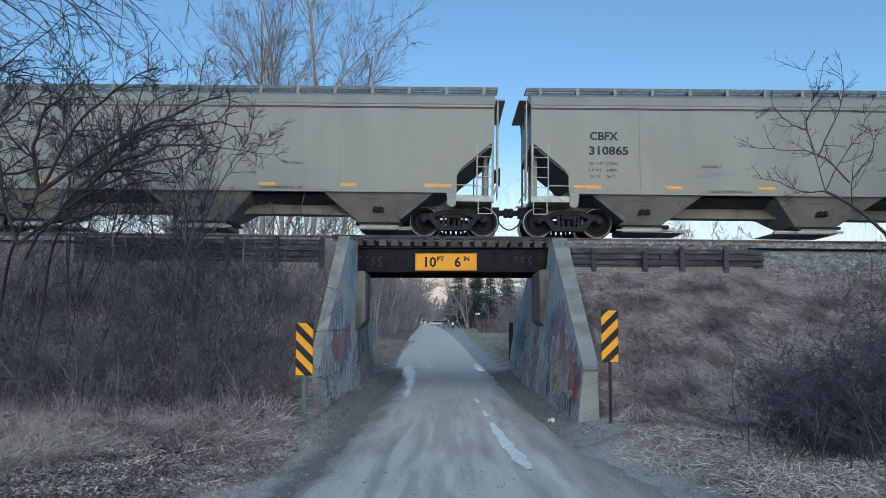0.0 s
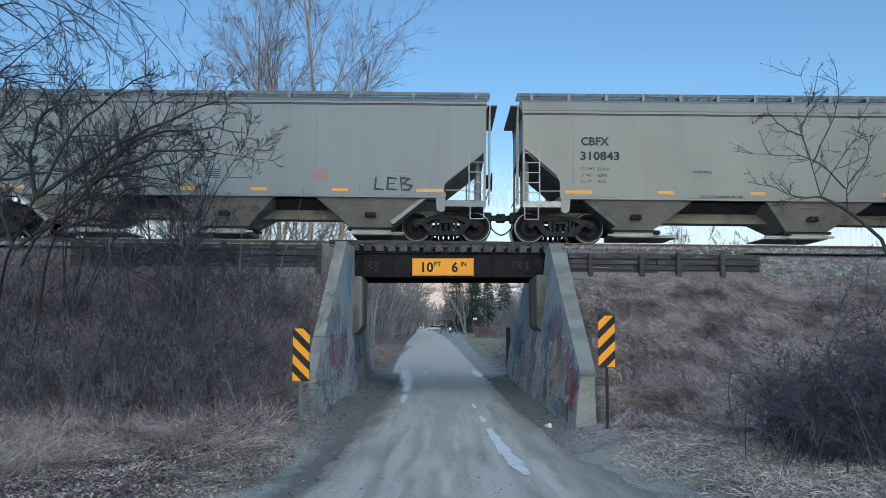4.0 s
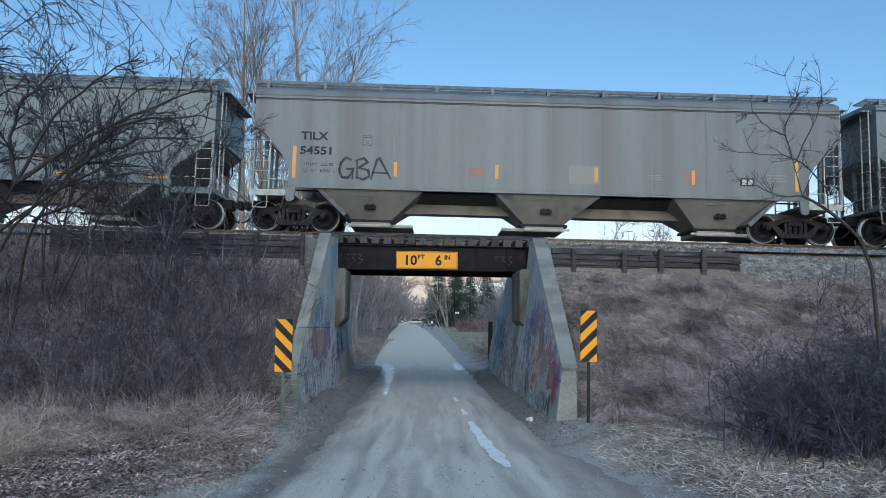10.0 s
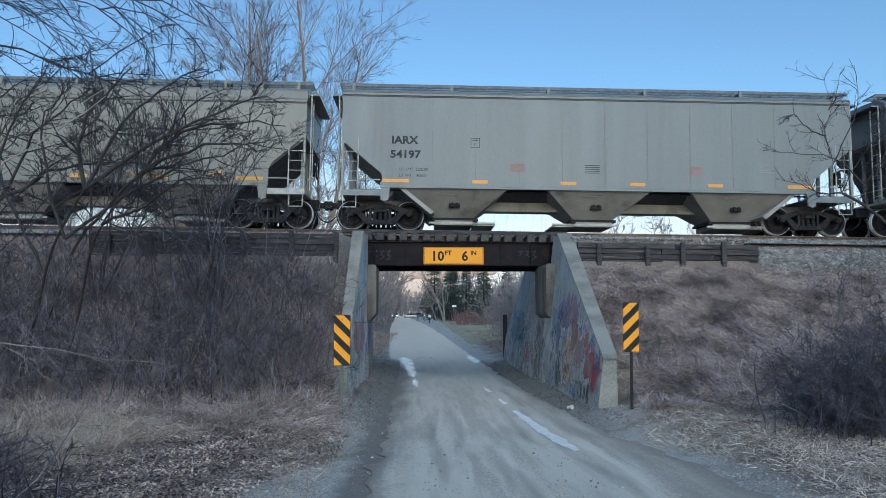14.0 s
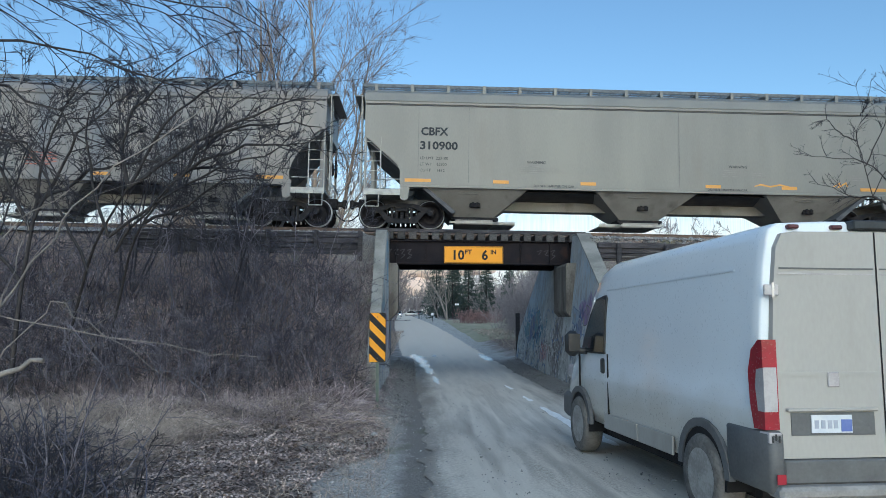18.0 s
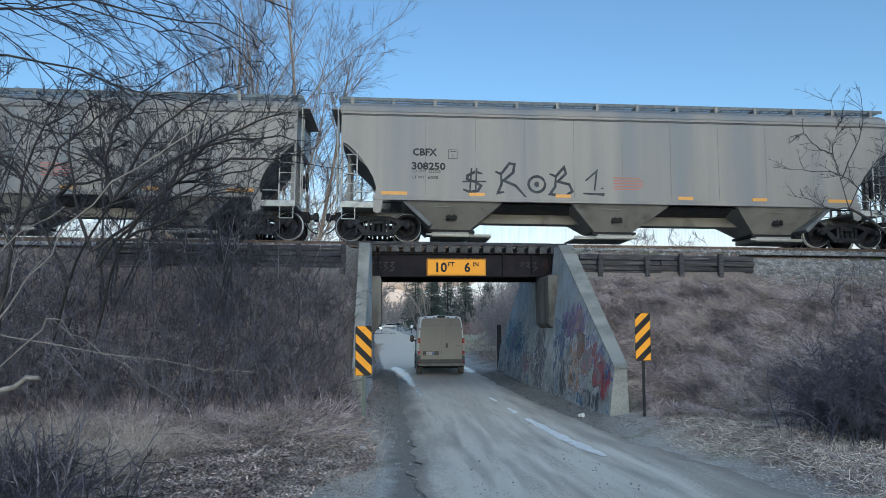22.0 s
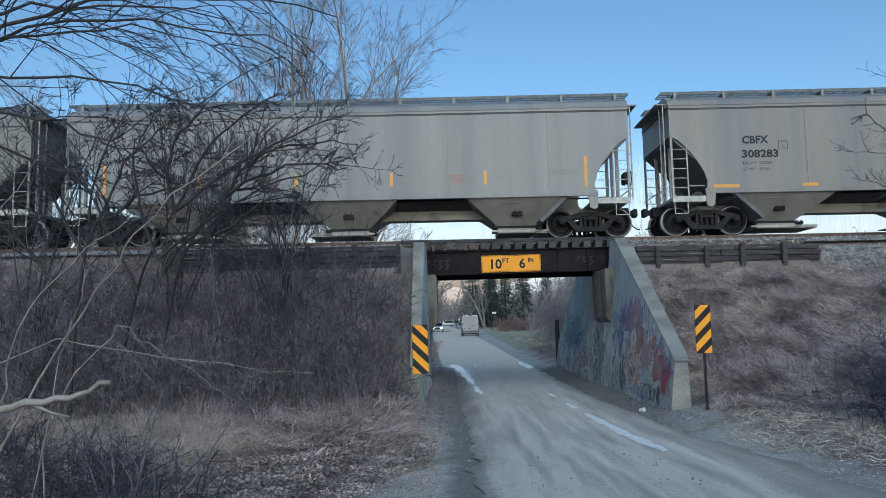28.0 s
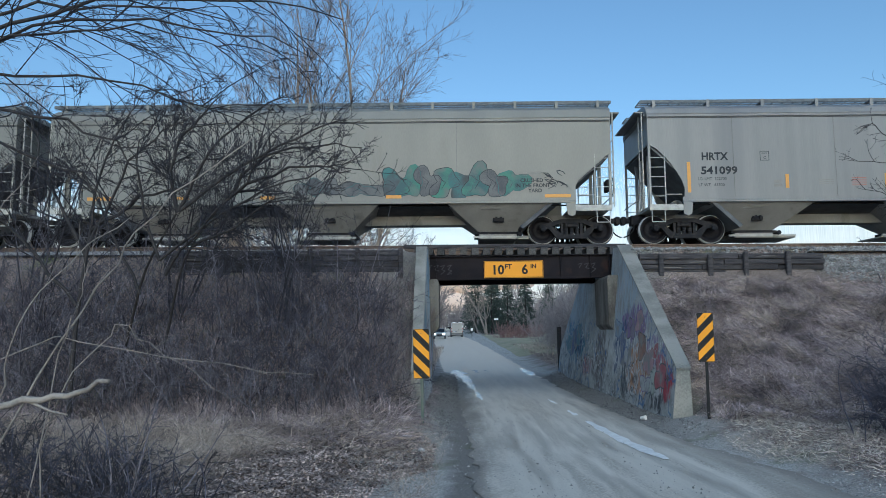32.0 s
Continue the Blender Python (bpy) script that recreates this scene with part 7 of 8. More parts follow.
xy = np.concatenate([rng.normal(0, 0.55, (1000, 2)) + c for c in ((-6.4, -11.9), (-7.4, -11.4), (-5.7, -11.2), (-5.4, -12.3), (-6.0, -12.6), (-6.3, -10.6), (-7.0, -10.2), (-5.2, -10.4), (-6.6, -12.9), (-4.0, -9.6), (-8.2, -11.9), (-8.6, -10.8))] * 1)
blades("tall_grass", "tall pale tufts of dead grass", 5, xy, 0.44, 0.0034, 0.5, STRAW, chaos=0.8)
tussocks("dead_grass", "brown tussocks of dead grass at the foot of the west bank", 14, 260, 24, (-11.0, -2.7, -10.8, -6.6), 0.5, 0.0045, STRAW_DARK, 0.5)
tussocks("dead_grass", "straw-coloured tussocks on the west verge", 15, 110, 26, (-9.0, -5.0, -13.0, -9.0), 0.42, 0.0035, STRAW, 0.3)
xy = scatter(rng, 20000, -14.0, -2.75, -8.5, -2.3)
blades("dead_weeds", "brown dead weeds under the brush", 6, xy, 0.5, 0.0055, 0.3, STRAW_DARK, (0, -0.4))
xy = scatter(rng, 16000, -13.0, -2.6, -10.6, -6.2)
xy = xy[(np.sin(xy[:, 0] * 1.7 + 1.0) + np.cos(xy[:, 1] * 2.1 + xy[:, 0]) + rng.normal(0, 0.5, len(xy))) > -0.5]
blades("matted_weeds", "tangled reddish-brown dead weeds at the foot of the bank", 8, xy, 0.5, 0.005, 0.7, STRAW_DARK, (0.15, -0.2), chaos=0.9)
xy = scatter(rng, 6000, -9.5, -2.4, -16.5, -6.4)
blades("bent_straw", "pale bent straws lying over the leaf litter", 12, xy, 0.26, 0.0042, 0.85, STRAW, chaos=1.0)
xy = scatter(rng, 2600, -9.5, -2.6, -11.2, -6.4)
blades("matted_weeds", "pale bent grass among the dead weeds", 9, xy, 0.5, 0.004, 0.7, STRAW, (0.2, -0.2), chaos=0.8)
xy = np.concatenate([scatter(rng, 5000, -9.0, -3.0, 10.5, 45.0), scatter(rng, 6000, 3.0, 14.0, 10.5, 45.0)])
blades("far_grass", "dead grass beyond the bridge", 7, xy, 0.35, 0.014, 0.3, STRAW)


def leaf_litter(seed, xy, size):
    rng = np.random.default_rng(seed)
    m = len(xy)
    c = np.column_stack([xy, ground_z(xy[:, 0], xy[:, 1]) + rng.uniform(0.005, 0.035, m)])
    a = rng.uniform(0, 6.283, m)
    u = np.column_stack([np.cos(a), np.sin(a), rng.normal(0, 0.35, m)]) * (size * rng.uniform(0.6, 1.3, m))[:, None]
    w = np.column_stack([-np.sin(a), np.cos(a), rng.normal(0, 0.35, m)]) * (size * 0.55 * rng.uniform(0.7, 1.2, m))[:, None]
    up = np.array([0, 0, 1.0]) * (size * rng.uniform(0.1, 0.5, m))[:, None]
    v = np.stack([c - u, c - w + up, c + u, c + w + up, c - u * 0.1 - up * 0.2], 1)[:, :4].reshape(-1, 3)
    b = np.arange(m)[:, None] * 4
    return v, b + np.array([0, 1, 2, 3])


xy = np.concatenate([scatter(rng, 95000, -11.0, -2.1, -18.5, -7.0), scatter(rng, 9000, -14.0, -3.3, -9.0, -3.0)])
v, q = leaf_litter(3, xy[(xy[:, 0] < -2.3 + 0.4 * np.sin(xy[:, 1]))], 0.025)
tagged(new("leaf_litter", quick_mesh("leaf_litter", v, q, LEAF)), "curled brown fallen leaves on the west verge", "leaves", kind="stuff")
xy = scatter(rng, 26000, 2.9, 13.0, -16.5, -3.0)
v, q = leaf_litter(4, xy, 0.022)
tagged(new("leaf_litter", quick_mesh("leaf_litter", v, q, LEAF)), "brown fallen leaves on the east slope", "leaves", kind="stuff")


def stones(name, label, seed, xyz, size, material):
    rng = np.random.default_rng(seed)
    m = len(xyz)
    d = np.array([[1, 0, 0], [0, 1, 0], [-1, 0, 0], [0, -1, 0], [0, 0, 0.8], [0, 0, -0.8]], float)
    a = rng.uniform(0, 6.283, m)
    ca, sa = np.cos(a), np.sin(a)
    s = (size * rng.lognormal(0, 0.45, m))[:, None, None] * rng.uniform(0.6, 1.3, (m, 6, 1))
    o = d[None] * s
    rot = np.stack([o[..., 0] * ca[:, None] - o[..., 1] * sa[:, None], o[..., 0] * sa[:, None] + o[..., 1] * ca[:, None], o[..., 2]], -1)
    v = (xyz[:, None] + rot).reshape(-1, 3)
    f = np.array([[0, 1, 4], [1, 2, 4], [2, 3, 4], [3, 0, 4], [1, 0, 5], [2, 1, 5], [3, 2, 5], [0, 3, 5]])
    q = (np.arange(m)[:, None, None] * 6 + f[None]).reshape(-1, 3)
    return tagged(new(name, quick_mesh(name, v, q, material)), label, "gravel", kind="stuff")


def on_ground(xy, lift=0.0):
    return np.column_stack([xy, ground_z(xy[:, 0], xy[:, 1]) + lift])


sd = rng.choice([-1, 1], 9000)
xy = np.column_stack([np.where(sd > 0, rng.normal(2.75, 0.35, 9000), rng.normal(-2.35, 0.25, 9000)), rng.uniform(-19, -5.5, 9000)])
stones("verge_gravel", "pale gravel along the road edges", 1, on_ground(xy, 0.0), 0.009, STONE)
xy = np.concatenate([scatter(rng, 2200, -2.5, -1.75, -9, 9), scatter(rng, 2200, 1.8, 2.6, -9, 9)])
stones("bank_gravel", "grey stones and crumbs along the wall feet", 4, on_ground(xy, 0.003), 0.012, CRUMB)
xy = scatter(rng, 500, -2.6, -2.3, -9.0, 2.0)
blades("bank_weeds", "dead weeds along the wall foot", 11, xy, 0.22, 0.004, 0.4, STRAW_DARK, chaos=0.8)
xy = np.concatenate([scatter(rng, 3000, -2.0, 2.6, -19, -6), scatter(rng, 500, -1.7, 1.8, -6, 6)])
stones("road_gravel", "loose small stones on the road", 2, np.column_stack([xy, road_z(xy[:, 1]) + 0.02]), 0.007, STONE)
xy = np.concatenate([scatter(rng, 15000, 3.3, 19.0, -1.75, -0.15), scatter(rng, 9000, 8.5, 19.0, -3.2, -0.9), scatter(rng, 4000, -10.0, -3.3, -1.75, -0.15)])
zz = np.maximum(ground_z(xy[:, 0], xy[:, 1]), np.interp(xy[:, 1], [-0.75, -0.2], [4.02, 4.19]) * (xy[:, 1] > -0.75) - GRADE * xy[:, 0] * (xy[:, 1] > -0.75))
stones("ballast_stones", "crushed grey ballast stones spilling down the bank", 3, np.column_stack([xy, zz + 0.008]), 0.025, BALLAST_STONE)


# ---- beyond the bridge ----
def far_z(y):
    return float(road_z(y))


r3 = random.Random(5)
for k in range(34):
    y = 16 + k * 5.2 + r3.uniform(-2, 2)
    x = -(5.0 + r3.uniform(0, 7) + 0.02 * y)
    bare_tree("roadside_tree", "bare roadside tree beyond the bridge", x, y, r3.uniform(8, 15), 0.1, 200 + k, HAZED_TWIG, HAZED_TWIG, 1, 13, (25, 60), 0.2, (5, 4), r0=r3.uniform(0.09, 0.17), wander=0.07, group="roadside trees", last=0.026, z=far_z(y))
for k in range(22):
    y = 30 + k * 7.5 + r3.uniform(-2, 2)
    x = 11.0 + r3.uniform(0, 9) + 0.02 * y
    bare_tree("roadside_tree", "bare roadside tree beyond the bridge", x, y, r3.uniform(8, 14), 0.1, 300 + k, HAZED_TWIG, HAZED_TWIG, 1, 13, (25, 60), 0.2, (5, 4), r0=r3.uniform(0.09, 0.17), wander=0.07, group="roadside trees", last=0.026, z=far_z(y))
bare_tree("pale_tree", "pale forked bare tree on the lawn", 3.3, 104, 15, 0.2, 401, PALE_STEM, PALE_STEM, 2, 14, (25, 55), 0.2, (6, 4), r0=0.24, wander=0.07, last=0.018, z=far_z(104))
bare_tree("pale_tree", "slender pale tree on the lawn", 2.1, 112, 9, 0.2, 402, PALE_STEM, PALE_STEM, 1, 9, (25, 60), 0.3, (5, 4), r0=0.16, wander=0.09, last=0.018, z=far_z(112), lean=(-0.15, 0))


def conifer(x, y, height, seed):
    rng = np.random.default_rng(seed)
    t = thing("conifer", "dark green conifer beyond the lawn", "tree", "conifers")
    z = far_z(y)
    tube_part("trunk", [(np.array([[[x, y, z - 0.2], [x, y, z + height * 0.5], [x, y, z + height]]]), np.array([[0.22, 0.14, 0.02]]))], BARK, t, sides=6)
    n = 420
    h = rng.uniform(0.04, 1, n)
    a = rng.uniform(0, 6.283, n)
    st = np.column_stack([np.full(n, x), np.full(n, y), z + h * height])
    wy = np.column_stack([np.cos(a), np.sin(a), np.full(n, 0.05)])
    b = shoots(rng, st, wy, (1 - h) * height * 0.24 + 0.3, np.full(n, 0.03), 4, 0.06, -0.05, 0.4)
    s, w, l, r = offshoots(rng, *b, 7, 0.2, 1, (30, 70), (0.25, 0.5), 1.3)
    tube_part("crown", [b, shoots(rng, s, w, l, np.full(len(s), 0.055), 3, 0.1, -0.05, 0.3)], NEEDLE, t, kind="stuff")


for k, (x, y, hgt) in enumerate(((2.0, 128, 15), (5.2, 124, 14), (8.0, 118, 12), (10.9, 112, 12), (14.4, 105, 11), (18.4, 98, 11), (6.4, 140, 16))):
    conifer(x, y, hgt, 500 + k)
for k, (x, y) in enumerate(((4.6, 72), (6.5, 71), (8.2, 70))):
    g = r2.normal(0, 0.75, (70, 2)) + (x, y)
    bush(g, "red_shrub", "reddish bare dogwood shrub on the lawn", "red shrubs", 600 + k, 2.4, RED_TWIG, 0.02, 7, 5, 0.15, 0.04, 0.012)
g = np.concatenate([scatter(r2, 230, 5.6, 14.0, 20.0, 50.0), scatter(r2, 70, 4.8, 8.0, 13.0, 24.0)])
thicket("roadside_brush", "grey bare brush beyond the bridge", 610, g, 5.6, (-0.05, 0), HAZED_TWIG, 0.03, 8, 6, 0.1, last=0.012)
g = np.concatenate([scatter(r2, 190, 4.4, 8.0, 13.5, 27.0), scatter(r2, 110, 5.0, 9.5, 20.0, 38.0)])
thicket("roadside_brush", "dense grey brush at the road side beyond the bridge", 612, g, 3.9, (-0.12, 0), HAZED_TWIG, 0.018, 9, 7, 0.14, last=0.0075)
g = scatter(r2, 120, -11.0, -4.6, 16.0, 60.0)
thicket("roadside_brush", "brown bare brush beside the far road", 611, g, 2.0, (0.05, 0), HAZED_TWIG, 0.025, 7, 5, 0.1, last=0.013)
LAWN = paint("winter_lawn", (0.24, 0.235, 0.145), (0.33, 0.30, 0.215), 0.5, 0.95, bump=0.3, fine=12)
lx, ly = np.linspace(1.6, 13.0, 16), np.linspace(22, 104, 42)
tagged(new("lawn", sheet("lawn", lx, ly, lambda X, Y: ground_z(X, Y) + 0.05 - 0.4 * np.clip((2.1 - X) / 0.5, 0, 1) - 0.4 * np.clip((26 - Y) / 4, 0, 1), LAWN)), "dull green winter lawn beside the far road", "lawn", kind="structure")
g = np.concatenate([scatter(r2, 120, -34, -5.5, 60, 150), scatter(r2, 180, -40, -9.0, 150, 300), scatter(r2, 70, -12.0, -6.3, 55, 120)])
thicket("roadside_wood", "brown bare woodland along the far road", 620, g, 13.0, (0, 0), HAZED_TWIG, 0.12, 9, 7, 0.07, last=0.045)
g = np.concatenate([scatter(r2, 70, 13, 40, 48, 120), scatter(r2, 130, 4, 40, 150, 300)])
thicket("roadside_wood", "grey bare woodland along the far road", 621, g, 12.0, (0, 0), HAZED_TWIG, 0.12, 9, 7, 0.07, last=0.045)
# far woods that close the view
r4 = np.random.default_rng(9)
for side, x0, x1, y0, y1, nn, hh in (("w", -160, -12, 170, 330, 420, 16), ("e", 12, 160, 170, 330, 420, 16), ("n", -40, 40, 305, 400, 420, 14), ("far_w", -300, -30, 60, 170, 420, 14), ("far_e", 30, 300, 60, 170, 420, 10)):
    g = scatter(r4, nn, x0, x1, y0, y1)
    thicket("far_woods", "hazy bare woods in the distance", 700 + len(side), g, hh, (0, 0), HAZED_TWIG, 0.22, 8, 6, 0.08, last=0.09)
for k in range(26):
    x, y = r3.uniform(8, 75), r3.uniform(95, 150)
    if k < 16:
        conifer(x + 18, y, r3.uniform(8.5, 12.5), 520 + k)
bare_tree("skyline_tree", "distant bare tree on the skyline", 33, 70, 13, 0.1, 650, HAZED_TWIG, HAZED_TWIG, 1, 16, (25, 55), 0.3, (6, 5), r0=0.15, last=0.02, z=1.0)
bare_tree("skyline_tree", "distant bare tree on the skyline", 22, 66, 12, 0.1, 651, HAZED_TWIG, HAZED_TWIG, 1, 16, (25, 55), 0.3, (6, 5), r0=0.15, last=0.02, z=1.0)

# low evening clouds far off to the north
# the sunset glow on the clouds is painted in as their base colour
CLOUD = paint("pink_cloud", (0.703, 0.564, 0.475), (0.666, 0.53, 0.462), 0.004, 1.0, fine=0.02)
r5 = random.Random(3)
for k, (x, z, w, hgt) in enumerate(((-40, 70, 300, 34), (30, 112, 260, 30), (-180, 88, 240, 30), (178, 285, 60, 9), (200, 300, 50, 6))):
    sh = Shape()
    for j in range(9):
        cx = x + (j - 4) * w / 9 + r5.uniform(-5, 5)
        ww, hh = w / 7 * r5.uniform(0.8, 1.3), hgt * (1 - abs(j - 4) / 6) * r5.uniform(0.6, 1.0)
        rings = [[(cx + ww * math.sin(a) * math.cos(b), 1800 + 20 * math.sin(a) * math.sin(b), z + hh * math.cos(a)) for b in (2 * math.pi * i / 14 for i in range(14))] for a in (0.15 + 2.84 * i / 8 for i in range(9))]
        sh.loft(rings)
    tagged(part("cloud", sh, CLOUD, smooth=True), "low pink evening cloud bank", "cloud", "clouds", "structure")


def haze_cloud():
    """Thin white cloud that fades upwards, far off along the northern horizon."""
    m = bpy.data.materials.new("thin_cloud")
    m.use_nodes = True
    n, l = m.node_tree.nodes, m.node_tree.links
    bsdf = n["Principled BSDF"]
    bsdf.inputs["Base Color"].default_value, bsdf.inputs["Roughness"].default_value = (0.93, 0.89, 0.86, 1), 1.0
    bsdf.inputs["Specular IOR Level"].default_value = 0.0
    co = n.new("ShaderNodeTexCoord").outputs["Object"]
    mp = n.new("ShaderNodeMapping")
    mp.inputs["Scale"].default_value = (0.0012, 1, 0.012)
    l.new(co, mp.inputs[0])
    t = n.new("ShaderNodeTexNoise")
    t.inputs["Scale"].default_value, t.inputs["Detail"].default_value = 1.0, 4.0
    l.new(mp.outputs[0], t.inputs["Vector"])
    sep = n.new("ShaderNodeSeparateXYZ")
    l.new(co, sep.inputs[0])
    add = n.new("ShaderNodeMath")
    add.operation = "MULTIPLY_ADD"
    l.new(t.outputs["Fac"], add.inputs[0])
    add.inputs[1].default_value = 160.0
    l.new(sep.outputs["Z"], add.inputs[2])
    r = n.new("ShaderNodeMapRange")
    r.interpolation_type = "SMOOTHSTEP"
    r.inputs["From Min"].default_value, r.inputs["From Max"].default_value = 640.0, 180.0
    r.inputs["To Max"].default_value = 0.85
    l.new(add.outputs[0], r.inputs["Value"])
    l.new(r.outputs[0], bsdf.inputs["Alpha"])
    xs, zs = np.linspace(-2600, 2600, 40), np.linspace(-40, 640, 8)
    X, Z = np.meshgrid(xs, zs)
    Y = 2000 - 0.00018 * X * X
    v = np.stack([X, Y, Z], -1).reshape(-1, 3)
    i, j = np.meshgrid(np.arange(39), np.arange(7))
    a = (j * 40 + i).ravel()
    return quick_mesh("cloud_haze", v, np.stack([a, a + 1, a + 41, a + 40], -1), m)


tagged(new("cloud_haze", haze_cloud()), "thin white cloud low along the horizon", "cloud", kind="structure")

# ---- vehicles ----
VAN_WHITE = paint("van_white", (0.80, 0.83, 0.86), (0.75, 0.775, 0.80), 1.5, 0.3, spread=0.3, coat=0.6)
VAN_DUSTY = paint("van_dusty", (0.385, 0.37, 0.342), (0.325, 0.312, 0.288), 1.4, 0.6, spread=0.3, dirt=(0.27, 0.25, 0.215), dirt_at=0.55, stretch=(1, 1, 0.4))
VAN_TRIM = paint("dusty_black_trim", (0.135, 0.135, 0.135), (0.085, 0.085, 0.086), 4, 0.6, spread=0.3)
VAN_BLACK = paint("black_plastic", (0.02, 0.021, 0.023), (0.03, 0.031, 0.033), 4, 0.4)
MIRROR = paint("mirror_glass", (0.035, 0.04, 0.048), (0.03, 0.034, 0.04), 2, 0.12)
RUBBER = paint("dusty_rubber", (0.16, 0.15, 0.138), (0.10, 0.093, 0.085), 8, 0.9, bump=0.2)
VAN_STEP = paint("dusty_step", (0.30, 0.29, 0.275), (0.22, 0.21, 0.20), 4, 0.7)
RIM = paint("steel_rim", (0.33, 0.32, 0.305), (0.22, 0.21, 0.195), 6, 0.55)
GLASS = paint("dark_glass", (0.012, 0.014, 0.016), (0.02, 0.022, 0.024), 2, 0.08, spec=0.8)
LAMP_RED = paint("red_lamp", (0.33, 0.02, 0.035), (0.26, 0.02, 0.03), 5, 0.25, coat=0.5)
LAMP_CLEAR = paint("clear_lamp", (0.46, 0.43, 0.43), (0.38, 0.355, 0.355), 5, 0.25, coat=0.5)
MARKER_RED = paint("dark_red_lamp", (0.10, 0.02, 0.025), (0.07, 0.018, 0.02), 5, 0.3)
PLATE = paint("plate_white", (0.62, 0.64, 0.66), (0.55, 0.58, 0.62), 9, 0.5)
PLATE_INK = paint("plate_ink", (0.33, 0.35, 0.42), (0.38, 0.40, 0.46), 9, 0.5)
PLATE_BLUE = paint("plate_blue", (0.10, 0.14, 0.38), (0.14, 0.18, 0.42), 9, 0.5)
HEADLIGHT = glow("headlight_on", (1.0, 0.95, 0.82), 14.0)


def dusted(m, low, high, colour):
    """Road dust thrown up on the lower part of a painted flank, thinning out between two heights."""
    n, l = m.node_tree.nodes, m.node_tree.links
    base = n["Principled BSDF"].inputs["Base Color"]
    was = base.links[0].from_socket
    co = n.new("ShaderNodeTexCoord").outputs["Object"]
    t, sep, add, r, mix = n.new("ShaderNodeTexNoise"), n.new("ShaderNodeSeparateXYZ"), n.new("ShaderNodeMath"), n.new("ShaderNodeMapRange"), n.new("ShaderNodeMix")
    t.inputs["Scale"].default_value, t.inputs["Detail"].default_value = 1.6, 6.0
    l.new(co, t.inputs["Vector"]), l.new(co, sep.inputs[0])
    add.operation = "MULTIPLY_ADD"
    l.new(t.outputs["Fac"], add.inputs[0]), l.new(sep.outputs["Z"], add.inputs[2])
    add.inputs[1].default_value = 0.4
    r.inputs["From Min"].default_value, r.inputs["From Max"].default_value = high + 0.2, low + 0.2
    r.inputs["To Max"].default_value = 0.85
    l.new(add.outputs[0], r.inputs["Value"])
    mix.data_type = "RGBA"
    mix.inputs["B"].default_value = (*colour, 1)
    l.new(was, mix.inputs["A"]), l.new(r.outputs[0], mix.inputs["Factor"]), l.new(mix.outputs["Result"], base)
    return m


dusted(VAN_WHITE, 0.75, 1.12, (0.46, 0.43, 0.37))


def wheel_part(parent, r, w, name="wheel"):
    tyre = part(name, Shape().disc((0, 0, 0), "x", ((-w / 2, r * 0.66), (-w / 2, r * 0.93), (-w / 2 + 0.03, r), (w / 2 - 0.03, r), (w / 2, r * 0.93), (w / 2, r * 0.66)), 28, False), RUBBER, parent, smooth=True)
    part("rim", Shape().disc((0, 0, 0), "x", ((-w / 2 - 0.002, r * 0.665), (-w / 2 + 0.028, r * 0.60), (-w / 2 + 0.022, r * 0.34), (-w / 2 - 0.002, r * 0.26), (-w / 2 - 0.006, r * 0.12), (w / 2 + 0.006, r * 0.12), (w / 2 + 0.002, r * 0.26), (w / 2 - 0.022, r * 0.34), (w / 2 - 0.028, r * 0.60), (w / 2 + 0.002, r * 0.665)), 20), RIM, tyre, "dusty steel rim")
    hub = Shape()
    for k in range(8):
        a = 2 * math.pi * k / 8
        for sx in (-1, 1):
            hub.disc((sx * (w / 2 - 0.018), 0.46 * r * math.cos(a), 0.46 * r * math.sin(a)), "x", ((-0.012, 0.024), (0.012, 0.024)), 8)
    part("vent_holes", hub, VAN_BLACK, tyre)
    return tyre


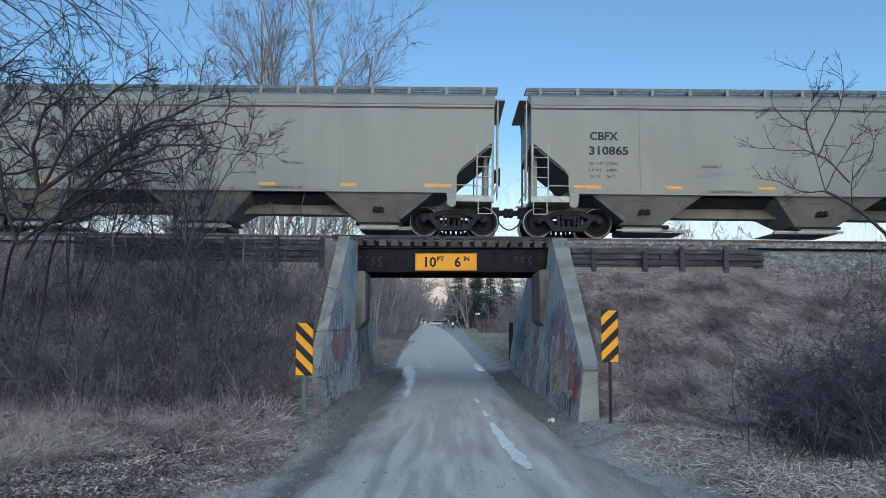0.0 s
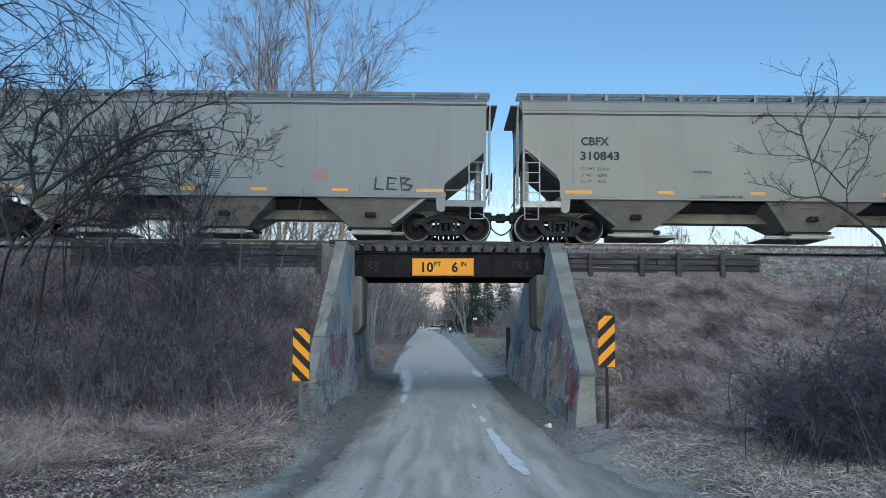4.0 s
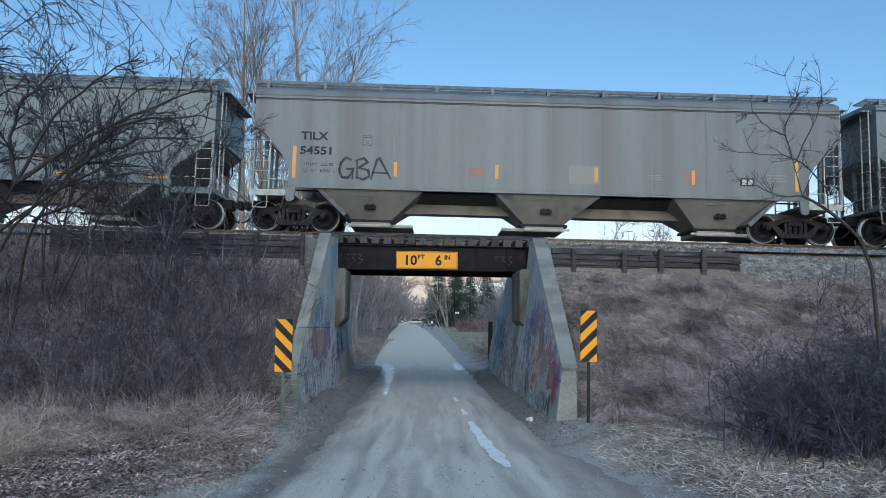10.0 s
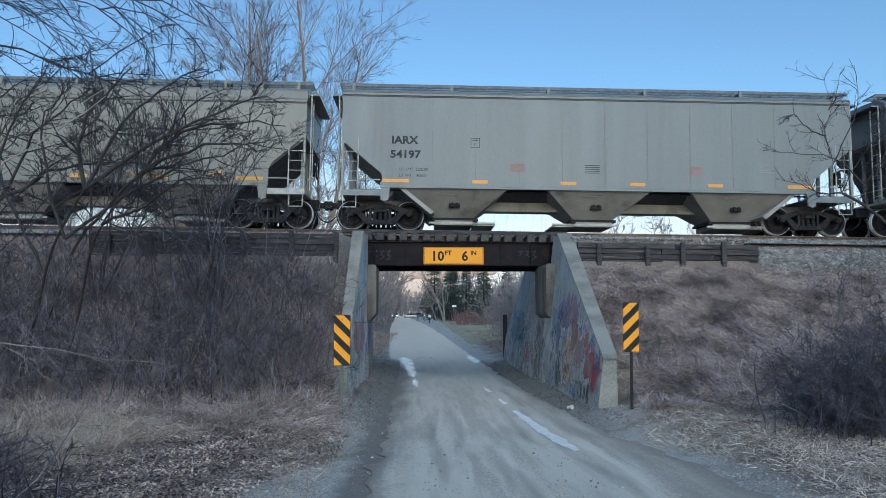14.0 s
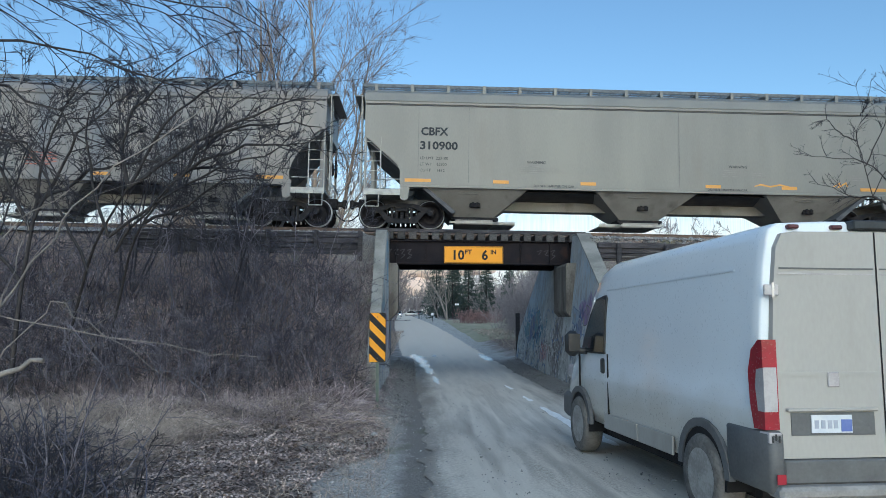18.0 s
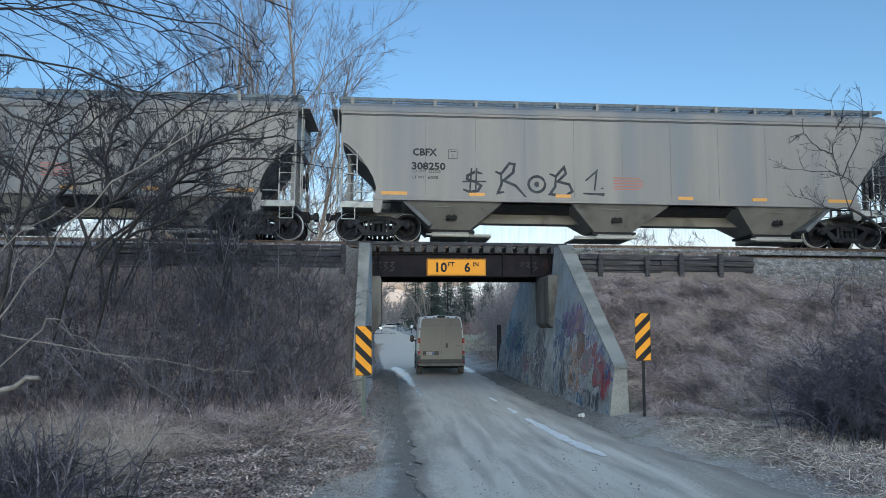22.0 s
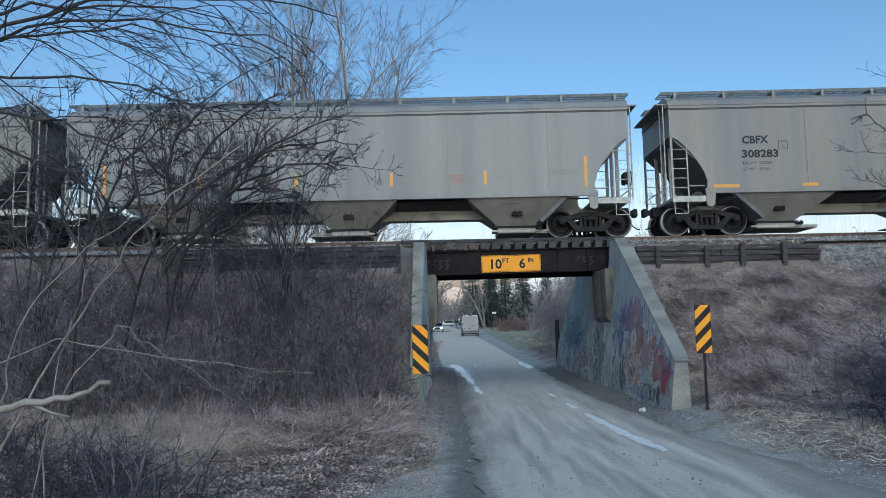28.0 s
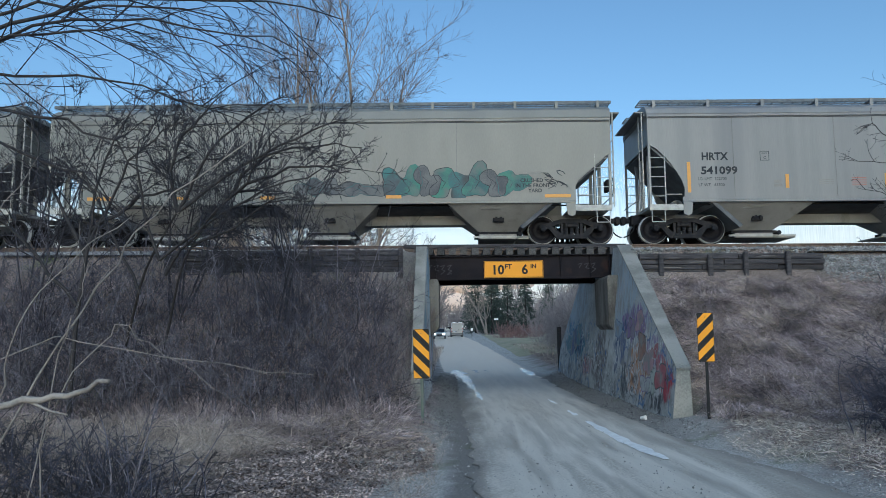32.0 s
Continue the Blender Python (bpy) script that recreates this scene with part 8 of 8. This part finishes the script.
def delivery_van():
    van = thing("delivery_van", "white high-roofed delivery van, its rear doors brown with road dust", "van")
    prof = [(0.80, 0.40), (0.97, 0.44), (1.005, 0.62), (1.022, 0.98), (1.028, 1.04), (1.008, 1.075), (1.012, 1.40), (0.985, 1.85), (0.945, 2.20), (0.905, 2.43), (0.875, 2.52), (0.80, 2.565), (0.40, 2.595), (0.0, 2.60)]

    def ring(y, h, k, zlow=0.0):
        out = []
        for x, z in prof:
            zz = min(z, h - (2.60 - z) * 0.30) if z > h - 0.35 else z
            out.append((x * k, y, min(max(zz, 0.40 + zlow), h)))
        return out + [(-x, y_, z) for x, y_, z in reversed(out[:-1])]

    def flank(y, z):
        """How far out the side of the body stands at a place along it."""
        k = max(i for i in range(len(stations) - 1) if stations[i][0] <= y)
        f = (y - stations[k][0]) / (stations[k + 1][0] - stations[k][0])
        half = [[a + f * (b - a) for a, b in zip(p, q)] for p, q in zip(ring(*stations[k])[:len(prof)], ring(*stations[k + 1]))]
        return float(np.interp(z, [p[2] for p in half], [p[0] for p in half]))

    stations = [(0.10, 2.565, 0.975), (0.13, 2.59, 0.992), (0.22, 2.60, 1.0), (1.5, 2.60, 1.0), (3.2, 2.60, 1.0), (4.0, 2.57, 1.0), (4.35, 2.46, 0.995), (4.62, 2.26, 0.985), (4.95, 1.83, 0.98), (5.20, 1.50, 0.975), (5.55, 1.32, 0.96), (5.85, 1.14, 0.90), (5.96, 0.97, 0.82)]
    part("body", Shape().loft([ring(*q) for q in stations]), VAN_WHITE, van, smooth=True)
    # rear doors
    for s in (-1, 1):
        pts = [(0.008, 0.66), (0.90, 0.66), (0.925, 0.90), (0.925, 1.5), (0.895, 2.0), (0.855, 2.36), (0.80, 2.47), (0.70, 2.485), (0.008, 2.495)]
        door = part("rear_door", Shape().prism([(s * x, z) for x, z in pts], 0.045, 0.115), VAN_DUSTY, van, "dusty tan-white rear door")
        part("pressed_line", Shape().box(*sorted((s * 0.03, s * 0.85)), 0.040, 0.0445, 2.13, 2.142), LAMP_CLEAR, door)
        part("pressed_line", Shape().box(*sorted((s * 0.03, s * 0.84)), 0.038, 0.0445, 2.175, 2.187), VAN_TRIM, door)
        part("pressed_line", Shape().box(*sorted((s * 0.04, s * 0.90)), 0.036, 0.0445, 1.31, 1.345), VAN_DUSTY, door)
        for z in (0.80, 2.0):
            part("hinge", Shape().box(*sorted((s * (0.90 if z < 1 else 0.86), s * (1.03 if z < 1 else 0.985))), 0.02, 0.044, z - 0.045, z + 0.045, 0.008).rod((s * (0.965 if z < 1 else 0.91), 0.03, z - 0.06), (s * (0.965 if z < 1 else 0.91), 0.03, z + 0.06), 0.018, 6), LAMP_CLEAR, door, "pale metal hinge")
        lamp = part("tail_lamp", Shape().loft([[(s * x, y, z) for y, z in ((0.02, 0.89), (0.17, 0.885), (0.215, 1.10), (0.225, 1.34), (0.17, 1.52), (0.07, 1.60), (0.02, 1.60))] for x in (0.91, 1.018, 1.03)]), LAMP_RED, van, "tall red and clear tail lamp")
        part("reverse_lamp", Shape().loft([[(s * x, y, z) for y, z in ((0.008, 1.03), (0.10, 1.03), (0.125, 1.22), (0.105, 1.36), (0.008, 1.38))] for x in (0.925, 1.034)]), LAMP_CLEAR, lamp, "clear reversing lamp")
        part("reflector_plate", Shape().box(*sorted((s * 0.925, s * 1.03)), -0.03, 0.10, 0.79, 0.875, 0.006), LAMP_CLEAR, van, "black and white striped reflector plate")
        for k in range(3):
            part("reflector_stripe", Shape().box(*sorted((s * (0.94 + 0.03 * k), s * (0.953 + 0.03 * k))), -0.0345, -0.0305, 0.80 + 0.015 * (k % 2), 0.85 + 0.015 * (k % 2)), VAN_BLACK, van)
        part("side_reflector", Shape().box(*sorted((s * 0.93, s * 1.0)), -0.062, -0.055, 0.50, 0.57), LAMP_RED, van)
        part("corner_bumper", Shape().box(*sorted((s * 0.90, s * 1.035)), -0.03, 0.60, 0.42, 0.885, 0.03), VAN_TRIM, van, "dusty black plastic corner bumper", True)
        # flank details
        for y0, y1 in ((1.62, 2.9), (2.92, 4.1)):
            part("side_trim", Shape().box(*sorted((s * 1.0, s * 1.026)), y0, y1, 0.42, 0.60, 0.008), VAN_DUSTY, van, "dusty lower side trim")
        part("upper_crease", Shape().box(*sorted((s * 0.93, s * 0.952)), 0.5, 4.1, 2.19, 2.21), VAN_WHITE, van)
        for name, grow, lift, mat in (("window_seal", 0.028, 0.022, VAN_BLACK), ("door_glass", 0.0, 0.027, GLASS)):
            pts = [(4.06, 1.38), (4.62, 1.38), (4.94, 1.40), (4.86, 1.58), (4.66, 1.86), (4.46, 2.06), (4.12, 2.10), (4.07, 2.06)]
            cy, cz = 4.45, 1.70
            pts = [(cy + (y - cy) * (1 + grow / 0.45), cz + (z - cz) * (1 + grow / 0.35)) for y, z in pts]
            part(name, Shape().loft([[(s * (flank(y, z) + d), y, z) for y, z in pts] for d in (lift - 0.05, lift)]), mat, van, "dark cab door glass" if mat is GLASS else "")
        for y in (3.96, 5.06):
            part("door_gap", Shape().box(*sorted((s * 1.0, s * 1.024)), y - 0.008, y + 0.008, 0.55, 1.36), BLACK, van)
        part("door_handle", Shape().box(*sorted((s * 1.0, s * 1.05)), 4.07, 4.15, 1.10, 1.30, 0.02), VAN_BLACK, van)
        mirror = part("wing_mirror", Shape().box(*sorted((s * 1.09, s * 1.30)), 4.72, 4.90, 1.30, 1.66, 0.07).box(*sorted((s * 0.97, s * 1.12)), 4.78, 4.88, 1.33, 1.42, 0.02), VAN_BLACK, van, "black wing mirror", True)
        part("mirror_glass", Shape().box(*sorted((s * 1.115, s * 1.275)), 4.712, 4.719, 1.37, 1.61), MIRROR, mirror)
        part("front_corner", Shape().box(*sorted((s * 0.80, s * 1.0)), 5.35, 5.93, 0.36, 0.72, 0.06), VAN_TRIM, van)
        part("head_lamp", Shape().box(*sorted((s * 0.62, s * 0.93)), 5.55, 5.90, 0.92, 1.14, 0.04), LAMP_CLEAR, van)
        for y in (1.0, 5.04):
            arch = []
            for k in range(13):
                a = math.pi * k / 12
                arch.append((y + 0.46 * math.cos(a), 0.40 + 0.46 * math.sin(a)))
            for k in range(12, -1, -1):
                a = math.pi * k / 12
                arch.append((y + 0.38 * math.cos(a), 0.40 + 0.38 * math.sin(a)))
            part("wheel_arch", Shape().prism(arch, *sorted((s * 0.99, s * 1.045)), axis="x"), VAN_TRIM, van, "black plastic wheel arch")
            well = [(y + 0.385 * math.cos(math.pi * k / 12), 0.40 + 0.385 * math.sin(math.pi * k / 12)) for k in range(13)] + [(y - 0.385, 0.3), (y + 0.385, 0.3)]
            part("wheel_well", Shape().prism(well, *sorted((s * 0.74, s * 1.028)), axis="x"), BLACK, van)
    part("tailgate_sill", Shape().box(-0.90, 0.90, -0.01, 0.10, 0.49, 0.655, 0.01), VAN_TRIM, van, "black plastic sill under the doors")
    part("step_bumper", Shape().box(-1.0, 1.0, -0.10, 0.10, 0.395, 0.485, 0.025), VAN_STEP, van, "grey rear step bumper")
    part("door_seam", Shape().box(-0.004, 0.004, 0.04, 0.044, 0.66, 2.49), BLACK, van)
    part("plate_recess", Shape().box(-0.80, -0.10, 0.036, 0.0445, 0.84, 1.02), VAN_TRIM, van)
    plate = part("number_plate", Shape().box(-0.64, -0.30, 0.026, 0.035, 0.86, 1.0), PLATE, van, "white number plate")
    for k, x in enumerate((-0.60, -0.545, -0.49, -0.44)):
        part("plate_bar", Shape().box(x - 0.017, x + 0.017, 0.022, 0.0255, 0.895, 0.96), PLATE_INK, plate)
    part("plate_patch", Shape().box(-0.395, -0.305, 0.022, 0.0255, 0.87, 0.965), PLATE_BLUE, plate, "blue corner of the plate")
    part("plate_ledge", Shape().box(-0.84, -0.08, 0.012, 0.044, 1.03, 1.055, 0.006), VAN_DUSTY, van)
    part("door_latch", Shape().box(0.20, 0.30, 0.015, 0.044, 1.17, 1.37, 0.03), VAN_TRIM, van)
    part("badge", Shape().box(-0.48, -0.38, 0.03, 0.044, 1.22, 1.34, 0.03), LAMP_CLEAR, van, "small grey badge")
    part("badge", Shape().box(0.64, 0.90, 0.034, 0.044, 1.235, 1.26), VAN_TRIM, van, "small grey name bar")
    part("brake_lamp", Shape().box(-0.19, 0.19, 0.02, 0.16, 2.51, 2.59, 0.012), VAN_BLACK, van)
    for x in (-0.68, -0.30, 0.30, 0.68):
        part("marker_lamp", Shape().box(x - 0.05, x + 0.05, 0.06, 0.12, 2.515, 2.55, 0.01), MARKER_RED, van)
    part("windscreen", Shape().loft([[(-0.86, 5.215, 1.53), (0.86, 5.215, 1.53), (0.86, 5.19, 1.50), (-0.86, 5.19, 1.50)], [(-0.80, 4.66, 2.29), (0.80, 4.66, 2.29), (0.80, 4.63, 2.25), (-0.80, 4.63, 2.25)]]), GLASS, van)
    part("underbody", Shape().box(-0.78, 0.78, 0.5, 5.6, 0.26, 0.36).rod((-0.7, 1.0, 0.34), (0.7, 1.0, 0.34), 0.05, 8), TRUCK, van, "dark axle and underbody")
    part("exhaust", Shape().rod((0.35, 0.15, 0.27), (0.35, 1.6, 0.30), 0.035, 8), TRUCK, van)
    # the short wheelbase: all that lies ahead of the middle moves back
    for ob in van.children_recursive:
        for v in ob.data.vertices:
            v.co.y -= 0.60 * min(1.0, max(0.0, (v.co.y - 1.6) / 1.8))
            v.co.x *= 0.945
            v.co.z -= 0.08 * max(0.0, v.co.z - 0.66)
    wheels = []
    for s in (-1, 1):
        for y in (1.0, 4.44):
            wheels.append((wheel_part(van, 0.355, 0.23), s * 0.887, y))
    return van, wheels


VAN, VAN_WHEELS = delivery_van()


def saloon(label, colour, lit=False, group="cars on the road"):
    car = thing("car", label, "car", group)
    base = [(-2.15, 0.35), (-2.2, 0.62), (-2.12, 0.86), (-1.1, 0.98), (0.9, 0.98), (2.0, 0.88), (2.22, 0.66), (2.18, 0.35)]
    part("body", Shape().loft([[(k * 0.90 * w, y * f, z) for y, z in base] for k, w, f in ((-1, 1, 0.97), (-1, 0.9, 1.0), (1, 0.9, 1.0), (1, 1, 0.97))]), colour, car)
    cab = [(-1.75, 0.985), (-1.25, 1.46), (-0.2, 1.52), (0.35, 1.46), (1.05, 0.985)]
    part("cabin", Shape().loft([[(k * w, y, z) for y, z in cab] for k, w in ((-1, 0.72), (1, 0.72))]), GLASS, car, "dark glazed cabin")
    part("roof", Shape().box(-0.66, 0.66, -1.2, 0.3, 1.475, 1.53, 0.02), colour, car)
    wheels = []
    for s in (-1, 1):
        for y in (-1.35, 1.35):
            wheels.append((wheel_part(car, 0.33, 0.2), s * 0.80, y))
        part("head_lamp", Shape().box(*sorted((s * 0.50, s * 0.80)), 2.10, 2.235, 0.62, 0.78, 0.02), HEADLIGHT if lit else LAMP_CLEAR, car, "lit headlight" if lit else "")
        part("tail_lamp", Shape().box(*sorted((s * 0.55, s * 0.82)), -2.23, -2.10, 0.66, 0.80, 0.02), LAMP_RED, car)
    part("grille", Shape().box(-0.42, 0.42, 2.17, 2.225, 0.45, 0.66, 0.01), BLACK, car)
    part("windscreen", Shape().loft([[(-0.70, 1.07, 0.99), (0.70, 1.07, 0.99), (0.70, 1.05, 0.985), (-0.70, 1.05, 0.985)], [(-0.62, 0.38, 1.46), (0.62, 0.38, 1.46), (0.62, 0.35, 1.45), (-0.62, 0.35, 1.45)]]), GLASS, car)
    return car, wheels


CAR_SILVER = paint("car_silver", (0.42, 0.43, 0.45), (0.36, 0.37, 0.39), 2, 0.35, 0.3, coat=0.3)
CAR_DARK = paint("car_dark", (0.10, 0.11, 0.12), (0.07, 0.08, 0.085), 2, 0.35, coat=0.3)
ONCOMING, ONCOMING_WHEELS = saloon("silver car with lit headlights on the road", CAR_SILVER, True)
parked, pw = saloon("pale car parked across the far road end", VAN_WHITE, False, "parked cars")
parked.matrix_world = pose(-4.2, 205, float(road_z(205)), 0, 0, 78)
for w, x, y in pw:
    w.location = (x, y, 0.33)
parked2, pw2 = saloon("dark car parked by the far road", CAR_DARK, False, "parked cars")
parked2.matrix_world = pose(-1.9, 214, float(road_z(214)), 0, 0, 20)
for w, x, y in pw2:
    w.location = (x, y, 0.33)

# rear bumper of the van: seconds, x, y
VAN_ROUTE = [(0, 3.6, -96.0), (8, 3.5, -62.0), (14, 3.3, -35.0), (16, 3.0, -25.2), (17, 2.75, -21.1), (17.5, 2.32, -18.85), (18, 1.85, -16.38), (18.5, 1.50, -14.05), (19, 1.13, -11.5), (19.5, 0.82, -8.75), (20, 0.56, -5.6), (20.5, 0.36, -2.4), (21, 0.20, 0.7), (21.5, 0.08, 4.2), (22, 0.02, 8.0), (23, 0.22, 16.8), (24, 0.38, 25.4), (25, 0.43, 34.0), (26, 0.38, 43.0), (27, 0.2, 52.5), (28, -0.05, 62.0), (29, -0.42, 71.0), (30, -0.86, 79.5), (31, -1.34, 87.5), (32, -1.85, 95.0)]
CAR_ROUTE = [(0, -12.4, 320), (6, -11.5, 275), (13, -9.2, 215), (17, -7.6, 180), (20, -6.5, 152), (22, -5.9, 131), (25, -4.95, 104), (27, -4.7, 95), (28, -4.65, 92), (30, -4.5, 88), (32, -4.4, 84)]


def along(route, t):
    ts = [r[0] for r in route]
    return float(np.interp(t, ts, [r[1] for r in route])), float(np.interp(t, ts, [r[2] for r in route]))


def vehicle_motions():
    def rows(route, back):
        out = []
        for t, x, y in route:
            x1, y1 = along(route, max(0, t - 0.4))
            x2, y2 = along(route, min(32, t + 0.4))
            yaw = math.degrees(math.atan2(-(x2 - x1), (y2 - y1))) if abs(y2 - y1) > 0.05 else 0.0
            yaw *= 0.5
            if back:
                yaw = 180.0
            pitch = math.degrees(math.atan2(float(road_z(y + 2.5)) - float(road_z(y + 0.5)), 2.0)) * (0 if back else 1)
            out.append((t, pose(x, y, float(road_z(y + 1)) + 0.035 - 0.02, pitch, 0, yaw)))
        return out

    walk(VAN, rows(VAN_ROUTE, 0))
    walk(ONCOMING, rows(CAR_ROUTE, 1))
    step = 0.06
    times = [round(step * k, 3) for k in range(int(32 / step) + 1)]
    for wheels, route, r, zc in ((VAN_WHEELS, VAN_ROUTE, 0.355, 0.355), (ONCOMING_WHEELS, CAR_ROUTE, 0.33, 0.33)):
        for w, x, y in wheels:
            y0 = along(route, 0)[1]
            walk(w, [(t, pose(x, y, zc, -math.degrees(abs(along(route, t)[1] - y0) / r) % 360, 0, 0)) for t in times])


# ---- small things along the road ----
ICE = paint("thin_grey_ice", (0.90, 0.90, 0.89), (0.66, 0.655, 0.64), 6, 0.45, spec=0.4, spread=0.25)
puddle([(-1.95, 13.5, 0.25), (-1.7, 11.0, 0.30), (-1.5, 8.5, 0.20), (-1.36, 6.0, 0.15), (-1.24, 3.4, 0.12), (-1.2, 2.2, 0.05)], 1, ragged=0.4)
puddle([(-1.17, 1.8, 0.05), (-1.13, 0.4, 0.09), (-1.08, -1.4, 0.05)], 7, ragged=0.35)
puddle([(-0.75, 13.6, 0.25), (-0.7, 12.2, 0.3), (-0.72, 11.4, 0.15)], 5)
puddle([(1.35, 14.0, 0.12), (1.45, 11.0, 0.2), (1.45, 9.4, 0.16)], 2)
puddle([(0.92, -6.4, 0.05), (0.95, -7.5, 0.075), (1.00, -9.1, 0.09), (1.07, -10.6, 0.10), (1.12, -11.7, 0.07)], 3, material=ICE, ragged=0.18)
puddle([(0.87, -4.3, 0.03), (0.91, -5.4, 0.06)], 4, material=ICE, ragged=0.2)
puddle([(0.80, -1.2, 0.03), (0.83, -2.6, 0.05)], 6, material=ICE, ragged=0.2)
CUP = paint("white_paper", (0.70, 0.69, 0.66), (0.6, 0.58, 0.55), 12, 0.7)
cup = thing("paper_cup", "crushed white paper cup on the road edge", "litter", "litter", at=pose(2.05, -6.51, gz(2.05, -6.51) + 0.045, 80, 0, 40))
part("cup_body", Shape().disc((0, 0, 0), "z", ((0.0, 0.032), (0.05, 0.038), (0.11, 0.046)), 12), CUP, cup)
part("rim", Shape().disc((0, 0, 0.11), "z", ((0.0, 0.049), (0.008, 0.049)), 12), CUP, cup)
stone = tagged(part("pale_stone", Shape().loft([[(0.055 * k * math.cos(a) * (1 + 0.2 * math.sin(3 * a)), 0.06 * k * math.sin(a), z * 0.45) for a in (0.7 * i for i in range(9))] for k, z in ((0.8, -0.03), (1.0, 0.04), (0.75, 0.12), (0.25, 0.16))]), STONE), "pale lump of broken concrete in the grass", "stone")
stone.matrix_world = pose(-2.3, -10.66, gz(-2.3, -10.66))
scrap = tagged(part("paper_scrap", Shape().loft([[(0.06 * k * math.cos(a), 0.045 * k * math.sin(a) , z + 0.012 * math.sin(3 * a)) for a in (0.785 * i for i in range(8))] for k, z in ((0.9, 0.0), (1.0, 0.02), (0.5, 0.05))]), CUP), "crumpled white paper scrap in the grass", "litter", "litter")
scrap.matrix_world = pose(4.63, -8.38, gz(4.63, -8.38) + 0.02)
wpost = tagged(part("wooden_post", Shape().box(-0.09, 0.09, -0.07, 0.07, -0.3, 1.95, 0.015), TIMBER), "weathered wooden post at the wall end", "post")
wpost.matrix_world = pose(2.75, 10.2, -0.1)
SIGN_WHITE = paint("sign_white", (0.72, 0.73, 0.72), (0.65, 0.66, 0.66), 4, 0.5)
ss = thing("street_sign", "white street name sign on a thin post", "sign", at=pose(4.8, 100, gz(4.8, 100)))
part("post", Shape().rod((0, 0, -0.2), (0, 0, 2.9), 0.04, 8), POST, ss)
part("blade", Shape().box(-0.35, 0.35, -0.02, 0.02, 2.55, 2.85, 0.005), SIGN_WHITE, ss)
mb = thing("mailbox", "pale mailbox on a post by the far road", "mailbox", at=pose(0.6, 98, gz(0.6, 98)))
part("post", Shape().box(-0.06, 0.06, -0.06, 0.06, -0.2, 1.0), TIMBER, mb)
part("box", Shape().prism([(-0.2, 1.0), (0.2, 1.0), (0.2, 1.3), (0.12, 1.42), (-0.12, 1.42), (-0.2, 1.3)], -0.3, 0.3), SIGN_WHITE, mb)
for x, y in ((-5.6, 232), (-4.1, 236)):
    up = thing("utility_pole", "pale utility pole at the far end of the road", "pole", "utility poles", at=pose(x, y, float(road_z(y))))
    part("pole", Shape().rod((0, 0, -0.5), (0, 0, 7.5), 0.16, 8, 0.12), PALE_STEM, up)
    part("crossarm", Shape().box(-0.9, 0.9, -0.06, 0.06, 6.8, 6.95), PALE_STEM, up)
log = thing("fallen_log", "fallen grey tree trunk beside the far road", "log")
tube_part("trunk", [(np.array([[[-9.5, 79, 1.2], [-7.2, 78, 0.9], [-5.6, 77, 0.95]]]), np.array([[0.2, 0.17, 0.1]]))], PALE_STEM, log, sides=7)
tube_part("limb", [(np.array([[[-7.2, 78, 0.95], [-6.6, 77.5, 0.3]]]), np.array([[0.14, 0.1]]))], PALE_STEM, log, sides=6)


def motions():
    train_motions()
    vehicle_motions()


motions()
